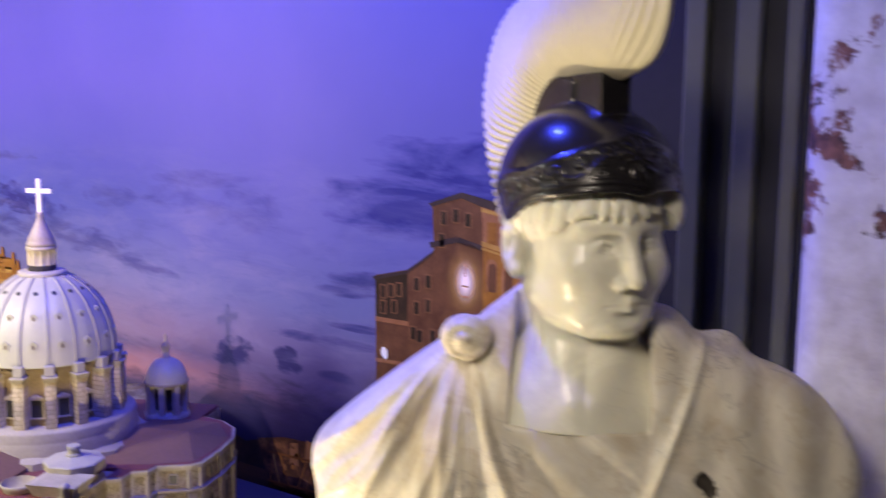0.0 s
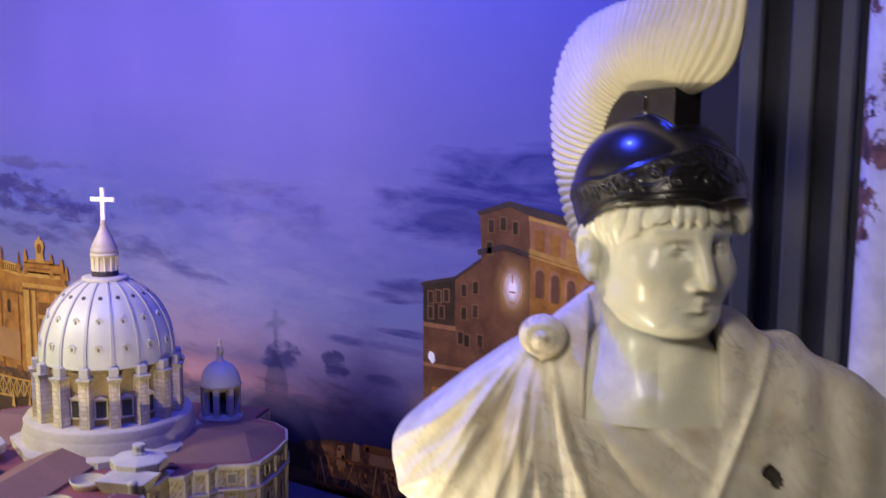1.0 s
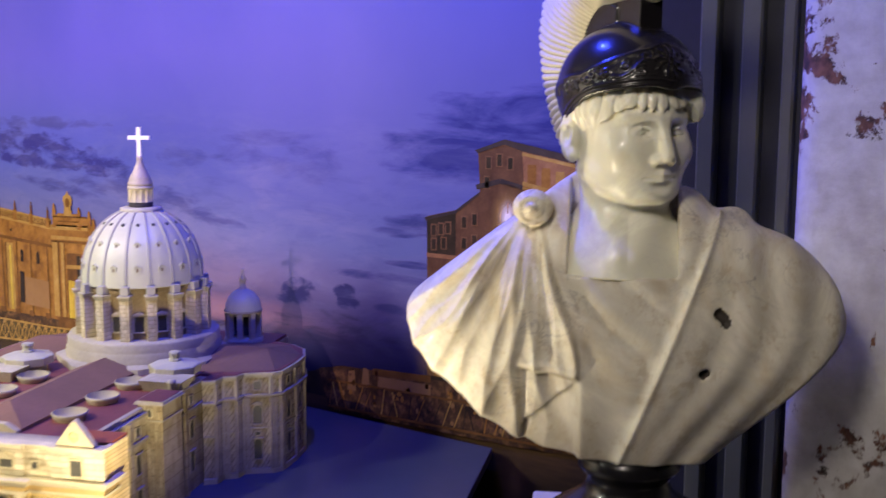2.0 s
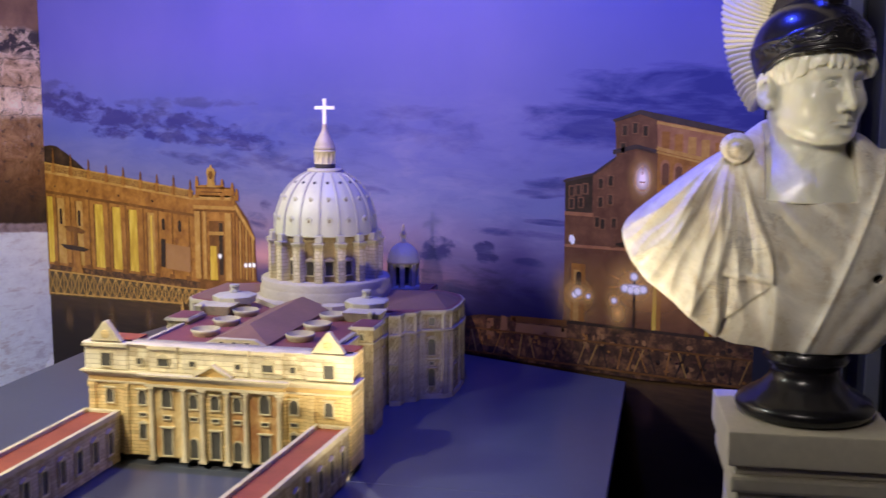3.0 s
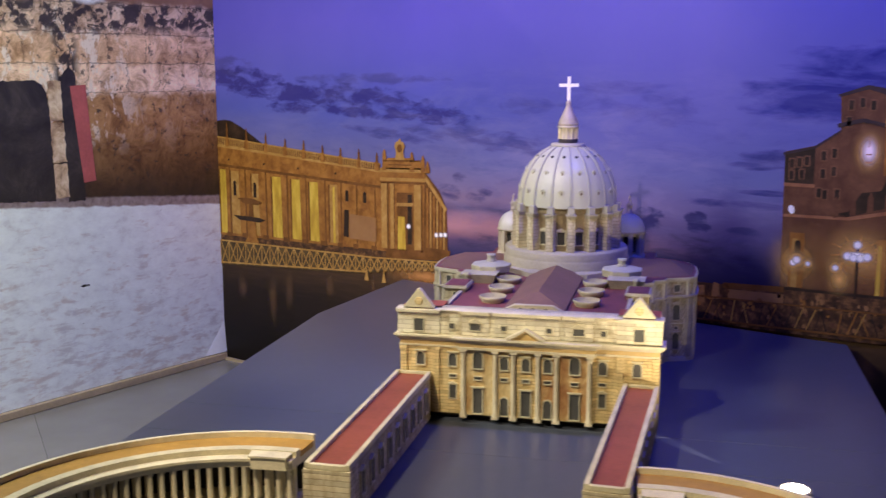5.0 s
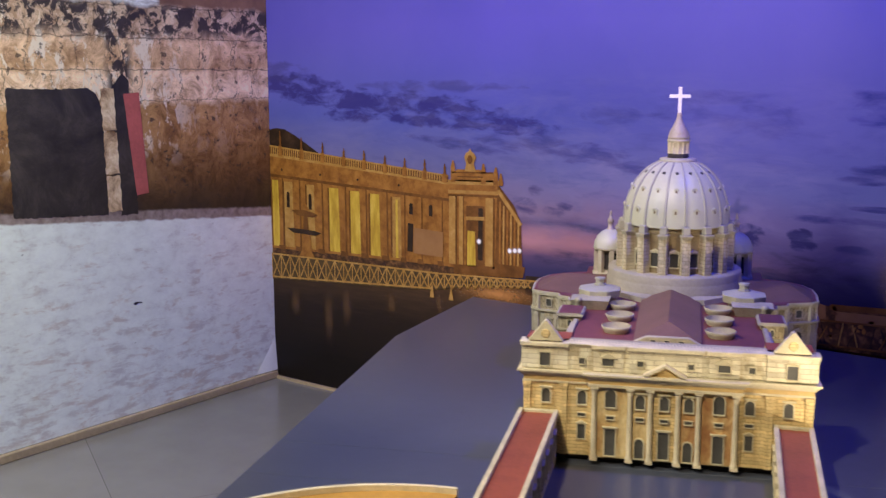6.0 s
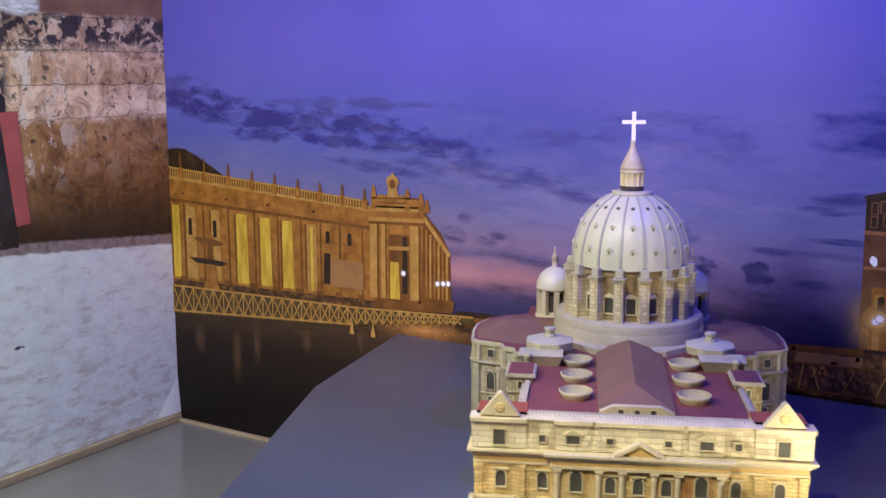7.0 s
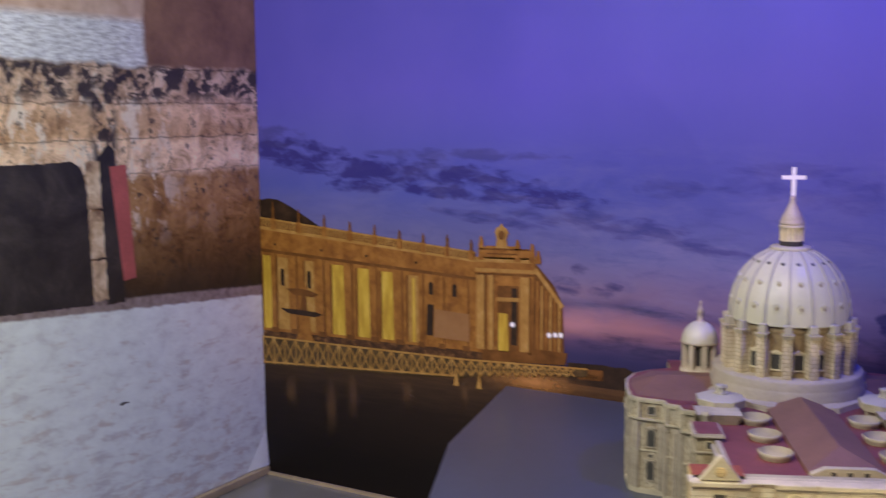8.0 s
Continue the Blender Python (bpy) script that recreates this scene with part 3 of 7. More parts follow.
    low = maths(t, "MAXIMUM", patch(1.75, 0.90, 0.42, 0.03), maths(t, "MAXIMUM", patch(2.55, 0.80, 0.7, 0.12), patch(1.9, 0.75, 0.6, 0.10)))
    n = fractal(t, coords(t, (1, 1, 4.0)), 6.5, 8, 0.62, 0.35)
    col = mixc(t, maths(t, "MULTIPLY", ramp(t, maths(t, "MULTIPLY", n, maths(t, "POWER", low, 0.5)), [(0.42, (0, 0, 0)), (0.58, (1, 1, 1))]), 0.75), col, (0.03, 0.025, 0.07))
    belt = patch(1.9, 1.12, 2.2, 0.42)
    wisp = ramp(t, fractal(t, coords(t, (1, 1, 3.4), (0, radians(7), 0)), 3.0, 9, 0.66, 0.5), [(0.46, (0, 0, 0)), (0.68, (1, 1, 1))])
    col = mixc(t, maths(t, "MULTIPLY", maths(t, "MULTIPLY", wisp, belt), 0.38), col, (0.27, 0.24, 0.42))
    veil = ramp(t, fractal(t, coords(t, (1.1, 1, 4.2), (0, radians(9), 0)), 4.6, 9, 0.68, 0.4), [(0.50, (0, 0, 0)), (0.64, (1, 1, 1))])
    col = mixc(t, maths(t, "MULTIPLY", maths(t, "MULTIPLY", veil, belt), 0.28), col, (0.05, 0.06, 0.22))
    haze = ramp(t, fractal(t, v, 1.6, 4, 0.5), [(0.35, (0.88, 0.9, 0.95)), (0.65, (1.1, 1.06, 1.04))])
    col = mixc(t, 1.0, col, haze, "MULTIPLY")
    t.links.new(col, b.inputs["Base Color"])
    b.inputs["Roughness"].default_value = 0.45
    b.inputs["Specular IOR Level"].default_value = 0.25
    bump(t, b, fractal(t, v, 3, 2), 0.05, 0.01)
    return m


def print_ink(name, lo, mid, hi, scale=14, stretch=(1, 1, 1)):
    m, t, b = nodes_of(name)
    v = coords(t, stretch)
    t.links.new(ramp(t, fractal(t, v, scale, 7, 0.68, 0.2), [(0.3, lo), (0.5, mid), (0.72, hi)]), b.inputs["Base Color"])
    b.inputs["Roughness"].default_value = 0.45
    b.inputs["Specular IOR Level"].default_value = 0.25
    return m


def soft_ink(name, colour, reach=1.0, grain=0.0):
    """Ink that fades out towards the rim of its shape."""
    m, t, b = nodes_of(name)
    c = t.nodes.new("ShaderNodeTexCoord")
    mp = t.nodes.new("ShaderNodeMapping")
    mp.inputs["Location"].default_value, mp.inputs["Scale"].default_value = (-1, 0, -1), (2, 0, 2)
    t.links.new(c.outputs["Generated"], mp.inputs["Vector"])
    g = t.nodes.new("ShaderNodeTexGradient")
    g.gradient_type = "QUADRATIC_SPHERE"
    t.links.new(mp.outputs[0], g.inputs[0])
    a = maths(t, "MULTIPLY", g.outputs["Fac"], reach, True)
    if grain:
        a = maths(t, "MULTIPLY", maths(t, "SUBTRACT", maths(t, "ADD", g.outputs["Fac"], maths(t, "MULTIPLY", fractal(t, coords(t), 38, 6, 0.7), grain)), grain * 0.5 + 0.12), reach, True)
    t.links.new(a, b.inputs["Alpha"])
    b.inputs["Base Color"].default_value = (*colour, 1)
    b.inputs["Roughness"].default_value = 0.45
    return m


def square_ink():
    """Wet paving: warm sheen far off, black close by, with long streaks."""
    m, t, b = nodes_of("print_wet_square")
    c = t.nodes.new("ShaderNodeTexCoord")
    sep = t.nodes.new("ShaderNodeSeparateXYZ")
    t.links.new(c.outputs["Object"], sep.inputs[0])
    streak = fractal(t, coords(t, (1, 1, 9)), 5, 7, 0.68, 0.2)
    far = maths(t, "ADD", sep.outputs[2], maths(t, "MULTIPLY", maths(t, "SUBTRACT", streak, 0.5), 0.25))
    t.links.new(ramp(t, far, [(0.15, (0.009, 0.006, 0.005)), (0.40, (0.022, 0.013, 0.009)), (0.52, (0.055, 0.030, 0.016)), (0.62, (0.12, 0.06, 0.025))]), b.inputs["Base Color"])
    b.inputs["Roughness"].default_value = 0.45
    b.inputs["Specular IOR Level"].default_value = 0.2
    return m


INK_ORANGE = print_ink("print_lit_stone", (0.17, 0.062, 0.012), (0.31, 0.128, 0.024), (0.46, 0.21, 0.045), 16)
INK_ORANGE_DARK = print_ink("print_shaded_stone", (0.10, 0.038, 0.008), (0.165, 0.065, 0.014), (0.25, 0.105, 0.026), 14)
INK_PALE = print_ink("print_pale_stone", (0.32, 0.16, 0.035), (0.43, 0.23, 0.055), (0.55, 0.33, 0.10), 20)
INK_GOLD = print_ink("print_lit_niche", (0.34, 0.18, 0.02), (0.56, 0.36, 0.04), (0.80, 0.57, 0.10), 7, (3, 1, 0.6))
INK_DARK = print_ink("print_shadow", (0.015, 0.009, 0.006), (0.034, 0.019, 0.011), (0.07, 0.037, 0.02), 18)
INK_BROWN = print_ink("print_brick", (0.08, 0.03, 0.016), (0.13, 0.052, 0.026), (0.19, 0.085, 0.04), 16)
INK_BRICK_LIT = print_ink("print_lit_brick", (0.22, 0.085, 0.04), (0.32, 0.14, 0.065), (0.44, 0.21, 0.10), 16)
INK_SURROUND = print_ink("print_window_surround", (0.13, 0.055, 0.03), (0.19, 0.085, 0.042), (0.26, 0.12, 0.06), 16)
INK_RAIL = print_ink("print_railing_shade", (0.045, 0.026, 0.010), (0.085, 0.050, 0.018), (0.15, 0.090, 0.030), 22)
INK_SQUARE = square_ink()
INK_WHITE = print_ink("print_lamp", (0.85, 0.82, 0.86), (0.95, 0.93, 0.96), (1.0, 1.0, 1.0), 8)
INK_HALO = soft_ink("print_lamp_halo", (0.95, 0.52, 0.14), 1.0)
INK_RAY = print_ink("print_lamp_ray", (0.40, 0.20, 0.06), (0.46, 0.24, 0.08), (0.52, 0.28, 0.10), 20)
INK_GLOBE = soft_ink("print_lamp_globe", (1.0, 0.95, 0.97), 2.6)
INK_ROOF = print_ink("print_roof", (0.03, 0.02, 0.022), (0.05, 0.03, 0.03), (0.07, 0.045, 0.045), 18)
INK_SCREEN = print_ink("print_screen", (0.26, 0.125, 0.045), (0.31, 0.15, 0.055), (0.36, 0.185, 0.07), 5)
INK_CROWD = print_ink("print_crowd", (0.018, 0.010, 0.007), (0.085, 0.038, 0.016), (0.34, 0.16, 0.055), 26)

bm = bm_new()
box(bm, 0.0005, 3.544, 0.0, 0.006, 0.0, 2.9)
mural = solid("mural", bm, sky_print(), "printed wall mural of a grand square under a violet dusk sky", "mural")


def ink(name, polys, layer, material, label="", parent=None):
    """One printed shape (or several of one kind) lying on the mural."""
    bm = bm_new()
    for poly in polys:
        f = bm.faces.new([bm.verts.new((x, -0.0007 * layer, z)) for x, z in poly])
        f.normal_update()
        if f.normal.y > 0:
            f.normal_flip()
    return part(name, bm, material, parent or mural, label)


def line(a, b, w):
    (x0, z0), (x1, z1) = a, b
    d = math.hypot(x1 - x0, z1 - z0) or 1
    nx, nz = -(z1 - z0) / d * w / 2, (x1 - x0) / d * w / 2
    return [(x0 - nx, z0 - nz), (x1 - nx, z1 - nz), (x1 + nx, z1 + nz), (x0 + nx, z0 + nz)]


def disc(cx, cz, r, n=14, squash=1.0):
    return [(cx + r * math.cos(math.tau * k / n), cz + squash * r * math.sin(math.tau * k / n)) for k in range(n)]


def ragged(cx, cz, rx, rz, n, seed):
    rnd = random.Random(seed)
    return [(cx + rx * (0.75 + 0.4 * rnd.random()) * math.cos(math.tau * k / n), cz + rz * (0.75 + 0.4 * rnd.random()) * math.sin(math.tau * k / n)) for k in range(n)]


def lerp(a, b, k):
    return a + (b - a) * k


def on(x, x0, z0, x1, z1):
    return lerp(z0, z1, (x - x0) / (x1 - x0))


# wet square along the foot
ink("printed_square", [[(0.001, 0.013), (3.543, 0.013), (3.543, 0.62), (3.0, 0.60), (2.4, 0.60), (1.55, 0.64), (1.23, 0.615), (0.99, 0.565), (0.001, 0.50)]], 1, INK_SQUARE, "printed dark wet paving")

INK_STREAK = soft_ink("print_wet_streak", (0.26, 0.13, 0.055), 0.5, 0.8)
for x, z, w, hh in ((0.365, 0.36, 0.055, 0.22), (0.48, 0.42, 0.050, 0.17), (0.75, 0.47, 0.05, 0.11), (0.15, 0.40, 0.06, 0.12), (1.02, 0.50, 0.030, 0.09), (1.40, 0.57, 0.05, 0.10), (3.19, 0.48, 0.06, 0.13)):
    ink("printed_streak", [disc(x, z, w, 20, hh / w)], 2, INK_STREAK, "printed lamp streak on wet paving")
ink("printed_sheen", [disc(1.32, 0.585, 0.36, 28, 0.24)], 3, soft_ink("print_amber_sheen", (0.50, 0.22, 0.06), 1.3, 0.6), "printed amber sheen on wet paving")

# curved colonnade
hill = [(0.001, 1.10), (0.001, 1.228), (0.05, 1.236), (0.10, 1.232), (0.17, 1.205), (0.25, 1.165), (0.335, 1.12)]
ink("printed_hill", [hill], 1, INK_DARK, "printed dark roof behind the colonnade")


def bal_top(x):
    return on(x, 0.0, 1.154, 1.039, 1.071)


def bal_bot(x):
    return on(x, 0.0, 1.108, 1.039, 1.036)


def ent_bot(x):
    return on(x, 0.0, 1.002, 1.026, 0.959)


def foot(x):
    return on(x, 0.0, 0.653, 1.098, 0.678)


ink("printed_steps", [[(0.001, 0.60), (1.25, 0.63), (1.25, 0.70), (1.08, 0.69), (0.001, 0.665)]], 2, INK_CROWD, "printed shaded steps")
colonnade = ink("printed_colonnade", [[(0.001, foot(0)), (1.08, foot(1.08)), (1.08, bal_bot(1.08)), (0.001, bal_bot(0))]], 3, INK_ORANGE, "printed lamplit colonnade")
ink("entablature", [[(0.001, ent_bot(0)), (1.08, ent_bot(1.08)), (1.08, ent_bot(1.08) + 0.012), (0.001, ent_bot(0) + 0.014)]], 4, INK_ORANGE_DARK, parent=colonnade)
ink("cornice", [[(0.001, bal_bot(0) - 0.008), (1.08, bal_bot(1.08) - 0.006), (1.08, bal_bot(1.08) + 0.004), (0.001, bal_bot(0) + 0.006)]], 4, INK_PALE, parent=colonnade)
ink("balustrade", [[(0.001, bal_bot(0)), (1.07, bal_bot(1.07)), (1.07, bal_top(1.07)), (0.001, bal_top(0))]], 3, INK_ORANGE_DARK, parent=colonnade)
ink("baluster", [line((x, bal_bot(x) + 0.006), (x, bal_top(x) - 0.006), 0.0055) for x in (0.012 + 0.0135 * k for k in range(77))], 4, INK_PALE, parent=colonnade)
ink("handrail", [[(0.001, bal_top(0) - 0.008), (1.07, bal_top(1.07) - 0.006), (1.07, bal_top(1.07)), (0.001, bal_top(0))]], 5, INK_PALE, parent=colonnade)
for x, top in ((0.074, 1.23), (0.213, 1.205), (0.348, 1.186), (0.479, 1.165), (0.601, 1.16), (0.722, 1.144), (0.834, 1.137), (0.944, 1.137), (1.051, 1.124)):
    w = 0.008
    top -= 0.008
    zb = bal_top(x)
    ink("printed_statue", [[(x - w, bal_bot(x)), (x + w, bal_bot(x)), (x + w, zb + 0.004), (x + w * 0.7, zb + 0.02), (x + w * 0.95, zb + 0.035), (x + w * 0.45, top - 0.014), (x + w * 0.35, top), (x - w * 0.35, top), (x - w * 0.5, top - 0.016), (x - w * 0.8, zb + 0.03), (x - w * 0.6, zb + 0.015), (x - w, zb + 0.004)]], 6, INK_ORANGE_DARK, parent=colonnade)
    ink("statue_foot", [[(x - 0.012, bal_bot(x)), (x + 0.012, bal_bot(x)), (x + 0.012, zb + 0.003), (x - 0.012, zb + 0.003)]], 7, INK_ORANGE, parent=colonnade)
for x, w, kind in ((0.030, 0.045, 0), (0.118, 0.06, 1), (0.262, 0.05, 1), (0.411, 0.062, 0), (0.540, 0.058, 0), (0.658, 0.056, 0), (0.783, 0.05, 2), (0.868, 0.04, 3), (0.976, 0.045, 3)):
    z0, z1 = foot(x) + 0.012, ent_bot(x) - 0.014
    if kind < 3:
        ink("niche", [[(x - w / 2, z0), (x + w / 2 + 0.006, z0), (x + w / 2, z1), (x - w / 2, z1)]], 4, INK_PALE if kind else INK_GOLD, parent=colonnade)
        ink("niche_edge", [[(x - w / 2 - 0.006, z0), (x - w / 2 + 0.004, z0), (x - w / 2 + 0.004, z1), (x - w / 2 - 0.006, z1)]], 5, INK_ORANGE_DARK, parent=colonnade)
    if kind in (1, 3):
        ink("niche_window", [arch_poly(x, 0.86 if kind == 1 else 0.885, 0.02, 0.075 if kind == 1 else 0.05)], 5, INK_DARK, parent=colonnade)
    if kind == 2:
        ink("niche_edge", [[(x - 0.002, z0), (x + 0.012, z0), (x + 0.010, z1 - 0.01), (x - 0.002, z1 - 0.01)]], 5, INK_GOLD, parent=colonnade)
for x in (0.072, 0.185, 0.33, 0.475, 0.60, 0.722, 0.825, 0.92, 1.03):
    w = 0.034 if x < 0.75 else 0.026
    ink("printed_column", [[(x - w / 2, foot(x)), (x + w / 2, foot(x)), (x + w * 0.44, ent_bot(x)), (x - w * 0.44, ent_bot(x))]], 5, INK_ORANGE, parent=colonnade)
    ink("column_edge", [[(x + w * 0.22, foot(x)), (x + w / 2, foot(x)), (x + w * 0.44, ent_bot(x)), (x + w * 0.2, ent_bot(x))]], 6, INK_ORANGE_DARK, parent=colonnade)
    ink("column_base", [[(x - w * 0.65, foot(x) - 0.004), (x + w * 0.65, foot(x) - 0.004), (x + w * 0.6, foot(x) + 0.018), (x - w * 0.6, foot(x) + 0.018)]], 7, INK_ORANGE_DARK, parent=colonnade)
for x in (0.08, 0.33, 0.56, 0.80):
    ink("vent", [disc(x, ent_bot(x) + 0.04, 0.006, 8)], 5, INK_DARK, parent=colonnade)
ink("printed_screen", [[(0.882, 0.715), (1.043, 0.712), (1.045, 0.822), (0.884, 0.828)]], 8, INK_SCREEN, "printed blank screen", colonnade)
ink("printed_rail", [line((0.862, 0.72), (0.866, 0.845), 0.03)], 7, INK_DARK, parent=colonnade)

# end pavilion of the colonnade
pavilion = ink("printed_pavilion", [[(1.07, 0.675), (1.311, 0.69), (1.322, 1.045), (1.075, 1.04)]], 6, INK_ORANGE, "printed end pavilion")
ink("flank", [[(1.311, 0.69), (1.445, 0.714), (1.438, 0.895), (1.40, 0.965), (1.322, 1.045)]], 6, INK_ORANGE_DARK, parent=pavilion)
ink("cornice", [line((1.07, 1.0), (1.325, 1.008), 0.014), line((1.068, 1.04), (1.328, 1.05), 0.02)], 7, INK_PALE, parent=pavilion)
ink("cornice_edge", [line((1.07, 0.985), (1.325, 0.994), 0.008)], 7, INK_ORANGE_DARK, parent=pavilion)
ink("attic", [[(1.085, 1.045), (1.305, 1.052), (1.30, 1.088), (1.262, 1.088), (1.245, 1.10), (1.118, 1.096), (1.10, 1.082), (1.088, 1.082)]], 7, INK_ORANGE, parent=pavilion)
ink("attic_line", [line((1.088, 1.082), (1.30, 1.090), 0.006), line((1.12, 1.066), (1.25, 1.070), 0.005)], 8, INK_ORANGE_DARK, parent=pavilion)
ink("crest", [[(1.158, 1.09), (1.212, 1.09), (1.204, 1.125), (1.214, 1.15), (1.206, 1.166), (1.192, 1.172), (1.185, 1.186), (1.176, 1.172), (1.162, 1.166), (1.155, 1.15), (1.164, 1.122)]], 8, INK_PALE, parent=pavilion)
ink("crest_shade", [disc(1.184, 1.14, 0.014, 12, 1.3)], 9, INK_ORANGE_DARK, parent=pavilion)
for x, top in ((1.096, 1.132), (1.252, 1.126), (1.313, 1.114), (1.338, 1.09)):
    ink("printed_statue", [[(x - 0.012, 1.04), (x + 0.012, 1.04), (x + 0.011, top - 0.03), (x + 0.004, top), (x - 0.004, top), (x - 0.011, top - 0.028)]], 8, INK_ORANGE, parent=pavilion)
for x, w in ((1.095, 0.02), (1.140, 0.012), (1.285, 0.022)):
    ink("pilaster", [[(x - w, 0.69), (x + w, 0.69), (x + w, 0.985), (x - w, 0.985)]], 7, INK_PALE, parent=pavilion)
    ink("pilaster_edge", [[(x + w * 0.7, 0.69), (x + w * 1.15, 0.69), (x + w * 1.15, 0.985), (x + w * 0.7, 0.985)]], 8, INK_ORANGE_DARK, parent=pavilion)
ink("gateway", [[(1.165, 0.69), (1.26, 0.695), (1.258, 0.95), (1.165, 0.945)]], 7, INK_ORANGE_DARK, parent=pavilion)
ink("gateway_light", [[(1.17, 0.69), (1.215, 0.692), (1.21, 0.84), (1.172, 0.84)]], 8, INK_GOLD, parent=pavilion)
ink("gateway_shade", [[(1.225, 0.72), (1.25, 0.72), (1.25, 0.94), (1.228, 0.94)]], 8, INK_DARK, parent=pavilion)
ink("gateway_lintel", [[(1.165, 0.885), (1.258, 0.89), (1.258, 0.905), (1.165, 0.9)]], 9, INK_PALE, parent=pavilion)
ink("printed_lamp", [disc(1.232, 0.80, 0.017)], 10, INK_GLOBE, parent=pavilion)
for k in range(6):
    x = 1.335 + 0.018 * k
    ink("flank_column", [line((x, 0.715), (x, 0.975 - 0.016 * k), 0.008)], 7, INK_PALE if k % 2 else INK_ORANGE, parent=pavilion)
ink("flank_cornice", [line((1.325, 1.02), (1.438, 0.885), 0.016)], 8, INK_PALE, parent=pavilion)
for x, z in ((1.385, 0.775), (1.41, 0.778), (1.432, 0.78)):
    ink("printed_lamp", [disc(x, z, 0.016, 12)], 9, INK_GLOBE, parent=pavilion)
ink("podium", [[(1.10, 0.645), (1.45, 0.668), (1.46, 0.715), (1.31, 0.70), (1.10, 0.69)]], 8, INK_ORANGE_DARK, parent=pavilion)

# fountain before the colonnade
fountain = ink("printed_fountain", [[(0.185, 0.632), (0.287, 0.632), (0.27, 0.66), (0.262, 0.742), (0.212, 0.742), (0.205, 0.66)]], 9, INK_ORANGE, "printed stone fountain")
ink("basin", [[(0.106, 0.762), (0.15, 0.742), (0.29, 0.738), (0.334, 0.752), (0.30, 0.76), (0.22, 0.763)]], 10, INK_DARK, parent=fountain)
ink("stem", [[(0.215, 0.76), (0.25, 0.76), (0.245, 0.83), (0.22, 0.83)]], 9, INK_ORANGE_DARK, parent=fountain)
ink("upper_basin", [[(0.14, 0.85), (0.18, 0.828), (0.28, 0.824), (0.314, 0.838), (0.27, 0.85), (0.2, 0.856)]], 10, INK_ORANGE_DARK, parent=fountain)
ink("finial", [[(0.205, 0.855), (0.255, 0.853), (0.24, 0.885), (0.22, 0.885)]], 9, INK_ORANGE, parent=fountain)

# low railing in front of the colonnade
rail = ink("printed_railing", [[(0.001, 0.499), (0.697, 0.541), (0.988, 0.562), (1.231, 0.614), (1.541, 0.634), (1.541, 0.664), (1.231, 0.652), (1.021, 0.64), (0.632, 0.63), (0.001, 0.623)]], 8, INK_RAIL, "printed railing of crossed bars")


def rail_top(x):
    return on(x, 0, 0.625, 1.021, 0.64) if x < 1.021 else on(x, 1.021, 0.64, 1.541, 0.664)


def rail_bot(x):
    return on(x, 0, 0.503, 0.988, 0.566) if x < 0.988 else on(x, 0.988, 0.566, 1.541, 0.636)


ink("rail_bar", [line((0.001, rail_top(0)), (1.021, rail_top(1.021)), 0.008), line((1.021, 0.64), (1.541, 0.664), 0.007), line((0.001, rail_bot(0) + 0.008), (0.988, 0.57), 0.008)], 10, INK_PALE, parent=rail)
step = 0.001
for k in range(34):
    w = 0.062 - 0.0010 * k
    a, b2 = step, min(step + w, 1.53)
    step += w
    if step > 1.5:
        break
    ink("rail_cross", [line((a, rail_bot(a)), (b2, rail_top(b2)), 0.006), line((a, rail_top(a)), (b2, rail_bot(b2)), 0.006), line((a, rail_bot(a)), (a, rail_top(a)), 0.006)], 9, INK_PALE, parent=rail)
for x in (0.985, 1.088):
    ink("printed_cone", [[(x - 0.012, 0.53), (x + 0.012, 0.53), (x, 0.60)]], 11, INK_PALE, parent=rail)

# low horizon in the middle
hz = random.Random(5)
skyline = [(1.46, 0.60)] + [(1.46 + 0.045 * k, 0.665 + 0.022 * hz.random()) for k in range(32)] + [(2.90, 0.60)]
ink("printed_skyline", [skyline], 2, INK_DARK, "dark printed rooftops along the horizon")

# palace
palace = ink("printed_palace", [[(2.884, 0.70), (2.879, 1.200), (2.981, 1.224), (3.061, 1.279), (3.054, 1.394), (3.141, 1.420), (3.543, 1.352), (3.543, 0.70)]], 3, INK_BROWN, "printed brick palace by lamplight")
ink("roof", [[(3.045, 1.394), (3.141, 1.426), (3.543, 1.352), (3.543, 1.336), (3.197, 1.395), (3.141, 1.412), (3.054, 1.386)], [(2.872, 1.196), (2.981, 1.222), (2.981, 1.214), (2.876, 1.188)], [(2.981, 1.224), (3.061, 1.279), (3.061, 1.271), (2.981, 1.214)]], 6, INK_ROOF, parent=palace)
ink("lit_front", [[(3.203, 1.31), (3.543, 1.245), (3.543, 1.335), (3.197, 1.395)]], 4, INK_BRICK_LIT, "printed upper storey", palace)
ink("lit_loggia", [[(3.203, 1.134), (3.543, 1.19), (3.543, 1.245), (3.203, 1.308)]], 4, INK_ORANGE, "printed lit loggia", palace)
ink("ledge", [line((3.2, 1.309), (3.543, 1.243), 0.012), line((3.2, 1.297), (3.543, 1.232), 0.006), line((3.197, 1.388), (3.543, 1.33), 0.008)], 6, INK_PALE, parent=palace)
for k in range(8):
    x = 3.228 + 0.0435 * k
    zt = on(x, 3.203, 1.308, 3.543, 1.245) - 0.022
    ink("loggia_arch", [arch_poly(x, zt - 0.085, 0.031, 0.078)], 6, INK_BRICK_LIT, parent=palace)
    ink("arch_shade", [arch_poly(x + 0.003, zt - 0.085, 0.022, 0.068)], 7, INK_BROWN, parent=palace)
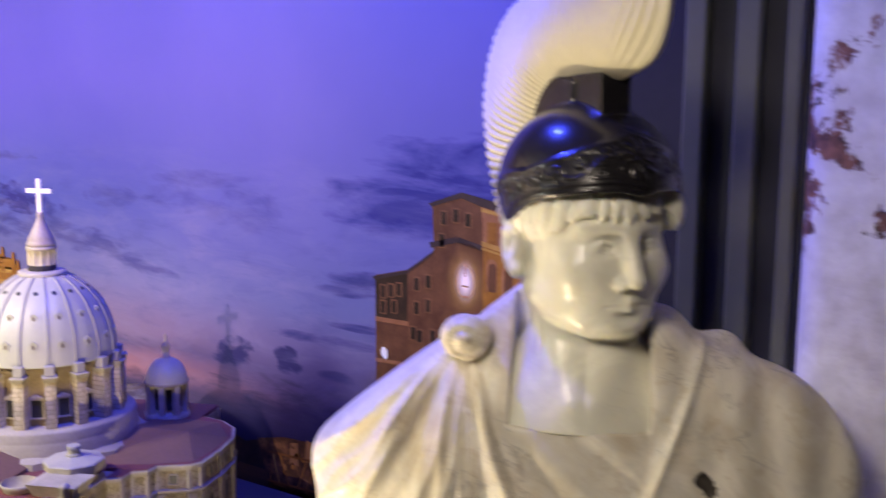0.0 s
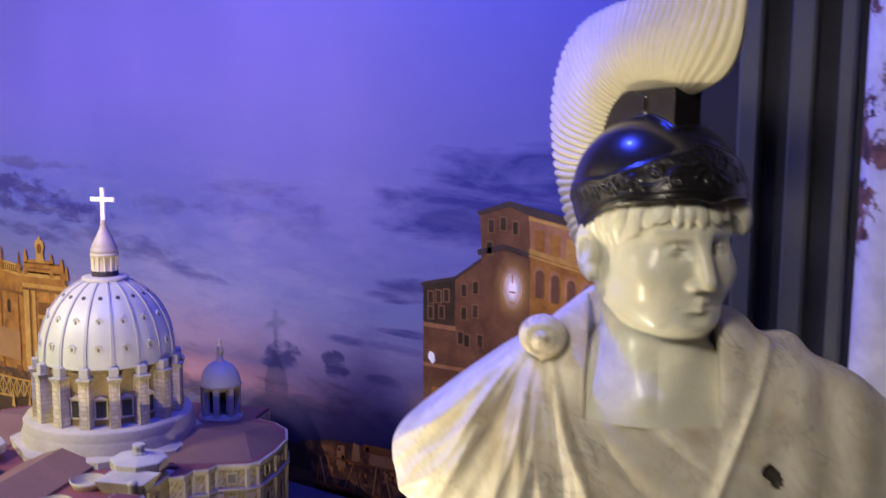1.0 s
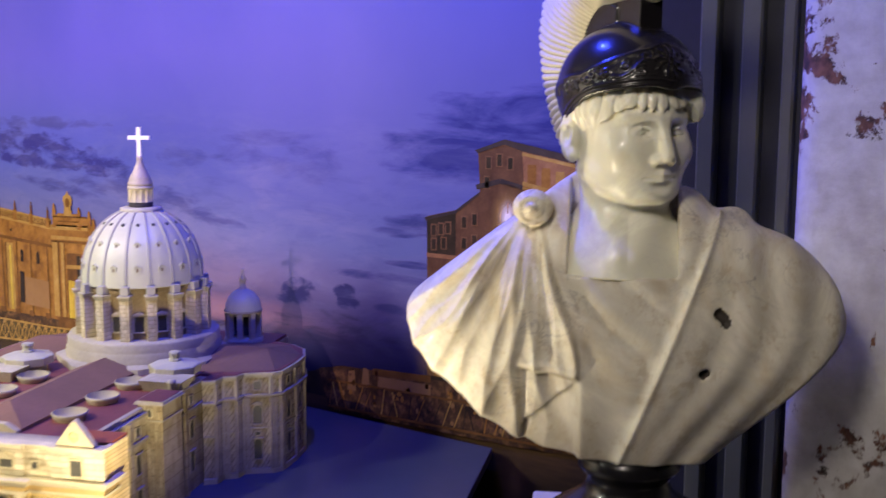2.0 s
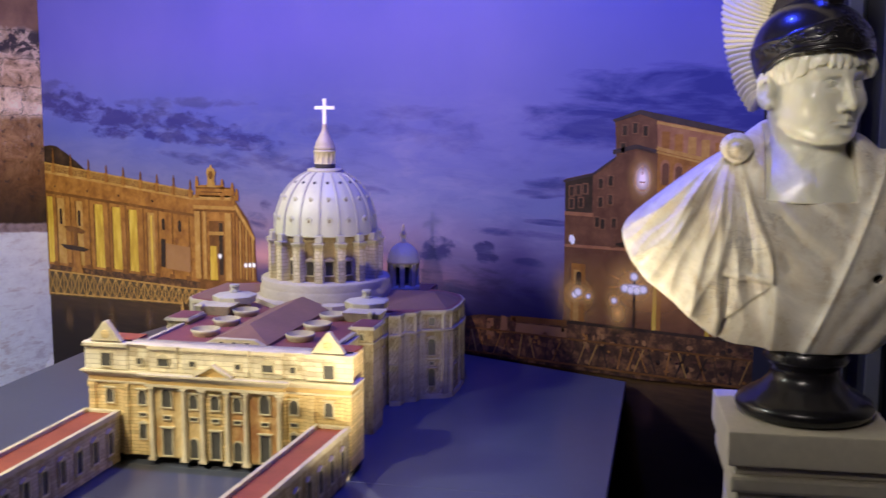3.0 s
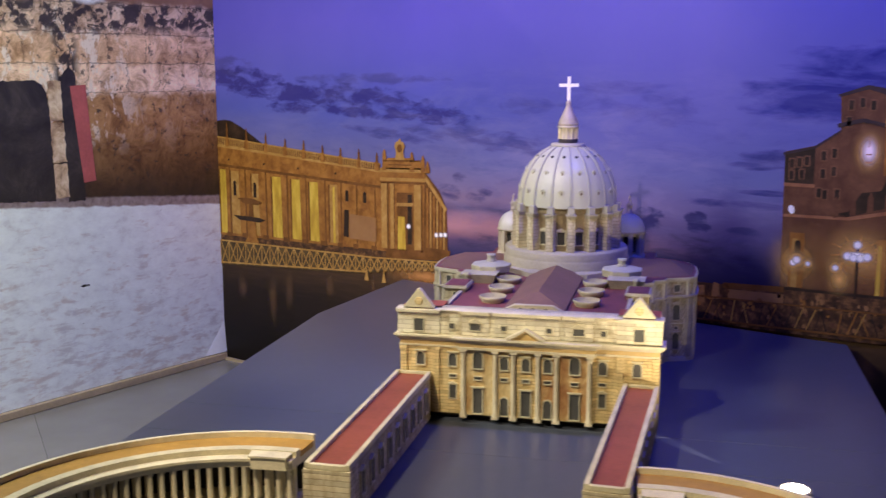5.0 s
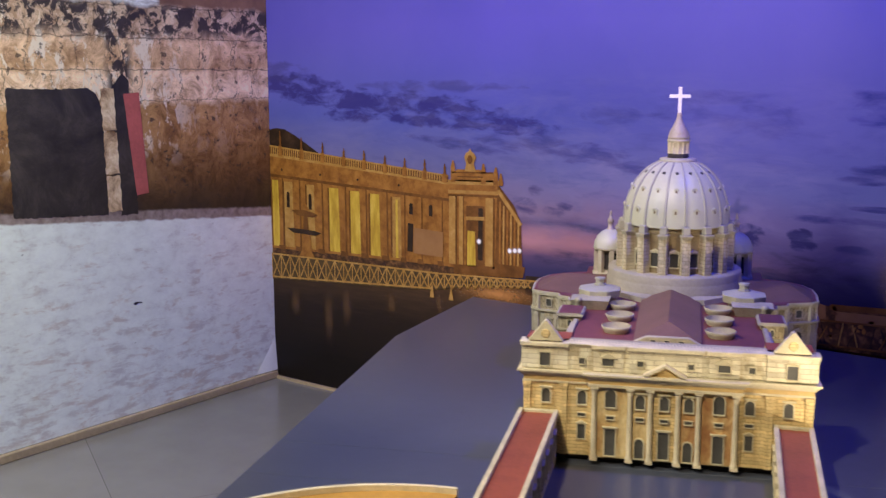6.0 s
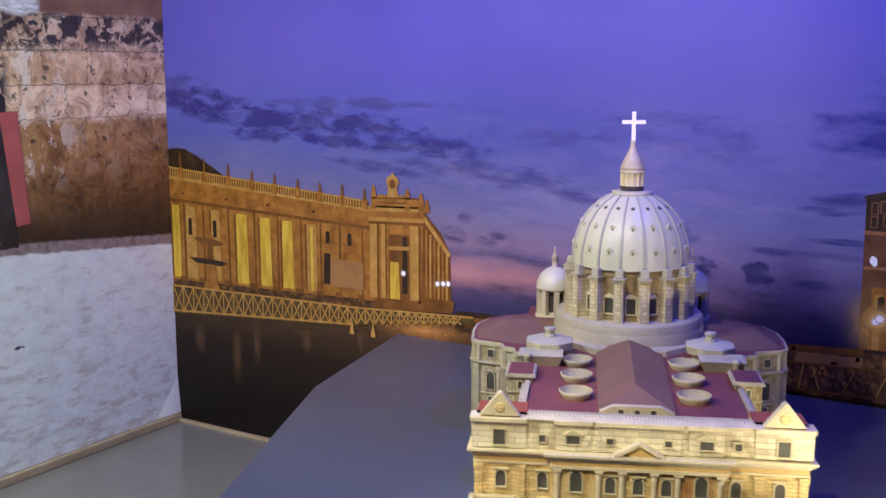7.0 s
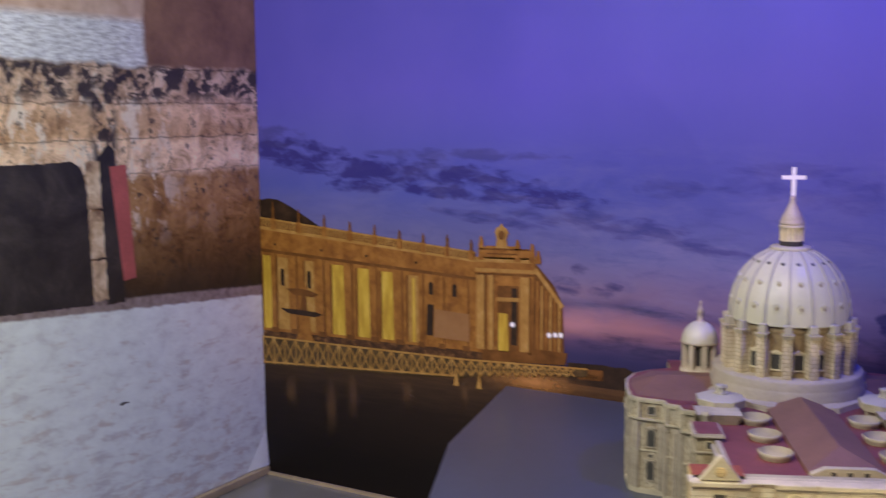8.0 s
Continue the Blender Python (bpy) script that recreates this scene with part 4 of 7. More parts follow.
for k in range(8):
    x = 3.228 + 0.043 * k
    zt = on(x, 3.203, 1.39, 3.543, 1.33) - 0.022
    ink("upper_window", [rect_poly(x, zt - 0.055, 0.026, 0.052)], 6, INK_PALE if k in (2, 3) else INK_ORANGE, parent=palace)
for x, z in ((3.09, 1.36), (3.125, 1.368), (3.085, 1.305), (2.905, 1.16), (2.93, 1.165), (2.955, 1.17), (2.905, 1.12), (2.94, 1.125), (3.01, 1.19), (3.045, 1.2), (3.01, 1.13), (3.045, 1.14), (3.02, 1.06), (3.06, 1.065), (3.0, 1.065), (3.16, 1.36)):
    ink("window_surround", [rect_poly(x, z - 0.017, 0.022, 0.037)], 5, INK_SURROUND, parent=palace)
    ink("palace_window", [rect_poly(x, z - 0.014, 0.014, 0.03)], 6, INK_DARK, parent=palace)
ink("tower_cornice", [line((3.05, 1.292), (3.13, 1.312), 0.014), line((3.13, 1.312), (3.2, 1.297), 0.014)], 6, INK_ROOF, parent=palace)
ink("shade_wall", [[(2.882, 1.085), (2.981, 1.085), (2.981, 1.214), (2.88, 1.19)]], 4, INK_DARK, parent=palace)
ink("ledge", [line((2.88, 1.088), (2.985, 1.088), 0.012)], 5, INK_BRICK_LIT, parent=palace)
ink("glow_window", [disc(3.155, 1.21, 0.07, 24, 1.4)], 6, INK_HALO, parent=palace)
ink("glow_window", [disc(3.155, 1.212, 0.036, 24, 1.7)], 7, soft_ink("print_window_glow", (1.0, 0.86, 0.9), 1.7), "printed glowing window", palace)
for bar in (rect_poly(3.155, 1.175, 0.018, 0.004), rect_poly(3.155, 1.20, 0.018, 0.004), rect_poly(3.155, 1.225, 0.003, 0.03)):
    ink("window_bar", [bar], 8, INK_BRICK_LIT, parent=palace)
# lower terrace with its dark balustrade
ink("terrace", [[(2.884, 0.715), (3.543, 0.73), (3.543, 1.10), (3.383, 1.076), (3.22, 1.03), (3.098, 0.995), (2.884, 0.985)]], 7, INK_BROWN, parent=palace)
ink("terrace_wash", [disc(3.19, 0.84, 0.42, 32, 0.42)], 8, soft_ink("print_lamp_wash", (0.36, 0.15, 0.045), 1.1), "printed lamplight on the terrace wall", palace)
ink("terrace_wash", [disc(2.94, 0.82, 0.14, 24, 1.1)], 8, INK_HALO, parent=palace)
ink("terrace_hedge", [[(3.05, 0.998), (3.10, 1.01), (3.14, 1.075), (3.2, 1.085), (3.22, 1.135), (3.543, 1.20), (3.543, 1.10), (3.383, 1.076), (3.22, 1.03), (3.098, 0.992)]], 8, INK_DARK, parent=palace)
for k in range(9):
    x = 3.06 + 0.055 * k
    zb = 0.985 + 0.0115 * k
    ink("terrace_post", [[(x - 0.010, zb), (x + 0.010, zb + 0.003), (x + 0.009, zb + 0.05), (x, zb + 0.075), (x - 0.009, zb + 0.05)]], 9, INK_BROWN, parent=palace)
ink("terrace_ledge", [line((2.884, 0.982), (3.10, 0.986), 0.010), line((3.10, 0.986), (3.543, 1.085), 0.012)], 9, INK_BRICK_LIT, parent=palace)
for x, w in ((2.937, 0.05), (3.215, 0.03), (3.39, 0.03)):
    ink("terrace_bay", [rect_poly(x, 0.735, w, 0.19)], 9, INK_ORANGE, parent=palace)
    ink("bay_light", [rect_poly(x - 0.006, 0.735, w * 0.42, 0.17)], 10, INK_GOLD if x > 3 else INK_PALE, parent=palace)
ink("terrace_door", [arch_poly(2.94, 0.83, 0.02, 0.07)], 11, INK_DARK, parent=palace)
ink("printed_figurehead", [ragged(2.912, 1.004, 0.012, 0.016, 9, 4)], 10, INK_WHITE, "printed pale stone ornament", palace)
ink("foot_shade", [[(2.87, 0.70), (3.543, 0.715), (3.543, 0.745), (2.88, 0.732)]], 11, INK_DARK, parent=palace)
# street lamp with its cluster of globes, each shape a hair above the last
lamp = ink("printed_street_lamp", [line((3.14, 0.72), (3.14, 0.90), 0.008)], 13, INK_DARK, "printed street lamp with white globes")
ink("halo", [disc(3.141, 0.872, 0.15, 28, 0.8)], 11, INK_HALO, parent=lamp)
for k in range(10):
    a = math.tau * k / 10 + 0.2
    ink("ray", [[(3.14 + 0.004 * math.cos(a + 1.57), 0.872 + 0.004 * math.sin(a + 1.57)), (3.14 - 0.004 * math.cos(a + 1.57), 0.872 - 0.004 * math.sin(a + 1.57)), (3.14 + 0.10 * math.cos(a), 0.872 + 0.07 * math.sin(a))]], 12 + 0.08 * k, INK_RAY, parent=lamp)
ink("lit_stand", [disc(3.085, 0.78, 0.06, 16, 1.3)], 13.2, INK_HALO, parent=lamp)
for k, (x, z, r) in enumerate(((2.928, 0.822, 0.012), (2.94, 0.832, 0.014), (2.978, 0.822, 0.009), (3.071, 0.818, 0.011))):
    ink("halo", [disc(x, z, r * 4.5)], 13.4 + 0.2 * k, INK_HALO, parent=lamp)
    ink("globe", [disc(x, z, r * 1.5)], 14.4 + 0.2 * k, INK_GLOBE, parent=lamp)
ink("globe_row", [disc(3.14, 0.863, 0.056, 24, 0.40)], 15.4, INK_GLOBE, "printed row of white globes run together", lamp)
for k, (x, z, r) in enumerate(((3.139, 0.902, 0.014), (3.108, 0.862, 0.014), (3.128, 0.858, 0.013), (3.150, 0.858, 0.013), (3.172, 0.864, 0.014))):
    ink("globe", [disc(x, z, r * 1.5)], 15.6 + 0.2 * k, INK_GLOBE, parent=lamp)

# wall and railing under the palace
base = ink("printed_parapet", [[(2.50, 0.565), (2.87, 0.569), (3.18, 0.574), (3.543, 0.60), (3.543, 0.735), (2.884, 0.722), (2.56, 0.712), (2.46, 0.69)]], 12, INK_CROWD, "printed low wall and railing in lamplight")
ink("coping", [line((2.68, 0.712), (2.90, 0.722), 0.02)], 13, INK_ORANGE_DARK, parent=base)
ink("parapet_light", [[(2.70, 0.665), (2.90, 0.668), (2.90, 0.705), (2.70, 0.70)], [(2.58, 0.64), (2.615, 0.64), (2.61, 0.705), (2.585, 0.70)], [(2.635, 0.655), (2.67, 0.66), (2.665, 0.715), (2.645, 0.72)]], 13, INK_SCREEN, parent=base)
rnd = random.Random(12)
for k in range(30):
    x = 2.50 + 0.034 * k + 0.012 * rnd.random()
    lean = rnd.choice((0.03, -0.03, 0.012, -0.02))
    ink("parapet_bar", [line((x, 0.578 + 0.001 * k), (x + lean, 0.64 + 0.0012 * k + 0.02 * rnd.random()), 0.003 + 0.003 * rnd.random())], 14, rnd.choice((INK_PALE, INK_ORANGE, INK_ORANGE, INK_DARK)), parent=base)
ink("parapet_rail", [line((2.50, 0.66), (3.543, 0.688), 0.006), line((2.50, 0.575), (3.543, 0.602), 0.007)], 15, INK_ORANGE_DARK, parent=base)
for k in range(110):
    x, z = 2.55 + rnd.random() * 0.98, 0.60 + rnd.random() * 0.11
    ink("parapet_stone", [ragged(x, z, 0.004 + 0.007 * rnd.random(), 0.004 + 0.008 * rnd.random(), 8, k)], 13, rnd.choice((INK_DARK, INK_BROWN, INK_BROWN, INK_SCREEN, INK_ORANGE)), parent=base)
# weathered grain of the far buildings on the horizon left of the model
ink("printed_far_wall", [[(1.50, 0.62), (1.60, 0.625), (1.60, 0.665), (1.50, 0.66)]], 3, INK_ORANGE_DARK, "printed low wall")


# ---- display board and the model of the basilica ----
TURN = pose(2.706, -1.3635, 0.567, 0, 0, 23.72)

board = thing("display_table", TURN, "low display table with a grey painted top", "table")
bm = bm_new()
prism(bm, [(-0.964, -1.75), (0.925, -1.75), (0.925, 1.045), (-0.825, 1.815), (-0.964, 1.10)], -0.028, 0.0)
soften(bm, 0.002)
part("tabletop", bm, BOARD, board, "grey satin-painted board")
bm = bm_new()
prism(bm, [(-0.86, -1.6), (0.80, -1.6), (0.80, 0.98), (-0.74, 1.62), (-0.86, 1.05)], -0.567, -0.028)
part("plinth", bm, DARK_WALL, board, "dark plinth under the board")
for vv in (-0.24, -0.02):
    bm = bm_new()
    box(bm, -0.962, 0.923, vv, vv + 0.0012, -0.001, 0.0006)
    part("seam", bm, plain("board_seam", (0.13, 0.14, 0.16), 0.4), board, "fine joint between boards")

basilica = thing("basilica_model", TURN, "scale model of a domed basilica in cream and white card", "architectural model")


def opening(name, poly, y, frame_w, parent, hood=None, depth=0.004, pane=None):
    """A window: a raised surround, a dark pane set back in it, and a hood over it."""
    xs, zs = [p[0] for p in poly], [p[1] for p in poly]
    cx, cz = (min(xs) + max(xs)) / 2, (min(zs) + max(zs)) / 2
    w, h = max(xs) - min(xs), max(zs) - min(zs)
    outer = [(cx + (x - cx) * (1 + 2 * frame_w / w), cz + (z - cz) * (1 + 2 * frame_w / h)) for x, z in poly]
    bm = bm_new()
    n = len(poly)
    rings = [[bm.verts.new((x, yy, z)) for x, z in pts] for pts, yy in ((outer, y + 0.001), (outer, y - depth), (poly, y - depth), (poly, y + 0.001))]
    for a, b in zip(rings, rings[1:]):
        for k in range(n):
            bm.faces.new((a[k], b[k], b[(k + 1) % n], a[(k + 1) % n]))
    if hood == "gable":
        wall_plate(bm, [(cx - w * 0.8, max(zs) + frame_w), (cx + w * 0.8, max(zs) + frame_w), (cx, max(zs) + frame_w + w * 0.4)], y - depth - 0.002, y + 0.001)
    elif hood == "flat":
        box(bm, cx - w * 0.75, cx + w * 0.75, y - depth - 0.003, y + 0.001, max(zs) + frame_w, max(zs) + frame_w + 0.003)
    bmesh.ops.recalc_face_normals(bm, faces=bm.faces[:])
    ob = part(name, bm, PALE, parent)
    bm = bm_new()
    bm.faces.new([bm.verts.new((x, y - 0.0008, z)) for x, z in poly])
    part("pane", bm, pane or GLASS_DARK, ob, "dark window pane")
    return ob


def moulding(bm, x0, x1, y, z0, steps, back):
    """A stack of projecting bands: (height, projection)."""
    z = z0
    for hgt, proj in steps:
        box(bm, x0 - proj, x1 + proj, y - proj, back, z, z + hgt)
        z += hgt


def front(parent):
    """The main front with its columns, windows, attic and clock gables."""
    bm = bm_new()
    box(bm, -0.228, 0.228, 0.0, 0.046, 0.018, 0.292)
    ob = part("facade", bm, CREAM, parent, "cream facade with printed masonry joints")
    for u0, u1 in ((-0.335, -0.228), (0.228, 0.335)):
        bm = bm_new()
        box(bm, u0, u1, 0.0, 0.098, 0.018, 0.292)
        part("end_bay", bm, CREAM, ob, "cream end bay")
    bm = bm_new()
    box(bm, -0.228, 0.228, 0.046, 0.098, 0.018, 0.268)
    part("rear_wall", bm, CREAM, ob)
    # recessed base in near-black, painting the shade of the gap below the front
    bm = bm_new()
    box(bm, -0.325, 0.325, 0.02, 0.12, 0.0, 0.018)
    part("plinth", bm, SHADE_BROWN, parent, "recessed base, coloured dark for the shade under the front")
    # projecting centre with rust coloured bays
    bm = bm_new()
    box(bm, -0.176, 0.176, -0.008, 0.004, 0.019, 0.196)
    part("centre_bay", bm, CREAM, ob, "cream centre bay")
    for u0, u1 in ((-0.157, -0.086), (-0.073, -0.038), (0.038, 0.073), (0.086, 0.157)):
        bm = bm_new()
        box(bm, u0, u1, -0.0095, -0.004, 0.022, 0.19)
        part("bay_panel", bm, BAY_RUST if u0 > 0.03 else BAY_OCHRE, ob, "rust-brown recessed panel" if u0 > 0.08 else "ochre recessed panel")
    bm = bm_new()
    box(bm, -0.337, 0.337, -0.005, 0.06, 0.196, 0.2015)
    box(bm, -0.178, 0.178, -0.0225, 0.0, 0.1965, 0.2035)
    soften(bm, 0.0008)
    part("architrave", bm, COLUMN, ob, "cream architrave over the columns")
    bm = bm_new()
    box(bm, -0.335, 0.335, -0.003, 0.06, 0.2015, 0.213)
    box(bm, -0.176, 0.176, -0.019, 0.0, 0.2035, 0.213)
    part("frieze", bm, OCHRE, ob, "plain ochre frieze")
    for nm, half, y0, back, lift in (("main_cornice", 0.335, -0.003, 0.06, 0.0), ("centre_cornice", 0.176, -0.018, 0.0, 0.0003)):
        bm = bm_new()
        profile = ((0.004, 0.213), (0.004, 0.218), (0.009, 0.2185), (0.009, 0.2235), (0.014, 0.224), (0.014, 0.229))
        rings = [[bm.verts.new((sx * (half + out), yy, z + lift)) for sx, yy in ((-1, y0 - out), (1, y0 - out), (1, back), (-1, back))] for out, z in profile]
        for lo, hi in zip(rings, rings[1:]):
            for k in range(4):
                bm.faces.new((lo[k], lo[(k + 1) % 4], hi[(k + 1) % 4], hi[k]))
        bm.faces.new(rings[0][::-1])
        bm.faces.new(rings[-1])
        part(nm, bm, COLUMN, ob, "cream projecting cornice")
    bm = bm_new()
    box(bm, -0.333, 0.333, -0.005, 0.05, 0.230, 0.286)
    part("attic", bm, masonry("attic_card", (0.82, 0.78, 0.62), (0.52, 0.46, 0.32), 0.04, 0.011, turn=(radians(90), 0, 0)), ob, "pale attic storey")
    for u0, u1 in ((-0.34, -0.228), (-0.168, -0.098), (-0.083, 0.083), (0.098, 0.168), (0.228, 0.34)):
        bm = bm_new()
        box(bm, u0, u1, -0.008, 0.0, 0.232, 0.286)
        part("attic_panel", bm, ATTIC, ob)
    bm = bm_new()
    moulding(bm, -0.336, 0.336, -0.004, 0.286, ((0.004, 0.002), (0.004, 0.005), (0.003, 0.008)), 0.03)
    for u0, u1 in ((-0.342, -0.226), (-0.172, -0.094), (-0.087, 0.087), (0.094, 0.172), (0.226, 0.342)):
        box(bm, u0, u1, -0.016, -0.002, 0.2872, 0.2962)
    soften(bm, 0.0007)
    part("cornice", bm, COLUMN, ob, "pale top cornice")
    # pediment over the centre: raking mouldings round a sunk ochre field
    bm = bm_new()
    wall_plate(bm, [(-0.040, 0.2294), (0.040, 0.2294), (0.0, 0.2525)], -0.018, -0.004)
    ped = part("pediment", bm, OCHRE, ob, "small triangular pediment with a sunk field")
    for sgn in (-1, 1):
        bm = bm_new()
        wall_plate(bm, [(sgn * 0.050, 0.2294), (sgn * 0.050, 0.2335), (0.0, 0.2610), (0.0, 0.2545), (sgn * 0.036, 0.2330)], -0.029, -0.006)
        part("raking_cornice", bm, COLUMN, ped, "cream raking moulding")
    # giant columns
    for u in (-0.163, -0.079, -0.032, 0.032, 0.079, 0.163):
        bm = bm_new()
        box(bm, u - 0.0090, u + 0.0090, -0.0232, -0.004, 0.014, 0.021)
        lathe(bm, [(0.0086, 0.021), (0.0088, 0.024), (0.0074, 0.027), (0.0066, 0.031), (0.0066, 0.09), (0.0057, 0.176), (0.0066, 0.178), (0.0059, 0.180), (0.0084, 0.191)], 16, u, -0.014)
        box(bm, u - 0.0092, u + 0.0092, -0.0236, -0.003, 0.191, 0.1964)
        part("column", bm, COLUMN, ob, "cream giant column")
    for u in (-0.326, -0.238, 0.238, 0.326):
        bm = bm_new()
        box(bm, u - 0.008, u + 0.008, -0.006, 0.002, 0.018, 0.196)
        box(bm, u - 0.010, u + 0.010, -0.008, 0.002, 0.185, 0.196)
        part("pilaster", bm, CREAM, ob)
    for u in (-0.28, -0.194, -0.125, -0.056, 0.0, 0.056, 0.125, 0.194, 0.28):
        mid = abs(u) < 0.17
        y = -0.0105 if mid else 0.0
        big = abs(abs(u) - 0.125) < 0.01
        opening("window", arch_poly(u, 0.146, 0.020 if not big else 0.024, 0.034 if not big else 0.044), y, 0.003, ob, "gable" if big else "flat", pane=FACADE_PANE)
        if abs(u) < 0.2:
            opening("window", rect_poly(u, 0.116, 0.018, 0.008), y, 0.002, ob, pane=FACADE_PANE)
            if abs(u) in (0.0, 0.125):
                opening("doorway", rect_poly(u, 0.026, 0.024, 0.066), y, 0.003, ob, "flat", pane=FACADE_PANE)
            elif mid:
                opening("doorway", arch_poly(u, 0.024, 0.020, 0.048), y, 0.003, ob, pane=FACADE_PANE)
            else:
                opening("window", rect_poly(u, 0.060, 0.017, 0.036), y, 0.003, ob, "gable", pane=FACADE_PANE)
        else:
            opening("doorway", arch_poly(u, 0.022, 0.034, 0.075), y, 0.003, ob)
    for u, w, h in ((0.283, 0.024, 0.032), (0.195, 0.013, 0.014), (0.133, 0.027, 0.017), (0.058, 0.013, 0.012)):
        for s in (-1, 1):
            opening("attic_window", rect_poly(s * u, 0.255 - h / 2, w, h), -0.0085, 0.0025, ob, "gable" if w == 0.027 else None, 0.003, FACADE_PANE)
    # clock gables
    for s in (-1, 1):
        bm = bm_new()
        wall_plate(bm, [(s * 0.282 - 0.042, 0.300), (s * 0.282 + 0.042, 0.300), (s * 0.282 + 0.038, 0.305), (s * 0.282 + 0.003, 0.350), (s * 0.282 - 0.003, 0.350), (s * 0.282 - 0.038, 0.305)], -0.012, 0.006)
        soften(bm, 0.0015)
        g = part("clock_gable", bm, PALE, ob, "triangular gable with a round medallion")
        bm = bm_new()
        lathe(bm, [(0.011, 0.0), (0.011, 0.0012), (0.008, 0.0016), (0.0, 0.0010)], 16)
        bmesh.ops.transform(bm, matrix=pose(s * 0.282, -0.0115, 0.318, 90, 0, 0), verts=bm.verts[:])
        part("medallion", bm, CREAM, g)
    # roofs over the front block
    bm = bm_new()
    box(bm, -0.333, -0.228, 0.012, 0.098, 0.292, 0.297)
    part("roof", bm, RED_ROOF, ob, "terracotta red end roof")
    bm = bm_new()
    box(bm, 0.228, 0.333, 0.012, 0.098, 0.292, 0.297)
    part("roof", bm, RED_ROOF, ob, "terracotta red end roof")
    bm = bm_new()
    box(bm, -0.2275, 0.2275, 0.012, 0.046, 0.292, 0.2965)
    for k in range(60):
        u = lerp(-0.224, 0.224, k / 59)
        box(bm, u - 0.0012, u + 0.0012, 0.0125, 0.0455, 0.2965, 0.2978)
    part("terrace", bm, DULL, ob, "dull ribbed strip behind the cornice")
    bm = bm_new()
    box(bm, -0.227, 0.227, 0.0465, 0.0985, 0.2685, 0.2735)
    part("roof", bm, WINE_ROOF, ob, "wine-red strip behind the cornice")
    return ob


front(basilica)


def side_window(parent, poly, m, hood="flat"):
    ob = opening("window", poly, 0.0, 0.0025, parent, hood, 0.003)
    ob.data.materials[0] = STONE
    ob.matrix_local = m
    return ob


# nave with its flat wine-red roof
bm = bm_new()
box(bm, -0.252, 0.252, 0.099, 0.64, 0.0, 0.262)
nave = part("nave", bm, CREAM_SHADED, basilica, "cream nave walls, darkened for the shade on the sides")
bm = bm_new()
box(bm, -0.258, 0.258, 0.0995, 0.645, 0.262, 0.268)
box(bm, -0.258, 0.258, 0.0995, 0.645, 0.205, 0.212)
part("cornice", bm, STONE, nave)
bm = bm_new()
box(bm, -0.236, 0.236, 0.0995, 0.72, 0.2685, 0.2725)
part("roof", bm, WINE_ROOF, nave, "flat wine-red roof")
for s in (-1, 1):
    for k, v0 in enumerate((0.20, 0.29, 0.38, 0.47, 0.56)):
        bm = bm_new()
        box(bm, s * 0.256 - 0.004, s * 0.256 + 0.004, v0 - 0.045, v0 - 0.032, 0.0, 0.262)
        part("pilaster", bm, CREAM_SHADED, nave)
        turn = pose(s * 0.2525, v0, 0, 0, 0, 90 * s)
        side_window(nave, arch_poly(0, 0.135, 0.02, 0.045), turn)
        side_window(nave, rect_poly(0, 0.05, 0.02, 0.05), turn)
        side_window(nave, rect_poly(0, 0.222, 0.018, 0.02), turn, None)
# hipped roof of the nave behind a low blocking course
bm = bm_new()
wall_plate(bm, [(-0.080, 0.2727), (0.080, 0.2727), (0.080, 0.279), (0.052, 0.294), (-0.050, 0.294), (-0.080, 0.280)], 0.106, 0.122)
soften(bm, 0.0015)
gable = part("gable", bm, DULL, basilica, "low pale gable end with small windows")
for u in (-0.034, 0.0, 0.034):
    opening("window", rect_poly(u, 0.277, 0.011, 0.009), 0.106, 0.0012, gable, None, 0.001)
bm = bm_new()
f1, f2, f3, f4 = [bm.verts.new(p) for p in ((-0.082, 0.1225, 0.2728), (0.082, 0.1225, 0.2728), (0.084, 0.70, 0.2728), (-0.084, 0.70, 0.2728))]
e1, e2, e3, e4 = [bm.verts.new(p) for p in ((-0.082, 0.1225, 0.280), (0.082, 0.1225, 0.280), (0.084, 0.70, 0.280), (-0.084, 0.70, 0.280))]
r1, r2 = bm.verts.new((0.0, 0.205, 0.3125)), bm.verts.new((0.0, 0.70, 0.3125))
for ring in ((f1, f2, e2, e1), (f2, f3, e3, e2), (f4, f1, e1, e4), (e1, e2, r1), (e2, e3, r2, r1), (e4, e1, r1, r2), (f3, f4, e4, r2, e3), (f4, f3, f2, f1)):
    bm.faces.new(ring)
part("nave_roof", bm, BROWN_ROOF, basilica, "mauve-brown hipped roof over the nave")
# open round rooflights
for s in (-1, 1):
    for v0 in (0.226, 0.362, 0.495):
        # inside of each bowl coloured darker to paint the hollow's shade
        bm = bm_new()
        lathe(bm, [(0.031, 0.2725), (0.0355, 0.281), (0.039, 0.289), (0.0365, 0.2905)], 28, s * 0.130, v0)
        lathe(bm, [(0.0365, 0.2905), (0.033, 0.2835), (0.027, 0.2755), (0.0, 0.2738)], 28, s * 0.130, v0, 1)
        part("rooflight", bm, [DULL, BOWL_SHADE], basilica, "round stone-coloured rooflight bowl")
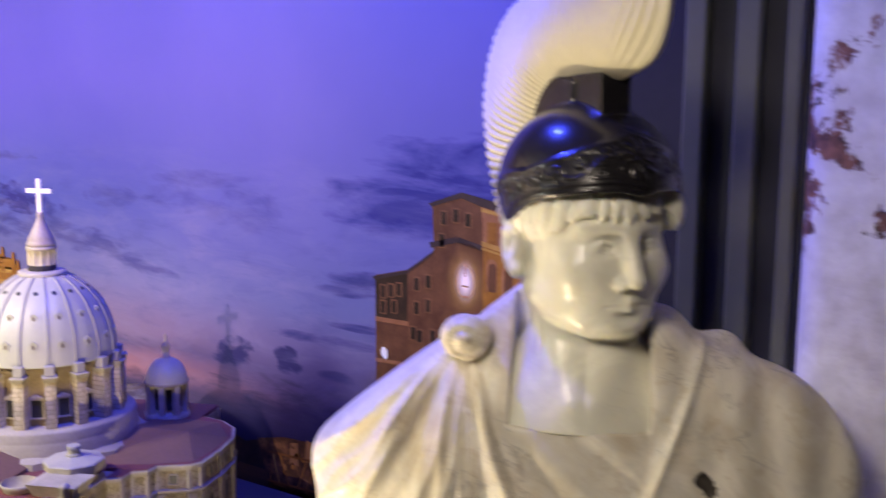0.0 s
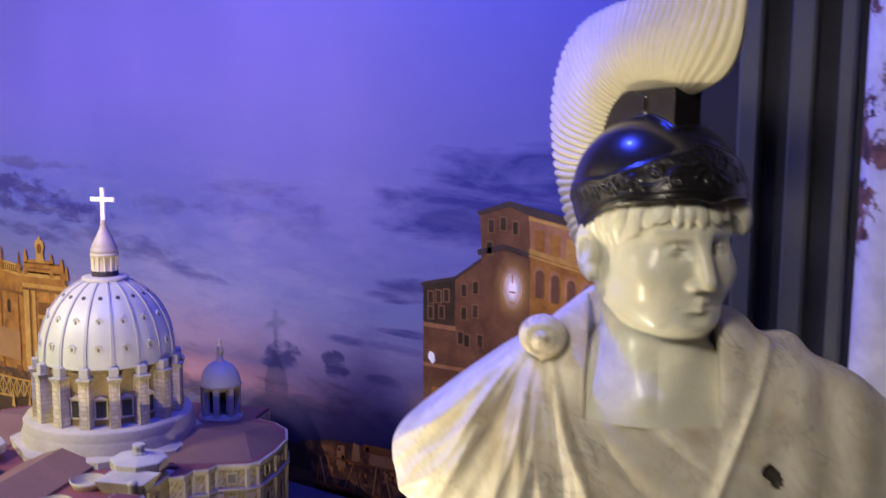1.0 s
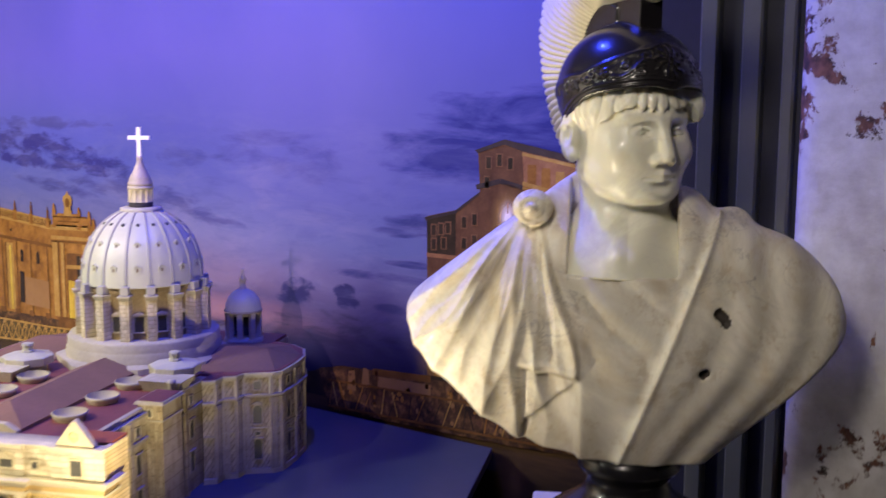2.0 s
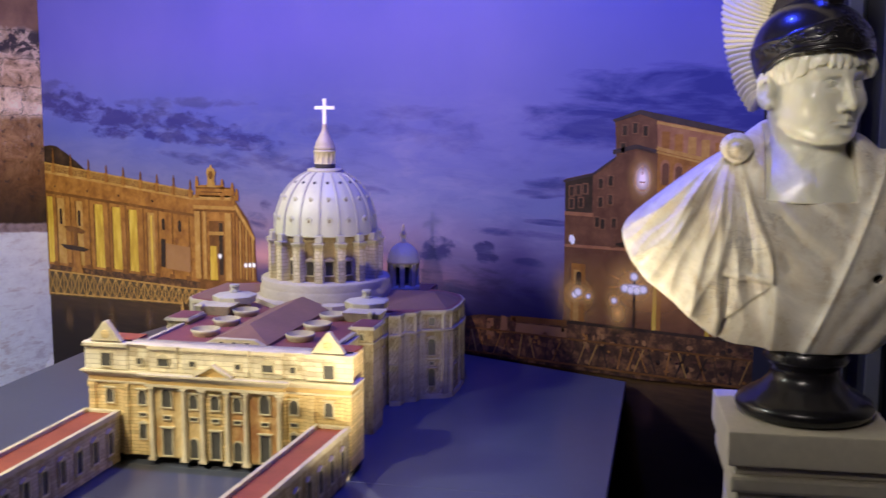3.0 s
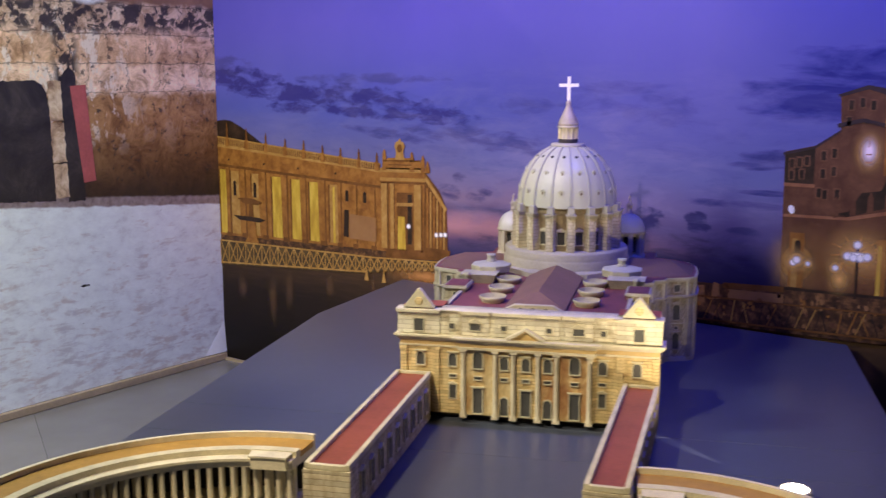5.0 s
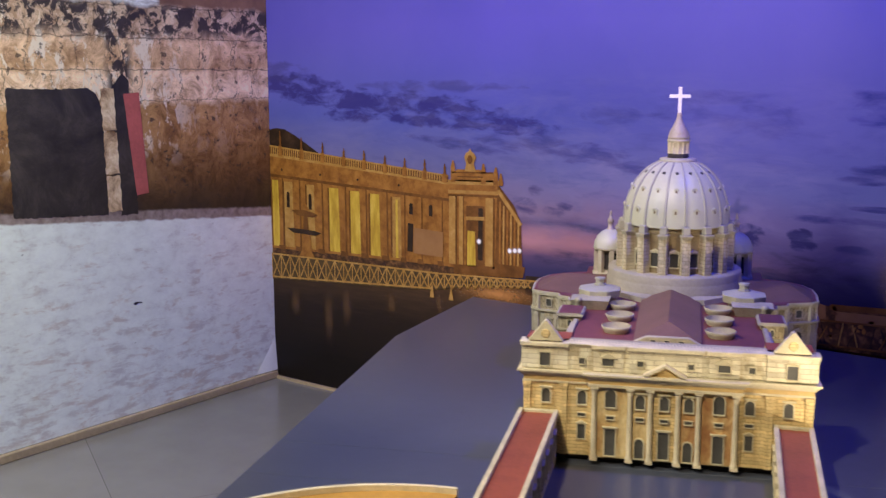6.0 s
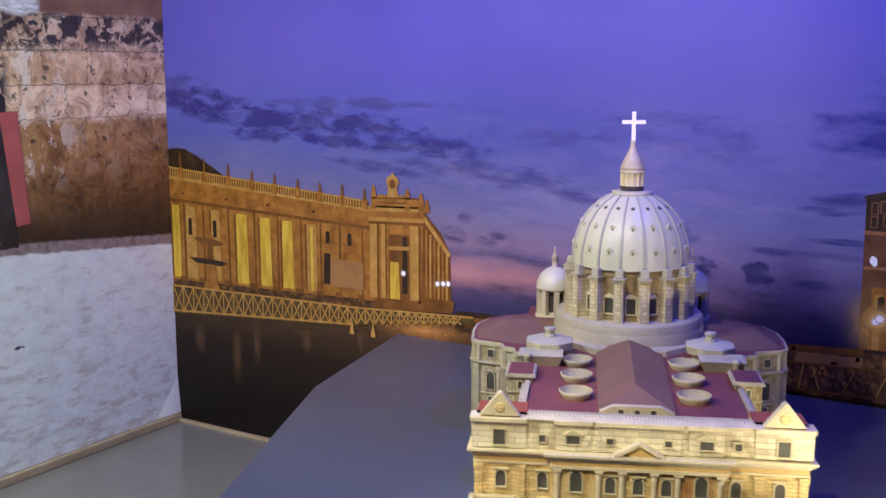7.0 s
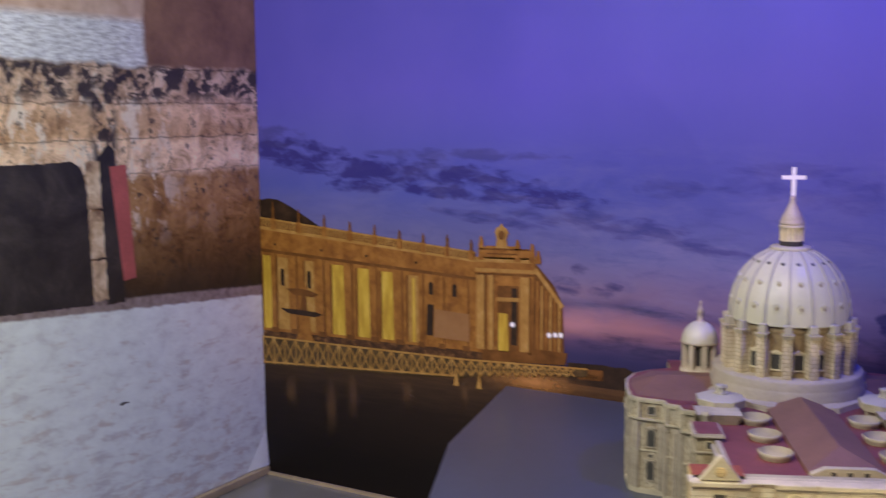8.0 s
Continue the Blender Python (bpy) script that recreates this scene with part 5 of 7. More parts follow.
# roof edge kerbs, side chapels and octagonal lids
for s in (-1, 1):
    for v0, v1 in ((0.10, 0.325), (0.435, 0.60)):
        bm = bm_new()
        box(bm, s * 0.243 - 0.006, s * 0.243 + 0.006, v0, v1, 0.2685, 0.279)
        soften(bm, 0.001)
        part("roof_kerb", bm, STONE, nave, "dark stone kerb at the roof edge")
    bm = bm_new()
    box(bm, s * 0.262 - 0.030, s * 0.262 + 0.030, 0.332, 0.428, 0.0, 0.283)
    chapel = part("chapel_block", bm, CREAM_SHADED, basilica, "small cream side block with a cornice")
    for z0, grow in ((0.245, 0.003), (0.283, 0.006), (0.287, 0.003)):
        bm = bm_new()
        box(bm, s * 0.262 - 0.030 - grow, s * 0.262 + 0.030 + grow, 0.332 - grow, 0.428 + grow, z0, z0 + 0.004)
        part("cornice", bm, DULL, chapel)
    bm = bm_new()
    box(bm, s * 0.262 - 0.029, s * 0.262 + 0.029, 0.333, 0.427, 0.291, 0.2925)
    part("roof", bm, WINE_ROOF, chapel, "wine-red flat top")
    o = opening("window", arch_poly(s * 0.262, 0.255, 0.010, 0.018), 0.3315, 0.002, chapel, None, 0.002)
    bm = bm_new()
    lathe(bm, [(0.009, 0.2725), (0.009, 0.296), (0.012, 0.299), (0.009, 0.306), (0.0, 0.309)], 10, s * 0.252, 0.462)
    part("chimney", bm, DULL, chapel, "small round stone stack")
    # flared box below the lid
    bm = bm_new()
    prism(bm, [(s * 0.262 - 0.000, 0.470), (s * 0.176, 0.470), (s * 0.176, 0.535), (s * 0.262, 0.535)], 0.2728, 0.3005, top=[(s * 0.276, 0.458), (s * 0.166, 0.458), (s * 0.166, 0.540), (s * 0.276, 0.540)])
    part("chapel_box", bm, DULL, basilica, "flared cream box in front of the small lid")
    bm = bm_new()
    lathe(bm, [(0.046, 0.2727), (0.046, 0.288), (0.062, 0.293), (0.064, 0.312)], 8, s * 0.202, 0.585, 1, False, radians(22.5))
    lathe(bm, [(0.064, 0.312), (0.061, 0.3145), (0.020, 0.3215), (0.0, 0.322)], 8, s * 0.202, 0.585, 0, False, radians(22.5))
    lid = part("octagon_lid", bm, [WHITE, DULL], basilica, "whitish octagonal chapel lid with stone sides")
    bm = bm_new()
    lathe(bm, [(0.017, 0.321), (0.017, 0.326), (0.0125, 0.327), (0.0125, 0.337), (0.0155, 0.339), (0.0145, 0.344), (0.0, 0.345)], 8, s * 0.202, 0.585, smooth=False)
    part("knob", bm, WHITE, lid)

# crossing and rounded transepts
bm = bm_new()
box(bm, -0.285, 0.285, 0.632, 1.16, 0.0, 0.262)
cross_block = part("crossing", bm, CREAM_SHADED, basilica, "cream crossing walls, darkened for the shade on the sides")
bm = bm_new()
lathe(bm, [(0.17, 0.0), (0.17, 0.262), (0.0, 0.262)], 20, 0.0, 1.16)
part("apse", bm, CREAM_SHADED, basilica, "rounded rear apse")
bm = bm_new()
box(bm, -0.283, 0.283, 0.66, 1.155, 0.2626, 0.271)
part("roof", bm, WINE_ROOF, cross_block, "wine-red crossing roof")
plan = [(0.262, 0.605), (0.292, 0.618), (0.296, 0.655), (0.326, 0.668), (0.332, 0.700), (0.398, 0.724), (0.416, 0.745), (0.422, 0.835), (0.418, 0.915), (0.392, 0.985), (0.345, 1.03), (0.285, 1.055), (0.262, 1.055)]
for s in (-1, 1):
    poly = [(s * x, y) for x, y in plan]
    bm = bm_new()
    prism(bm, poly, 0.0, 0.262)
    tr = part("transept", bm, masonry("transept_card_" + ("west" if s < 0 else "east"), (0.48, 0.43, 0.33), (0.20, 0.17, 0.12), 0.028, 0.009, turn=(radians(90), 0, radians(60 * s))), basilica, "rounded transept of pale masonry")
    for z0, z1, out in ((0.0, 0.014, 0.004), (0.120, 0.124, 0.0025), (0.203, 0.207, 0.003), (0.207, 0.212, 0.007), (0.256, 0.261, 0.004), (0.261, 0.268, 0.005)):
        bm = bm_new()
        prism(bm, [(s * (x + out * (x - 0.20) / 0.15), y + out * (y - 0.84) / 0.16) for x, y in plan], z0, z1)
        part("string_course", bm, DULL, tr, "dull stone cornice")
    bm = bm_new()
    prism(bm, [(s * x, y) for x, y in ((0.205, 0.665), (0.330, 0.704), (0.404, 0.738), (0.416, 0.835), (0.411, 0.915), (0.345, 1.015), (0.205, 1.03))], 0.2705, 0.301,
          top=[(s * x, y) for x, y in ((0.150, 0.846), (0.338, 0.846), (0.340, 0.8465), (0.3405, 0.847), (0.340, 0.8475), (0.338, 0.848), (0.150, 0.848))])
    part("roof", bm, BROWN_ROOF, tr, "mauve-brown hipped transept roof")
    bm = bm_new()
    prism(bm, [(s * (0.24 + (x - 0.24) * 1.0), 0.84 + (y - 0.84) * 1.0) for x, y in plan], 0.2683, 0.2702)
    part("flat_roof", bm, WINE_ROOF, tr, "wine-red gutter strip round the roof")
    for (x0, y0), (x1, y1) in zip(plan[1:10], plan[2:11]):
        mx, my = (x0 + x1) / 2, (y0 + y1) / 2
        ang = math.degrees(math.atan2(y1 - y0, x1 - x0))
        wdt = math.hypot(x1 - x0, y1 - y0)
        turn = pose(s * (mx + 0.0006 * math.sin(radians(ang))), my - 0.0006 * math.cos(radians(ang)), 0, 0, 0, ang if s > 0 else -ang)
        if wdt > 0.04:
            side_window(tr, arch_poly(0, 0.134, 0.022, 0.048), turn, "gable")
            side_window(tr, arch_poly(0, 0.040, 0.020, 0.052), turn)
            side_window(tr, rect_poly(0, 0.224, 0.018, 0.021), turn, None)
            side_window(tr, rect_poly(0, 0.103, 0.012, 0.009), turn, None)
        for off in (0.0, 0.011):
            bm = bm_new()
            box(bm, -0.0042, 0.0042, -0.0065, 0.004, 0.014, 0.203)
            box(bm, -0.0058, 0.0058, -0.008, 0.004, 0.190, 0.203)
            pil = part("pilaster", bm, STONE, tr)
            pil.matrix_local = pose(s * x0, y0, 0, 0, 0, ang if s > 0 else -ang) @ pose(s * off, 0, 0)
        bm = bm_new()
        box(bm, -0.005, 0.005, -0.005, 0.004, 0.212, 0.256)
        pil = part("attic_strip", bm, DULL, tr)
        pil.matrix_local = pose(s * x0, y0, 0, 0, 0, ang if s > 0 else -ang)

# the great dome
CX, CY = 0.005, 0.812
bm = bm_new()
lathe(bm, [(0.236, 0.2705), (0.234, 0.287), (0.205, 0.293)], 8, CX, CY, 0, False, radians(22.5))
part("dome_skirt", bm, RING, basilica, "pale eight-sided skirt under the dome")
bm = bm_new()
lathe(bm, [(0.2035, 0.280), (0.203, 0.312), (0.200, 0.318), (0.199, 0.322), (0.199, 0.340), (0.195, 0.346), (0.0, 0.3465)], 72, CX, CY, flute=lambda r, k: r + 0.0012 * math.sin(k * 1.9) * math.cos(k * 0.7))
part("dome_base", bm, RING, basilica, "pale round base of the dome, slightly uneven")
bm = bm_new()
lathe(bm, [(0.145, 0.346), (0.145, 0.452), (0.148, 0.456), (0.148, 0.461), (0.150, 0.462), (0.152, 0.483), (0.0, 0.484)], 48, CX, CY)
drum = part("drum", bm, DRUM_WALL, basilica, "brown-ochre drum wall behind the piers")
for k in range(16):
    a = 360 / 16 * k + 11.25
    # stone pier with a moulded capital
    bm = bm_new()
    box(bm, -0.0118, 0.0118, -0.176, -0.138, 0.346, 0.4525)
    pier = part("pier", bm, PIER, drum, "pier of rough stone courses")
    pier.matrix_local = pose(CX, CY, 0, 0, 0, a)
    bm = bm_new()
    box(bm, -0.0132, 0.0132, -0.178, -0.138, 0.4527, 0.457)
    box(bm, -0.0148, 0.0148, -0.180, -0.138, 0.457, 0.461)
    box(bm, -0.0160, 0.0160, -0.182, -0.138, 0.461, 0.4645)
    cap = part("capital", bm, DULL, pier, "stone capital slab")
    bm = bm_new()
    box(bm, -0.0105, 0.0105, -0.173, -0.130, 0.4647, 0.487)
    soften(bm, 0.001)
    cap = part("cap_block", bm, WHITE, pier, "white block over the pier")
    ob = opening("drum_window", rect_poly(0, 0.366, 0.024, 0.040), -0.1452, 0.0035, drum, "gable", 0.004)
    ob.matrix_local = pose(CX, CY, 0, 0, 0, a + 11.25)


def dome_r(z):
    """Radius of the slightly pointed dome at a height over the board."""
    k = (z - 0.484) / (0.668 - 0.484)
    return 0.157 * math.sqrt(max(0.0, 1 - (k * 0.953) ** 2.15))


bm = bm_new()
lathe(bm, [(0.138, 0.481), (dome_r(0.484) + 0.001, 0.481)] + [(dome_r(z), z) for z in (0.484 + 0.184 * (k / 24) for k in range(25))] + [(0.0, 0.668)], 64, CX, CY, flute=lambda r, k: r * (1.012, 1.009, 1.0, 1.009)[k % 4])
dome = part("dome", bm, DOME_WHITE, basilica, "white ribbed dome shell")


def dome_tilt(z):
    return math.degrees(math.atan2(dome_r(z - 0.004) - dome_r(z + 0.004), 0.008))


def dormer_mesh(w, h):
    """A small house front with an open arched hood and a pitched roof that overhangs."""
    bm = bm_new()
    wall_plate(bm, [(-w * 0.42, 0), (w * 0.42, 0), (w * 0.42, h * 0.7), (0, h * 0.98), (-w * 0.42, h * 0.7)], -0.0034, 0.008)
    for s in (-1, 1):
        wall_plate(bm, [(0, h * 1.12), (0, h * 0.98), (s * w * 0.56, h * 0.60), (s * w * 0.56, h * 0.74)], -0.0050, 0.008)
    return bm


for k in range(16):
    a = 360 / 16 * k + 11.25
    bm = bm_new()
    prev = None
    for j in range(21):
        z = 0.485 + 0.183 * j / 20
        r, w = dome_r(z), lerp(0.0052, 0.0026, j / 20)
        ring = [bm.verts.new((x, -(r + d), z + d * 0.4)) for x, d in ((-w, -0.002), (-w * 0.7, 0.0035), (w * 0.7, 0.0035), (w, -0.002))]
        if prev:
            for i in range(3):
                bm.faces.new((prev[i], prev[i + 1], ring[i + 1], ring[i]))
        prev = ring
    ob = part("rib", bm, RIB, dome, "grey rib")
    ob.matrix_local = pose(CX, CY, 0, 0, 0, a)
    for z, w, h in ((0.530, 0.0165, 0.0185), (0.589, 0.0145, 0.0165)):
        d = part("dormer", dormer_mesh(w, h), DOME_WHITE, dome, "small gabled dormer")
        d.matrix_local = pose(CX, CY, 0, 0, 0, a + 11.25) @ pose(0, -dome_r(z) - 0.001, z - h * 0.5, -dome_tilt(z) * 0.5, 0, 0)
        bm = bm_new()
        bm.faces.new([bm.verts.new((x, -0.0038, zz)) for x, zz in arch_poly(0, h * 0.14, w * 0.38, h * 0.52)])
        part("pane", bm, OCHRE_DARK, d, "dark brown opening")
    bm = bm_new()
    lathe(bm, [(0.0052, -0.001), (0.0052, 0.0008), (0.0036, 0.0010), (0.0, 0.0006)], 12)
    ob = part("oculus", bm, GLASS_DARK, dome, "round dark opening")
    ob.matrix_local = pose(CX, CY, 0, 0, 0, a + 11.25) @ pose(0, -dome_r(0.638) * 1.012 - 0.0006, 0.638, 90 - dome_tilt(0.638), 0, 0)
# lantern, spire and cross
bm = bm_new()
lathe(bm, [(0.052, 0.664), (0.054, 0.668), (0.054, 0.675), (0.046, 0.677), (0.0, 0.677)], 32, CX, CY)
part("lantern_gallery", bm, WHITE, basilica, "white gallery ring")
bm = bm_new()
lathe(bm, [(0.031, 0.677), (0.031, 0.688), (0.027, 0.690)], 24, CX, CY, 1)
lathe(bm, [(0.030, 0.690), (0.028, 0.694), (0.028, 0.722), (0.034, 0.726), (0.034, 0.731), (0.029, 0.734), (0.0, 0.734)], 24, CX, CY)
lantern = part("lantern", bm, [DULL, SHADE_BROWN], basilica, "cream and brown lantern")
for k in range(12):
    bm = bm_new()
    lathe(bm, [(0.0032, 0.690), (0.0026, 0.694), (0.0026, 0.720), (0.0036, 0.724)], 6, 0.0, -0.0295)
    ob = part("lantern_column", bm, PALE, lantern)
    ob.matrix_local = pose(CX, CY, 0, 0, 0, 30 * k)
bm = bm_new()
lathe(bm, [(0.031, 0.734), (0.033, 0.738), (0.031, 0.743), (0.029, 0.746), (0.0295, 0.749), (0.024, 0.760), (0.0175, 0.773), (0.0115, 0.786), (0.0070, 0.798), (0.0075, 0.802), (0.0075, 0.808), (0.004, 0.812), (0.0, 0.812)], 24, CX, CY)
part("spire", bm, LEAD, basilica, "grey-brown lead spire")
bm = bm_new()
box(bm, CX - 0.0052, CX + 0.0052, CY - 0.003, CY + 0.003, 0.811, 0.888)
box(bm, CX - 0.031, CX - 0.0052, CY - 0.003, CY + 0.003, 0.855, 0.8655)
box(bm, CX + 0.0052, CX + 0.031, CY - 0.003, CY + 0.003, 0.855, 0.8655)
part("cross", bm, plain("white_gloss", (0.86, 0.85, 0.84), 0.35, 0.05), basilica, "white cross on the spire")
# two small domes behind
for s, cx, cy in ((-1, -0.205, 1.02), (1, 0.195, 1.04)):
    bm = bm_new()
    lathe(bm, [(0.056, 0.271), (0.056, 0.282), (0.050, 0.284), (0.032, 0.285), (0.032, 0.356), (0.053, 0.357), (0.056, 0.363), (0.0, 0.364)], 16, cx, cy)
    turret = part("turret", bm, DULL, basilica, "round open turret of a small dome")
    for k in range(8):
        bm = bm_new()
        box(bm, -0.0075, 0.0075, -0.052, -0.038, 0.283, 0.358)
        ob = part("turret_pier", bm, DULL, turret)
        ob.matrix_local = pose(cx, cy, 0, 0, 0, 45 * k + 10)
        # dark slabs paint the shade between the turret piers
        bm = bm_new()
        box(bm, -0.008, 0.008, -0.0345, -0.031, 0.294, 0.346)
        ob = part("turret_shade", bm, SHADE_BROWN, turret)
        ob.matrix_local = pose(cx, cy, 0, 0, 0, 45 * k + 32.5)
    bm = bm_new()
    lathe(bm, [(0.052 * math.cos(b), 0.364 + 0.060 * math.sin(b)) for b in (radians(8 * k) for k in range(11))] + [(0.0, 0.4235)], 24, cx, cy, flute=lambda r, k: r * (1.03 if k % 3 == 0 else 1.0))
    small = part("small_dome", bm, DOME_WHITE, basilica, "small white ribbed dome")
    bm = bm_new()
    lathe(bm, [(0.011, 0.419), (0.012, 0.424), (0.0085, 0.426), (0.0085, 0.446), (0.012, 0.449), (0.006, 0.460), (0.003, 0.474), (0.0045, 0.478), (0.0, 0.486)], 12, cx, cy)
    part("finial", bm, LEAD, small, "grey lead finial")


def corridor(parent, a, b, w):
    """A straight wing from a to b with a red roof between parapets and windows along both sides."""
    ax, bx = Vector(a), Vector(b)
    run = (bx - ax).length
    m = Matrix.Translation((ax.x, ax.y, 0)) @ Matrix.Rotation(math.atan2(bx.y - ax.y, bx.x - ax.x), 4, "Z")
    bm = bm_new()
    box(bm, 0, run, -w / 2, w / 2, 0.004, 0.118)
    wing = part("corridor_wing", bm, masonry("wing_card", (0.56, 0.49, 0.35), (0.34, 0.28, 0.18), 0.03, 0.009, turn=(radians(90), 0, 0)), parent, "straight wing of grey-cream masonry")
    wing.matrix_local = m
    bm = bm_new()
    box(bm, -0.002, run + 0.002, -w / 2 - 0.004, -w / 2 + 0.007, 0.118, 0.131)
    box(bm, -0.002, run + 0.002, w / 2 - 0.007, w / 2 + 0.004, 0.118, 0.131)
    box(bm, -0.006, 0.006, -w / 2 + 0.007, w / 2 - 0.007, 0.118, 0.129)
    box(bm, run - 0.006, run + 0.004, -w / 2 + 0.007, w / 2 - 0.007, 0.118, 0.129)
    soften(bm, 0.001)
    part("parapet", bm, PALE, wing, "cream parapet")
    bm = bm_new()
    box(bm, 0.006, run - 0.006, -w / 2 + 0.007, w / 2 - 0.007, 0.118, 0.1225)
    part("roof", bm, RED_ROOF, wing, "terracotta red roof")
    bm = bm_new()
    box(bm, run - 0.05, run + 0.006, -w / 2 - 0.006, w / 2 + 0.006, 0.0, 0.117)
    part("end_block", bm, masonry("end_block_card", (0.70, 0.62, 0.45), (0.4, 0.33, 0.22), 0.04, 0.012, turn=(radians(90), 0, 0)), wing, "cream end block")
    for s in (-1, 1):
        for k in range(9):
            o = opening("window", rect_poly(0, 0.035, 0.022, 0.052), 0.0, 0.004, wing, "gable", 0.004)
            x = 0.05 + (run - 0.14) * k / 8
            o.matrix_local = pose(x, s * (w / 2 + 0.0004), 0, 0, 0, 0 if s < 0 else 180)
    return wing


corridor(basilica, (-0.296, -0.012), (-0.296, -0.70), 0.088)
corridor(basilica, (0.292, -0.012), (0.259, -0.69), 0.080)


def colonnade(parent, cx, cy, r_in, r_out, a0, a1):
    """A quarter-round portico: rows of columns under an ochre roof between pale rims."""
    steps = 40
    top = part("portico", ring_band(cx, cy, r_in + 0.004, r_out - 0.004, a0, a1, 0.086, 0.100, steps), PALE, parent, "curved portico of pale card")
    part("entablature", ring_band(cx, cy, r_in - 0.003, r_in + 0.014, a0, a1, 0.0862, 0.094, steps), COLUMN, top, "pale curved entablature")
    part("fascia", ring_band(cx, cy, r_in - 0.006, r_in + 0.014, a0, a1, 0.094, 0.101, steps), COLUMN, top)
    part("cornice", ring_band(cx, cy, r_in - 0.011, r_in + 0.014, a0, a1, 0.101, 0.107, steps), COLUMN, top, "pale projecting cornice")
    part("blocking", ring_band(cx, cy, r_in + 0.014, r_in + 0.036, a0, a1, 0.1, 0.119, steps), PALE, top, "pale blocking course of card blocks")
    part("rim", ring_band(cx, cy, r_out - 0.010, r_out, a0, a1, 0.0862, 0.125, steps), COLUMN, top, "pale worn outer rim")
    part("roof", ring_band(cx, cy, r_in + 0.036, r_out - 0.010, a0, a1, 0.1002, 0.113, steps), OCHRE_ROOF, top, "ochre-yellow roof")
    end = a0 + 1.5 if cx < 0 else a1 - 13.5
    part("end_pavilion", ring_band(cx, cy, r_in - 0.017, r_in + 0.020, end, end + 12, 0.0866, 0.1125, 8), COLUMN, top, "slightly proud end bay")
    part("end_cornice", ring_band(cx, cy, r_in - 0.021, r_in + 0.020, end - 0.5, end + 12.5, 0.1125, 0.1165, 8), COLUMN, top)
    part("step", ring_band(cx, cy, r_in - 0.008, r_out + 0.004, a0, a1, 0.0, 0.008, steps), PALE, top)
    # no wall stands here: a dark sheet imitates the shade behind the columns
    part("inner_shade", ring_band(cx, cy, r_out - 0.03, r_out - 0.026, a0, a1, 0.008, 0.086, steps), SHADE_BROWN, top, "dark sheet added for the shade between the columns")
    count = int((a1 - a0) / 360 * math.tau * r_in / 0.0235)
    for row, r in enumerate((r_in + 0.004, r_in + 0.032)):
        for k in range(count):
            a = radians(lerp(a0, a1, (k + 0.5) / count))
            bm = bm_new()
            lathe(bm, [(0.0070, 0.008), (0.0072, 0.012), (0.0058, 0.016), (0.0054, 0.078), (0.0072, 0.0855)], 10)
            ob = part("column", bm, COLUMN, top)
            ob.matrix_local = pose(cx + r * math.cos(a), cy + r * math.sin(a), 0)
    return top


def ring_band(cx, cy, r0, r1, a0, a1, z0, z1, steps):
    bm = bm_new()
    rows = []
    for k in range(steps + 1):
        a = radians(lerp(a0, a1, k / steps))
        c, s = math.cos(a), math.sin(a)
        rows.append([bm.verts.new((cx + r * c, cy + r * s, z)) for r, z in ((r0, z0), (r1, z0), (r1, z1), (r0, z1))])
    for p, q in zip(rows, rows[1:]):
        for i in range(4):
            bm.faces.new((p[i], q[i], q[(i + 1) % 4], p[(i + 1) % 4]))
    bm.faces.new(rows[0])
    bm.faces.new(rows[-1][::-1])
    bmesh.ops.recalc_face_normals(bm, faces=bm.faces[:])
    return bm


colonnade(basilica, -0.42, -1.02, 0.385, 0.50, 86, 215)
colonnade(basilica, 0.36, -1.02, 0.35, 0.462, -35, 97)

# warm puck lamp standing on the board
puck = thing("puck_lamp", pose(3.43, -1.435, 0.567), "small round warm-white puck lamp on the board", "lamp")
bm = bm_new()
lathe(bm, [(0.034, 0.0), (0.036, 0.004), (0.036, 0.022), (0.033, 0.026), (0.029, 0.026), (0.029, 0.022), (0.0, 0.022)], 32)
part("housing", bm, WHITE, puck, "white round housing")
glow, gt, gb = nodes_of("lamp_glow")
gb.inputs["Base Color"].default_value = (1, 0.95, 0.8, 1)
gb.inputs["Emission Color"].default_value = (1.0, 0.86, 0.55, 1)
gb.inputs["Emission Strength"].default_value = 30.0
bm = bm_new()
lathe(bm, [(0.028, 0.0222), (0.028, 0.0245), (0.022, 0.029), (0.0, 0.031)], 32)
part("diffuser", bm, glow, puck, "glowing warm diffuser")


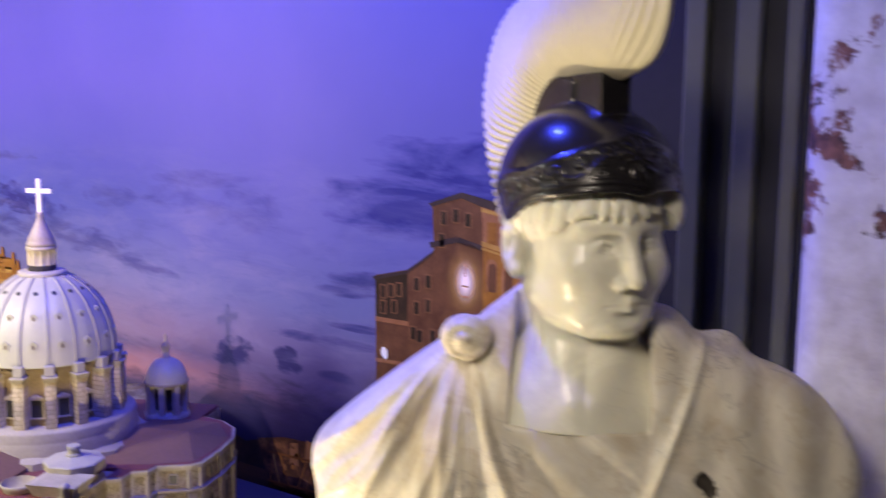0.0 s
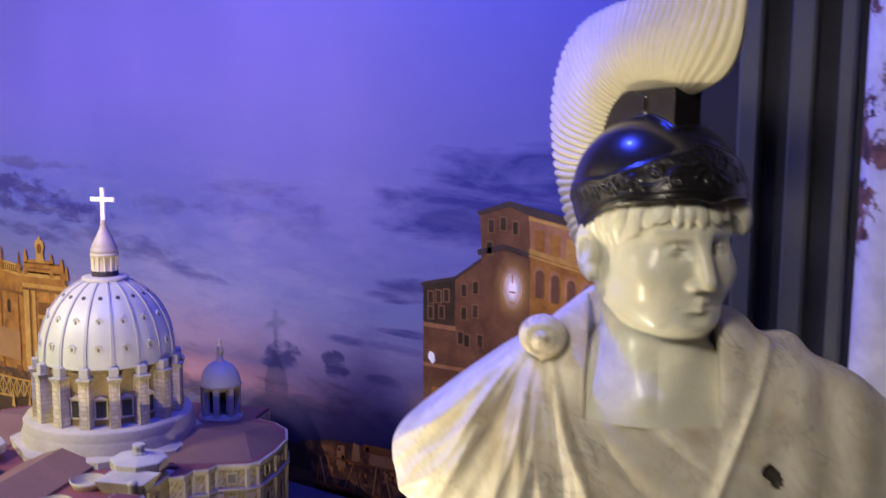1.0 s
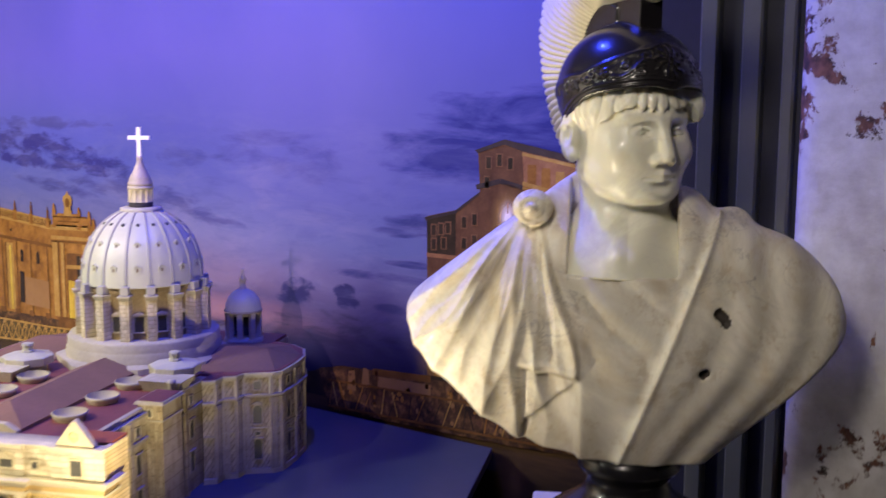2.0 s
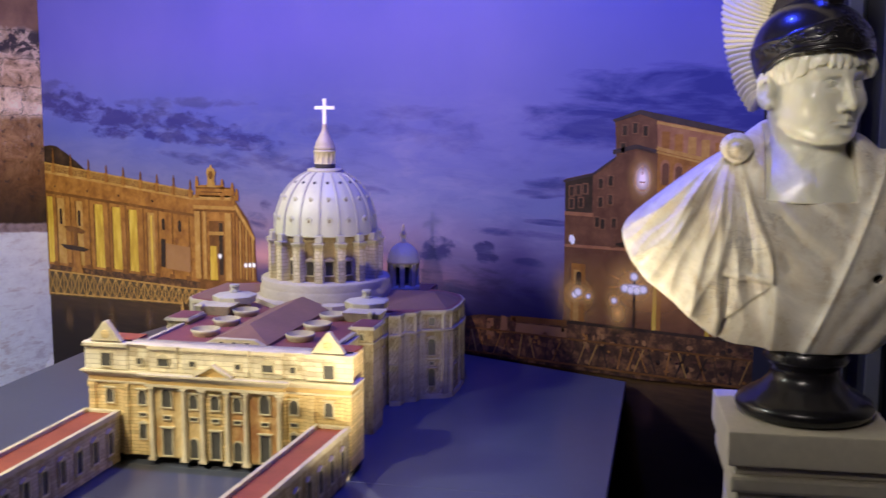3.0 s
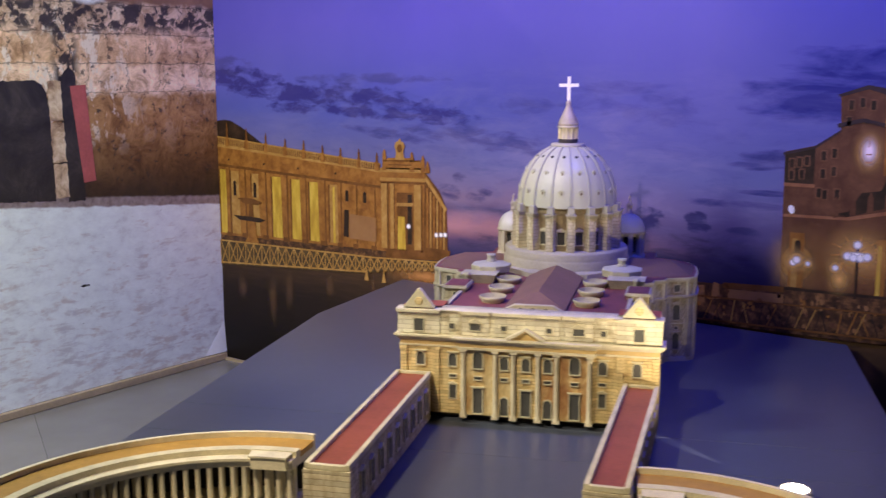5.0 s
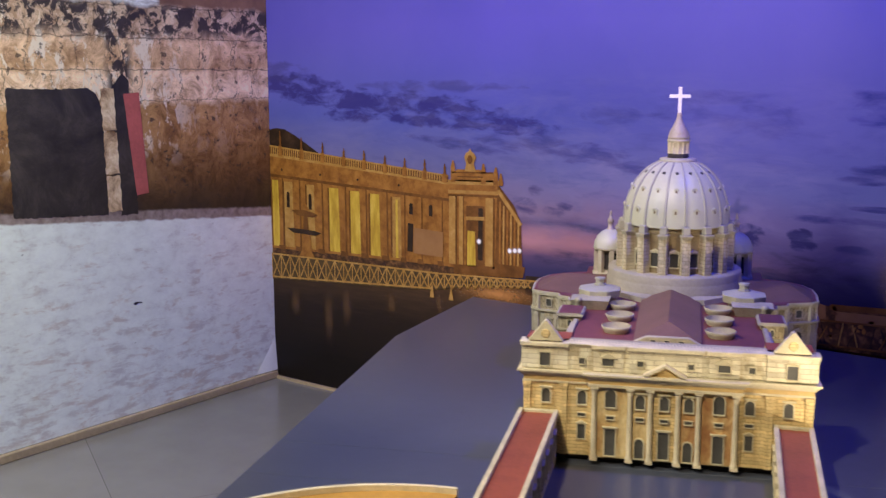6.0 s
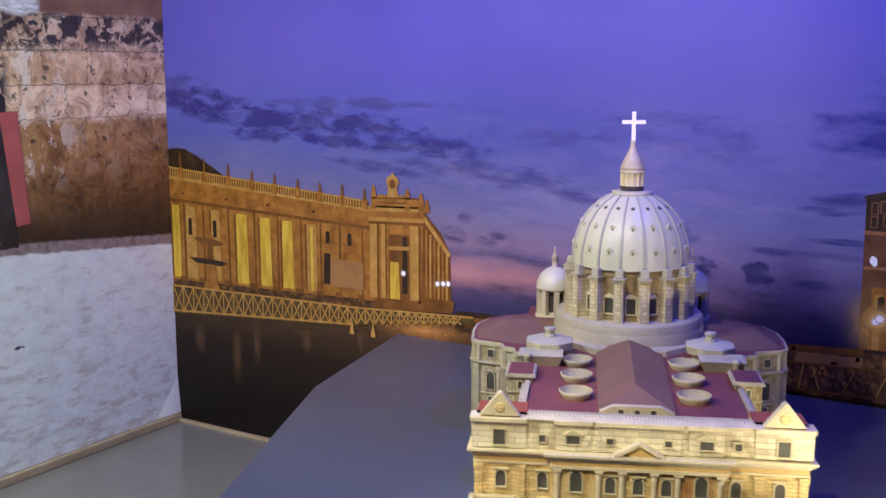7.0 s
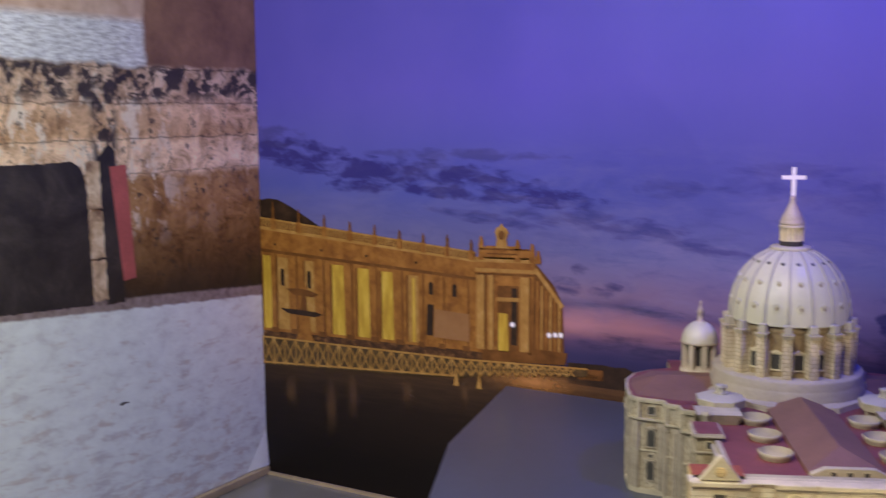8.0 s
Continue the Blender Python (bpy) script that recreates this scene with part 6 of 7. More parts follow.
# ---- marble bust on its pedestal ----
def surface(field, origin, h):
    """A quad mesh on the zero level of a sampled field (negative inside)."""
    inside = field < 0
    cells = tuple(n - 1 for n in field.shape)
    total, count = np.zeros(cells + (3,)), np.zeros(cells)
    corner = [(i, j, k) for i in (0, 1) for j in (0, 1) for k in (0, 1)]

    def at(a, o):
        return a[o[0]:o[0] + cells[0], o[1]:o[1] + cells[1], o[2]:o[2] + cells[2]]

    for o in corner:
        for d in range(3):
            if o[d]:
                continue
            p = tuple(v + (i == d) for i, v in enumerate(o))
            a, b = at(field, o), at(field, p)
            cut = at(inside, o) != at(inside, p)
            w = np.where(cut, a / np.where(cut, a - b, 1), 0)
            for i in range(3):
                total[..., i] += np.where(cut, o[i] + (w if i == d else 0), 0)
            count += cut
    live = count > 0
    index = np.full(cells, -1)
    index[live] = np.arange(live.sum())
    where = np.argwhere(live)
    verts = (where + total[live] / count[live][:, None]) * h + origin
    faces = []
    for d in range(3):
        u, w = [i for i in range(3) if i != d]
        lo = [slice(1, n - 1) for n in field.shape]
        hi = list(lo)
        lo[d], hi[d] = slice(0, field.shape[d] - 1), slice(1, field.shape[d])
        a, b = inside[tuple(lo)], inside[tuple(hi)]
        for flip in (False, True):
            pts = np.argwhere((a & ~b) if not flip else (~a & b))
            base = pts.copy()
            base[:, u] += 1
            base[:, w] += 1
            quad = []
            for du, dw in ((-1, -1), (0, -1), (0, 0), (-1, 0)):
                q = base.copy()
                q[:, u] += du
                q[:, w] += dw
                quad.append(index[q[:, 0], q[:, 1], q[:, 2]])
            quad = np.stack(quad, 1)
            if flip != (d == 1):
                quad = quad[:, ::-1]
            faces.append(quad)
    return verts, np.concatenate(faces)


def grid(lo, hi, h):
    ax = [np.arange(a, b, h) for a, b in zip(lo, hi)]
    return np.meshgrid(*ax, indexing="ij")


def ell(x, y, z, c, r):
    px, py, pz = x - c[0], y - c[1], z - c[2]
    k0 = np.sqrt((px / r[0]) ** 2 + (py / r[1]) ** 2 + (pz / r[2]) ** 2) + 1e-9
    k1 = np.sqrt((px / r[0] ** 2) ** 2 + (py / r[1] ** 2) ** 2 + (pz / r[2] ** 2) ** 2) + 1e-9
    return k0 * (k0 - 1) / k1


def cap(x, y, z, a, b, ra, rb):
    ax, ay, az = a
    bx, by, bz = b[0] - ax, b[1] - ay, b[2] - az
    k = np.clip(((x - ax) * bx + (y - ay) * by + (z - az) * bz) / (bx * bx + by * by + bz * bz), 0, 1)
    return np.sqrt((x - ax - k * bx) ** 2 + (y - ay - k * by) ** 2 + (z - az - k * bz) ** 2) - (ra + (rb - ra) * k)


def blend(a, b, k):
    h = np.clip(0.5 + 0.5 * (b - a) / k, 0, 1)
    return b + (a - b) * h - k * h * (1 - h)


def carve(a, b, k):
    return -blend(-a, b, k)


def ease(v, lo, hi):
    k = np.clip((v - lo) / (hi - lo), 0, 1)
    return k * k * (3 - 2 * k)


HEAD, FACE_TURN, PLUME_TURN, HEAD_SIZE = (-0.012, -0.004, 0.658), radians(30), radians(32), 1.08


def head_space(x, y, z):
    dx, dy = x - HEAD[0], y - HEAD[1]
    c, s = math.cos(FACE_TURN), math.sin(FACE_TURN)
    return (c * dx + s * dy) / HEAD_SIZE, (-s * dx + c * dy) / HEAD_SIZE, (z - HEAD[2]) / (HEAD_SIZE * 0.975)


def make_head():
    lo = (-0.18, -0.17, 0.44)
    h = 0.0022
    X, Y, Z = grid(lo, (0.16, 0.16, 0.78), h)
    x, y, z = head_space(X, Y, Z)
    ax = np.abs(x)
    f = ell(x, y, z, (0, 0.018, 0.045), (0.083, 0.100, 0.098))
    f = blend(f, ell(x, y, z, (0, -0.034, -0.016), (0.070, 0.064, 0.082)), 0.03)
    # square jaw, chin and cheekbones
    f = blend(f, cap(ax, y, z, (0.059, 0.006, -0.042), (0.028, -0.060, -0.074), 0.018, 0.016), 0.026)
    f = blend(f, ell(ax, y, z, (0.0, -0.0745, -0.077), (0.026, 0.020, 0.0165)), 0.018)
    f = blend(f, ell(ax, y, z, (0.042, -0.060, -0.016), (0.022, 0.019, 0.018)), 0.024)
    # brow, sockets and half-lowered lids
    f = blend(f, cap(ax, y, z, (0.006, -0.0900, 0.034), (0.047, -0.0695, 0.036), 0.0095, 0.008), 0.014)
    f = carve(f, ell(ax, y, z, (0.030, -0.1000, 0.015), (0.0175, 0.0205, 0.0105)), 0.010)
    f = blend(f, ell(ax, y, z, (0.030, -0.0745, 0.010), (0.0150, 0.0125, 0.0112)), 0.003)
    f = blend(f, cap(ax, y, z, (0.015, -0.0850, 0.0145), (0.030, -0.0862, 0.0185), 0.0022, 0.0026), 0.002)
    f = blend(f, cap(ax, y, z, (0.030, -0.0862, 0.0185), (0.045, -0.0745, 0.0130), 0.0026, 0.0020), 0.002)
    f = blend(f, cap(ax, y, z, (0.016, -0.0845, 0.0060), (0.031, -0.0835, 0.0018), 0.0017, 0.0020), 0.003)
    f = blend(f, cap(ax, y, z, (0.031, -0.0835, 0.0018), (0.044, -0.0745, 0.0075), 0.0020, 0.0016), 0.003)
    f = carve(f, cap(ax, y, z, (0.017, -0.0895, 0.0070), (0.042, -0.0800, 0.0085), 0.0016, 0.0012), 0.002)
    # nose
    f = blend(f, cap(x, y, z, (0, -0.089, 0.034), (0, -0.1100, -0.022), 0.0078, 0.0100), 0.011)
    f = blend(f, ell(ax, y, z, (0.0112, -0.0975, -0.0275), (0.0078, 0.0105, 0.0068)), 0.007)
    f = carve(f, ell(ax, y, z, (0.0062, -0.1010, -0.0348), (0.0034, 0.0048, 0.0022)), 0.003)
    # lips
    f = blend(f, cap(ax, y, z, (0.0, -0.0945, -0.0475), (0.023, -0.0820, -0.0520), 0.0054, 0.0026), 0.006)
    f = blend(f, cap(ax, y, z, (0.0, -0.0930, -0.0578), (0.019, -0.0825, -0.0560), 0.0060, 0.0030), 0.006)
    f = carve(f, cap(ax, y, z, (0.0, -0.1005, -0.0528), (0.025, -0.0852, -0.0545), 0.0011, 0.0008), 0.0025)
    f = carve(f, ell(ax, y, z, (0.0, -0.0975, -0.0675), (0.015, 0.0065, 0.0045)), 0.009)
    # ears
    ear = ell(ax, y, z, (0.083, 0.024, 0.004), (0.012, 0.021, 0.037))
    ear = carve(ear, ell(ax, y, z, (0.094, 0.020, 0.010), (0.008, 0.012, 0.022)), 0.004)
    ear = blend(ear, cap(ax, y, z, (0.089, 0.010, 0.024), (0.089, 0.036, 0.020), 0.004, 0.004), 0.004)
    ear = blend(ear, ell(ax, y, z, (0.086, 0.010, -0.024), (0.008, 0.010, 0.011)), 0.006)
    f = blend(f, ear, 0.006)
    # combed locks of hair under the helmet, longer before the ear
    ang = np.arctan2(x, -y)
    sweep = ang * 15 + 34 * z * np.sign(x + 0.012) + 0.9 * np.sin(ang * 5 + 0.7) + 0.5 * np.sin(ang * 11 + 60 * z)
    locks = np.abs(np.sin(sweep)) ** 0.7
    strand = np.abs(np.sin(sweep * 3 + 0.6))
    fringe = ell(x, y, z, (0, 0.012, 0.052), (0.0925, 0.1105, 0.062)) - 0.0036 * locks - 0.0009 * strand
    fringe = blend(fringe, ell(x, y, z, (0.060, -0.056, 0.050), (0.026, 0.032, 0.030)) - 0.002 * locks, 0.012)
    edge = 0.054 - 0.011 * locks * (0.6 + 0.4 * np.sin(ang * 3.7 + 2)) - 0.026 * ease(ax, 0.05, 0.075) - 0.050 * ease(y, -0.05, 0.0) + 0.055 * ease(y, 0.006, 0.018) - 0.09 * ease(y, 0.04, 0.07)
    fringe = np.maximum(np.maximum(fringe, edge - z), z - 0.060 - 0.026 * np.cos(ang) + 0.020 * ease(np.abs(ang), 1.0, 2.0))
    f = blend(f, fringe, 0.007)
    # neck and the top of the chest
    n = cap(X, Y, Z, (-0.018, 0.010, 0.47), (-0.014, 0.012, 0.63), 0.074, 0.064)
    tendon = cap(X, Y, Z, (-0.075, 0.0, 0.61), (-0.022, -0.072, 0.478), 0.014, 0.010)
    tendon = np.minimum(tendon, cap(X, Y, Z, (0.052, 0.006, 0.60), (0.004, -0.072, 0.478), 0.014, 0.010))
    n = blend(n, tendon, 0.03)
    n = blend(n, ell(X, Y, Z, (-0.016, 0.010, 0.40), (0.165, 0.118, 0.150)), 0.03)
    f = blend(f, n, 0.018)
    f = np.maximum(f, 0.443 - Z)
    f = np.maximum(f, np.where(Z < 0.56, np.abs(X + 0.015) - 0.0875 - 0.5 * np.maximum(0, Z - 0.53), f))
    return surface(f, np.array(lo), h)


def scrollwork():
    """Strokes of the helmet's relief along and up the brow band, in metres: spirals, stems, leaves and a flower in front."""
    strokes = []

    def spiral(cx, cz, r, turns, start, hand):
        strokes.append([(cx + r * (1 - 0.85 * k / 24) * math.cos(start + hand * turns * math.tau * k / 24), cz + r * (1 - 0.85 * k / 24) * math.sin(start + hand * turns * math.tau * k / 24)) for k in range(25)])

    def wave(x0, z0, x1, z1, rise, n=10):
        strokes.append([(x0 + (x1 - x0) * k / n, z0 + (z1 - z0) * k / n + rise * math.sin(math.tau * k / n)) for k in range(n + 1)])

    def mid(sx):
        a = abs(sx) / 0.105
        return 0.5 * (0.066 + 0.024 * math.cos(a) + 0.092 + 0.046 * max(0.0, 1 - a / 1.3) ** 0.9)

    for k in range(10):
        a = math.tau * k / 10 + 0.3
        strokes.append([(r * math.cos(a + turn), mid(0) + r * math.sin(a + turn)) for r, turn in ((0.004, 0.0), (0.015, 0.0), (0.023, 0.22))])
    for s in (-1, 1):
        spiral(s * 0.034, mid(0.034) + 0.013, 0.011, 1.4, 0.0 if s > 0 else math.pi, s)
        spiral(s * 0.042, mid(0.042) - 0.009, 0.010, 1.3, 2.0 if s > 0 else 1.14, -s)
        spiral(s * 0.064, mid(0.064) + 0.006, 0.009, 1.2, 0.5 if s > 0 else 2.6, s)
        wave(s * 0.022, mid(0.022) + 0.004, s * 0.080, mid(0.080) - 0.006, 0.006)
        wave(s * 0.024, mid(0.024) - 0.018, s * 0.090, mid(0.090) - 0.010, 0.003)
        for k in range(6):
            cx = s * (0.092 + 0.030 * k)
            cz = mid(cx)
            spiral(cx, cz, 0.0080, 1.2, 0.4 + k, s if k % 2 else -s)
            wave(cx - s * 0.012, cz - 0.008, cx + s * 0.018, cz + 0.006, 0.005)
            strokes.append([(cx + s * 0.012, cz + 0.010), (cx + s * 0.018, cz + 0.004), (cx + s * 0.020, cz - 0.004)])
    return strokes


def make_helmet():
    lo, h = (-0.18, -0.175, 0.66), 0.0018
    X, Y, Z = grid(lo, (0.16, 0.17, 0.90), h)
    x, y, z = head_space(X, Y, Z)
    f = ell(x, y, z, (0, 0.004, 0.074), (0.099, 0.119, 0.100))
    ang = np.arctan2(x, -y)
    # band across the brow, rising to a point in front, with raised rims
    top = 0.095 + 0.046 * np.clip(1 - np.abs(ang) / 1.30, 0, 1) ** 0.9 - 0.012 * ease(np.abs(ang), 1.3, 2.2)
    low = 0.052 + 0.026 * np.cos(ang) - 0.020 * ease(np.abs(ang), 1.0, 2.0) - 0.006 * np.exp(-(ang / 0.16) ** 2)
    near = np.abs(f) < 0.008
    band = ease(top - z, 0.0, 0.003)
    f = f - 0.0016 * band - 0.0022 * np.exp(-((z - top) / 0.0024) ** 2) - 0.0018 * np.exp(-((z - low - 0.004) / 0.0020) ** 2) - 0.0016 * np.exp(-((z - low - 0.0115) / 0.0016) ** 2)
    px, pz = ang[near] * 0.105, z[near]
    dist = np.full(px.shape, 1.0)
    for stroke in scrollwork():
        for (ax0, az0), (ax1, az1) in zip(stroke, stroke[1:]):
            dx, dz = ax1 - ax0, az1 - az0
            pick = np.abs(px - (ax0 + ax1) / 2) < 0.016
            qx, qz = px[pick], pz[pick]
            k = np.clip(((qx - ax0) * dx + (qz - az0) * dz) / (dx * dx + dz * dz + 1e-12), 0, 1)
            dist[pick] = np.minimum(dist[pick], np.hypot(qx - ax0 - k * dx, qz - az0 - k * dz))
    inner = ease(top[near] - pz, 0.004, 0.007) * ease(pz - low[near], 0.014, 0.017)
    f[near] -= inner * (0.0022 * np.exp(-(dist / 0.0017) ** 2) - 0.0006)
    f = np.maximum(f, low - z)
    crest = np.maximum(np.maximum(np.abs(x) - 0.019, np.abs(y - 0.004) - 0.060), np.abs(z - 0.160) - 0.046)
    wedge = np.maximum(np.maximum(np.abs(x) - 0.023, np.hypot(y - 0.038, z - 0.098) - 0.104), 0.004 - y)
    f = blend(blend(f, crest, 0.004), wedge, 0.003)
    return surface(f, np.array(lo), h)


def make_torso():
    lo, h = (-0.405, -0.19, 0.125), 0.0036
    x, y, z = grid(lo, (0.375, 0.165, 0.625), h)
    f = ell(x, y, z, (-0.005, 0.005, 0.33), (0.235, 0.118, 0.25))
    f = blend(f, ell(x, y, z, (-0.18, 0.028, 0.35), (0.196, 0.110, 0.195)), 0.03)
    f = blend(f, ell(x, y, z, (0.170, 0.028, 0.335), (0.176, 0.108, 0.186)), 0.03)
    f = blend(f, ell(x, y, z, (-0.010, 0.04, 0.50), (0.150, 0.075, 0.075)), 0.05)
    # rolled collars over both shoulders
    f = blend(f, cap(x, y, z, (-0.155, -0.03, 0.545), (-0.085, 0.05, 0.575), 0.026, 0.030), 0.03)
    f = blend(f, cap(x, y, z, (0.085, -0.06, 0.47), (0.085, 0.05, 0.545), 0.020, 0.030), 0.03)
    f = blend(f, cap(x, y, z, (0.155, -0.05, 0.46), (0.165, 0.05, 0.52), 0.018, 0.026), 0.03)
    # cloak gathered at the brooch, its folds fanning out below
    bx, bz = -0.158, 0.556
    r = np.sqrt((x - bx) ** 2 + (z - bz) ** 2)
    th = np.arctan2(-(z - bz), -(x - bx))
    hem = ease(-0.075 - 0.05 * ease(z, 0.30, 0.50) - x, 0.0, 0.012)
    fan = 1 - np.abs(np.sin(th * 6.4 + 0.5 + 0.30 * np.sin(r * 22)))
    fan2 = 1 - np.abs(np.sin(th * 11.3 + 1.1 + 0.4 * np.sin(r * 17)))
    front = ease(-y, -0.04, 0.04)
    deep = ease(r, 0.02, 0.16)
    fan3 = 1 - np.abs(np.sin(th * 21 + 0.4 + 0.5 * np.sin(r * 31)))
    f = f - hem * front * (0.002 + deep * (0.017 * fan ** 1.3 + 0.010 * fan2 ** 1.2 + 0.006 * fan3 - 0.006))
    # lower corner of the cloak hangs over and turns back in a triangular flap
    under = ease(0.297 - 0.12 * (x + 0.165) - z, 0.0, 0.007) * ease(x, -0.180, -0.168)
    beyond = ease((x + 0.165) * 0.687 - (z - 0.205) * 0.727, 0.0, 0.006)
    f = f + hem * front * under * (0.011 + 0.009 * beyond)
    f = f - hem * front * 0.005 * np.exp(-((z - 0.303 + 0.12 * (x + 0.165)) / 0.006) ** 2) * ease(x, -0.180, -0.165)
    # lapel running down from the other shoulder, with soft folds
    d = (x - 0.095) * 0.936 + (z - 0.455) * -0.352
    f = f - front * (0.009 * ease(d, 0.0, 0.008) + 0.006 * np.exp(-((d - 0.004) / 0.008) ** 2))
    soft = np.sin(d * 95 + 2.5 * np.sin(z * 14)) * ease(d, 0.01, 0.08)
    f = f - front * 0.0032 * soft
    mid = np.sin((x * 0.85 + z * 0.5) * 75 + 3 * np.sin(z * 17)) * (1 - hem) * (1 - ease(d, -0.02, 0.01))
    f = f - front * 0.0035 * mid
    # square neck opening
    neck = np.maximum(np.maximum(np.abs(x + 0.015) - 0.0850, 0.448 - z), y - 0.03)
    f = carve(f, neck, 0.004)
    # truncated lower edge
    for px, pz, nx, nz in ((-0.280, 0.468, -0.607, 0.794), (-0.386, 0.358, -0.794, -0.608), (-0.261, 0.215, -0.613, -0.790), (0.343, 0.345, 0.715, -0.70), (0.212, 0.214, 0.69, -0.724)):
        g = (x - px) * nx + (z - pz) * nz
        if px < 0:
            g = g + 0.005 * np.sin(th * 10.4 + 1.0)
        f = -blend(-f, -g, 0.016)
    f = np.maximum(f, 0.142 - z)
    # brooch: a flat button with a coiled ridge
    f = blend(f, ell(x, y, z, (bx, -0.060, bz - 0.006), (0.032, 0.021, 0.029)), 0.004)
    rr, aa = np.hypot(x - bx, z - bz + 0.006), np.arctan2(z - bz + 0.006, x - bx)
    coil = np.sin((rr / 0.0125 - aa / math.tau) * math.tau) * ease(0.028 - rr, 0, 0.004) * ease(-y, 0.05, 0.06)
    f = f - 0.0019 * coil
    f = blend(f, ell(x, y, z, (bx, -0.080, bz - 0.005), (0.010, 0.007, 0.009)), 0.003)
    for cx, cz, cr in CHIPS:
        f = carve(f, ell(x, y, z, (cx, -0.118, cz), (cr, 0.03, cr)), 0.004)
    return surface(f, np.array(lo), h)


CHIPS = ((0.133, 0.394, 0.011), (0.143, 0.380, 0.009), (0.139, 0.388, 0.010), (0.111, 0.299, 0.008), (0.117, 0.302, 0.007))


def make_plume():
    """A fan of ribs that spring from the crest: foot s, z; tip s, z; bow; half width."""
    keys = np.array([
        (0.066, 0.866, 0.164, 0.987, 0.036, 0.004), (0.056, 0.866, 0.128, 0.993, 0.030, 0.030), (0.040, 0.866, 0.085, 0.997, 0.022, 0.040),
        (0.015, 0.866, 0.015, 0.998, 0.010, 0.044), (-0.020, 0.865, -0.090, 0.995, 0.0, 0.045), (-0.050, 0.860, -0.172, 0.982, 0.0, 0.044),
        (-0.074, 0.846, -0.232, 0.952, 0.0, 0.043), (-0.090, 0.826, -0.268, 0.906, 0.0, 0.042), (-0.102, 0.798, -0.284, 0.840, 0.0, 0.041),
        (-0.112, 0.765, -0.272, 0.770, 0.0, 0.039), (-0.118, 0.725, -0.244, 0.700, 0.0, 0.036), (-0.124, 0.690, -0.215, 0.650, 0.0, 0.031), (-0.130, 0.655, -0.178, 0.615, 0.0, 0.018)])
    ribs, per, around = 52, 9, 36
    seg = np.concatenate([[0], np.cumsum(np.hypot(np.diff(keys[:, 2]), np.diff(keys[:, 3])))])
    u = np.linspace(0, seg[-1], ribs * per + 1)

    def smooth(col):
        v = np.interp(u, seg, keys[:, col])
        for _ in range(3):
            v = np.convolve(np.pad(v, 12, mode="reflect", reflect_type="odd"), np.ones(25) / 25, "valid")
        return v

    fs, fz, ts, tz, bow, wide = (smooth(i) for i in range(6))
    rnd = np.random.default_rng(4)
    lift = 1 + 0.004 * rnd.standard_normal(ribs + 2)
    c, sn = math.cos(PLUME_TURN), math.sin(PLUME_TURN)
    verts, faces, n = [], [], len(u)
    for i in range(n):
        rib = abs(math.sin(math.pi * i / per)) ** 0.55
        groove = 0.0064 * (1 - rib)
        dx, dz = ts[i] - fs[i], tz[i] - fz[i]
        ln = math.hypot(dx, dz)
        for k in range(around):
            t = math.tau * k / around
            up = (1 - math.cos(t)) / 2
            reach = up * (lift[i // per] - groove * 0.9 / ln)
            side = math.copysign(abs(math.sin(t)) ** 0.55, math.sin(t)) * max(0.0015, wide[i] * (0.62 + 0.38 * math.sin(math.pi * min(1.0, up * 1.15) ** 0.8)) - groove)
            b = bow[i] * math.sin(math.pi * up)
            a, z = fs[i] + dx * reach + b * dz / ln, fz[i] + dz * reach - b * dx / ln
            verts.append((HEAD[0] + c * side + sn * a, HEAD[1] + sn * side - c * a, z))
    for i in range(n - 1):
        for k in range(around):
            j = (k + 1) % around
            faces.append((i * around + k, (i + 1) * around + k, (i + 1) * around + j, i * around + j))
    return verts, faces, [tuple(range(around)), tuple((n - 1) * around + k for k in range(around))[::-1]]


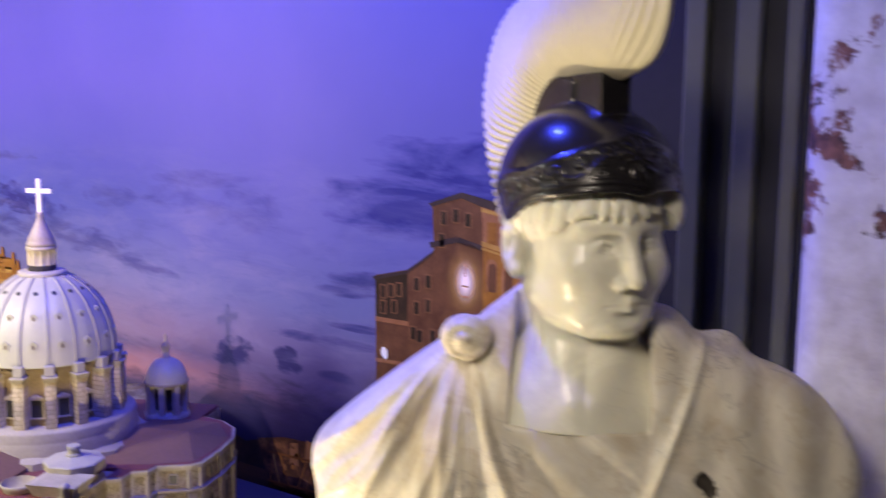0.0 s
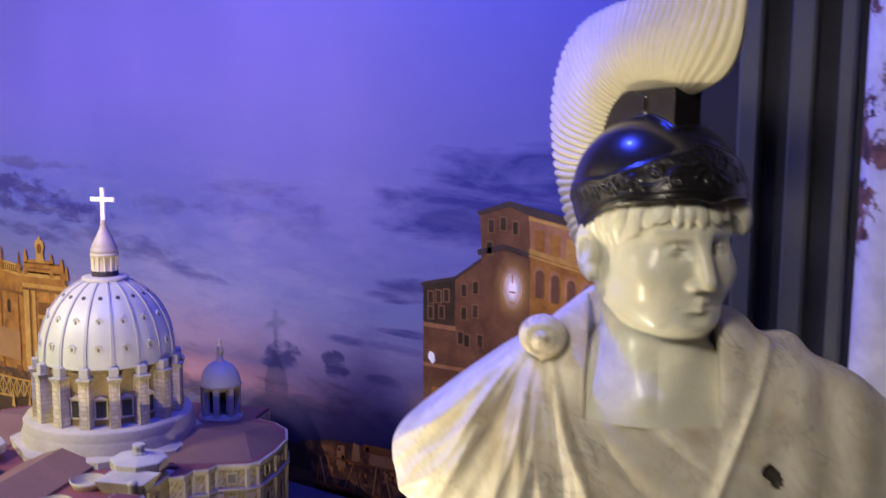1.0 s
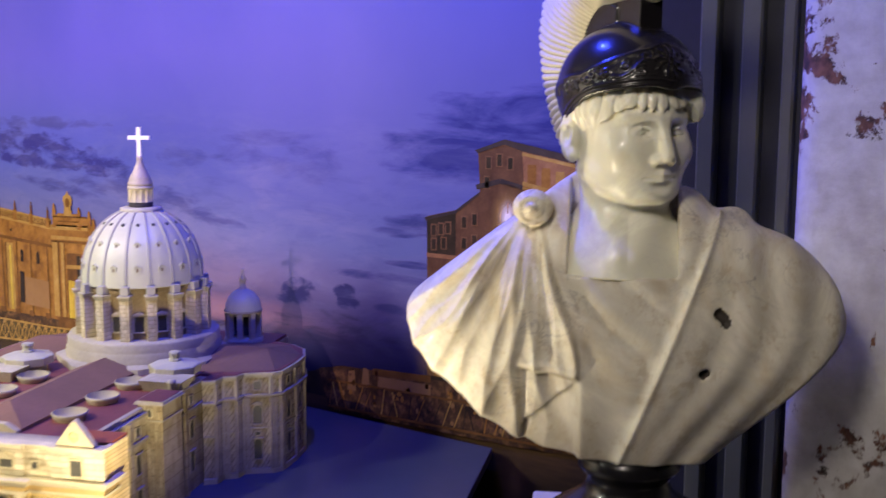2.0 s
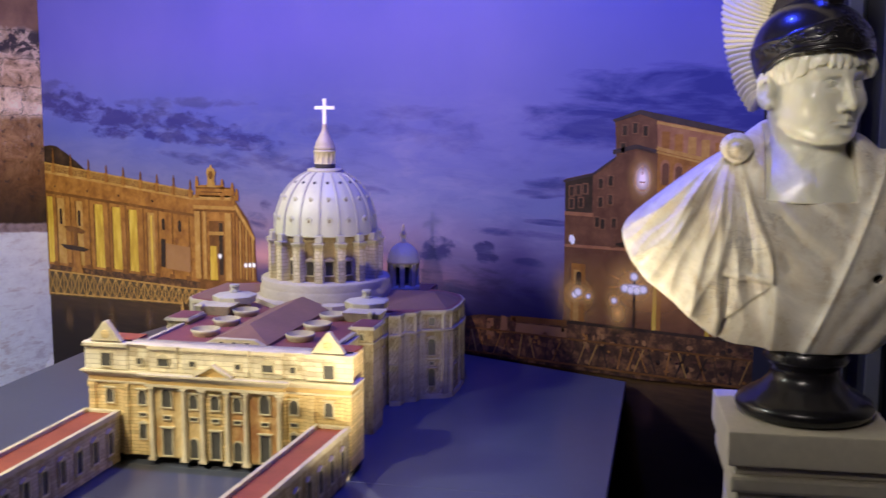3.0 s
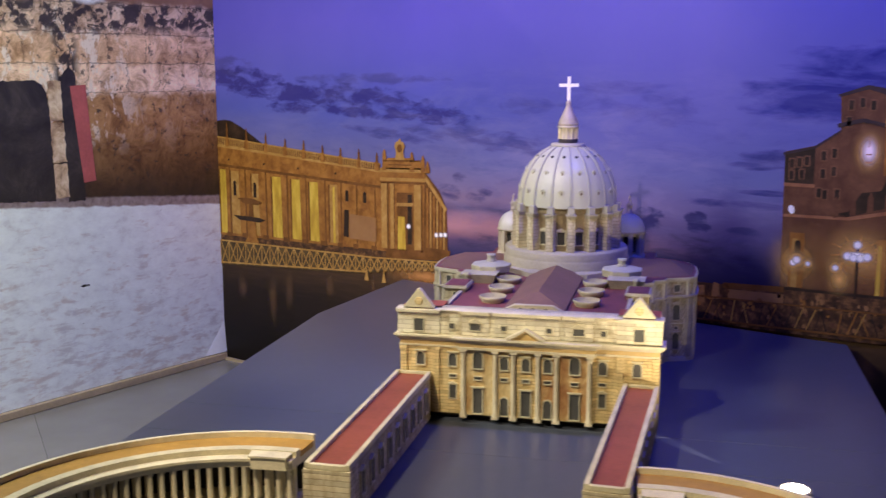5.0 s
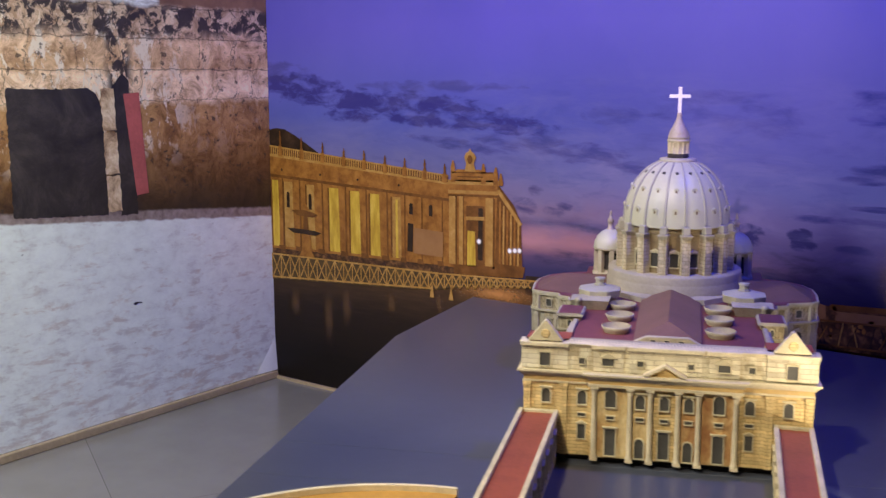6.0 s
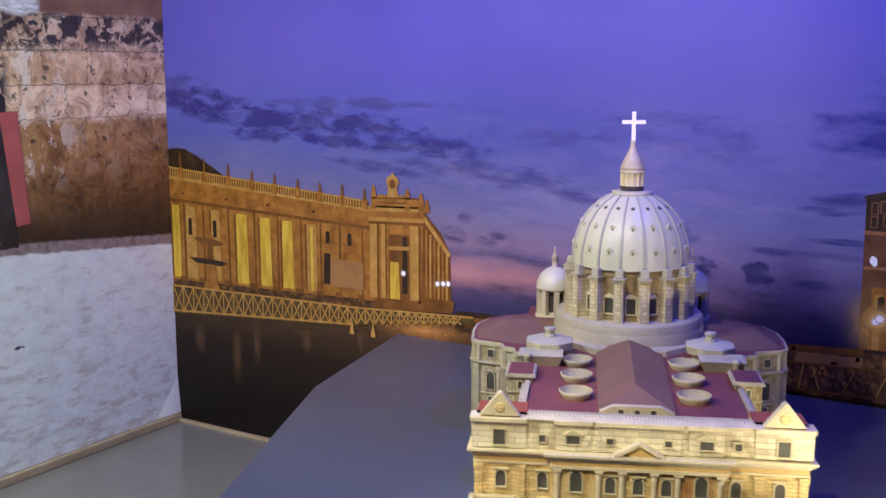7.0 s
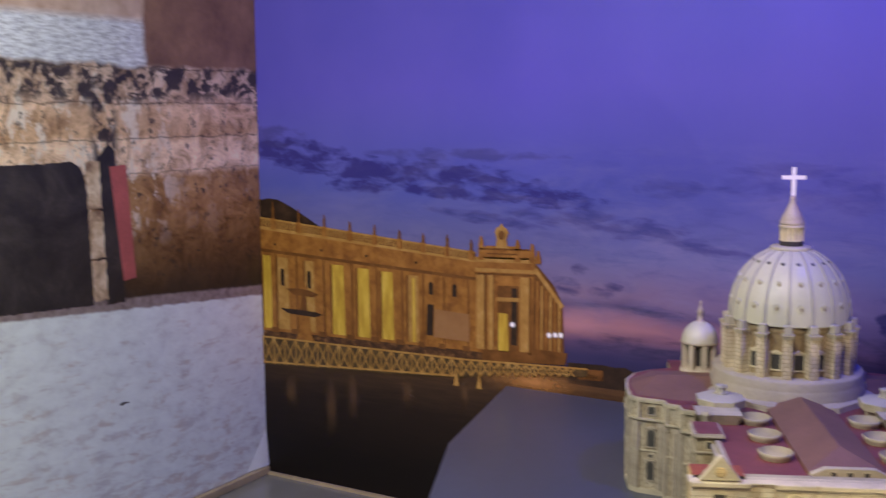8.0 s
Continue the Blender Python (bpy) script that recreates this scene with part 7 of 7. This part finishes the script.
def make_bust():
    verts, faces, mats = [], [], []

    def add(v, f, m):
        base = len(verts)
        verts.extend(map(tuple, v))
        faces.extend(tuple(int(i) + base for i in q) for q in f)
        mats.extend(m if isinstance(m, list) else [m] * len(f))

    v, f = make_torso()
    mid = v[f].mean(1)
    dark = np.zeros(len(f), int)
    for cx, cz, cr in CHIPS:
        dark |= ((np.hypot(mid[:, 0] - cx, mid[:, 2] - cz) < cr * 0.85) & (mid[:, 1] < 0)).astype(int)
    add(v, f, [1 if d == 0 else 4 for d in dark])
    v, f = make_head()
    add(v, f, 0)
    v, f = make_helmet()
    add(v, f, 2)
    v, f, ends = make_plume()
    add(v, f + ends, 3)
    bm = bm_new()
    lathe(bm, [(0.0, 0.0), (0.120, 0.0), (0.135, 0.008), (0.139, 0.020), (0.134, 0.032), (0.122, 0.040), (0.116, 0.044), (0.092, 0.058), (0.074, 0.076), (0.068, 0.092), (0.072, 0.104), (0.082, 0.112), (0.086, 0.120), (0.080, 0.128), (0.082, 0.143), (0.0, 0.143)], 56, 0.006, 0.0)
    bm.verts.index_update()
    add([tuple(p.co) for p in bm.verts], [[p.index for p in q.verts] for q in bm.faces], 2)
    bm.free()
    me = bpy.data.meshes.new("bust_statue")
    me.from_pydata(verts, [], faces)
    for mt in (MARBLE, MARBLE_DRAPE, BLACK_STONE, PLUME_WHITE, CHIP):
        me.materials.append(mt)
    me.polygons.foreach_set("material_index", mats)
    me.polygons.foreach_set("use_smooth", [True] * len(me.polygons))
    me.update()
    ob = new("bust_statue", me)
    ob.matrix_world = pose(3.935, -0.875, 0.808, 0, 0, 27)
    return tagged(ob, "polished marble bust with a black crested helmet and draped cloak", "statue")


make_bust()

pedestal = thing("pedestal", pose(3.935, -0.875, 0.0, 0, 0, 27), "square cream stone pedestal with stepped mouldings under the bust", "pedestal")
PED = plain("cream_stone", (0.66, 0.60, 0.47), 0.6, 0.14, 24)
for name, half, z0, z1 in (("cap", 0.162, 0.738, 0.808), ("moulding", 0.146, 0.716, 0.738), ("moulding", 0.154, 0.680, 0.716), ("moulding", 0.142, 0.662, 0.680), ("shaft", 0.134, 0.14, 0.662), ("moulding", 0.150, 0.10, 0.14), ("foot", 0.166, 0.0, 0.10)):
    bm = bm_new()
    box(bm, -half, half, -half, half, z0, z1)
    soften(bm, 0.004 if name != "moulding" else 0.008, 2)
    part(name, bm, PED, pedestal)
for k in range(4):
    bm = bm_new()
    box(bm, -0.10, 0.10, -0.137, -0.133, 0.20, 0.60)
    soften(bm, 0.0015)
    ob = part("panel", bm, PED, pedestal)
    ob.matrix_local = pose(0, 0, 0, 0, 0, 90 * k)
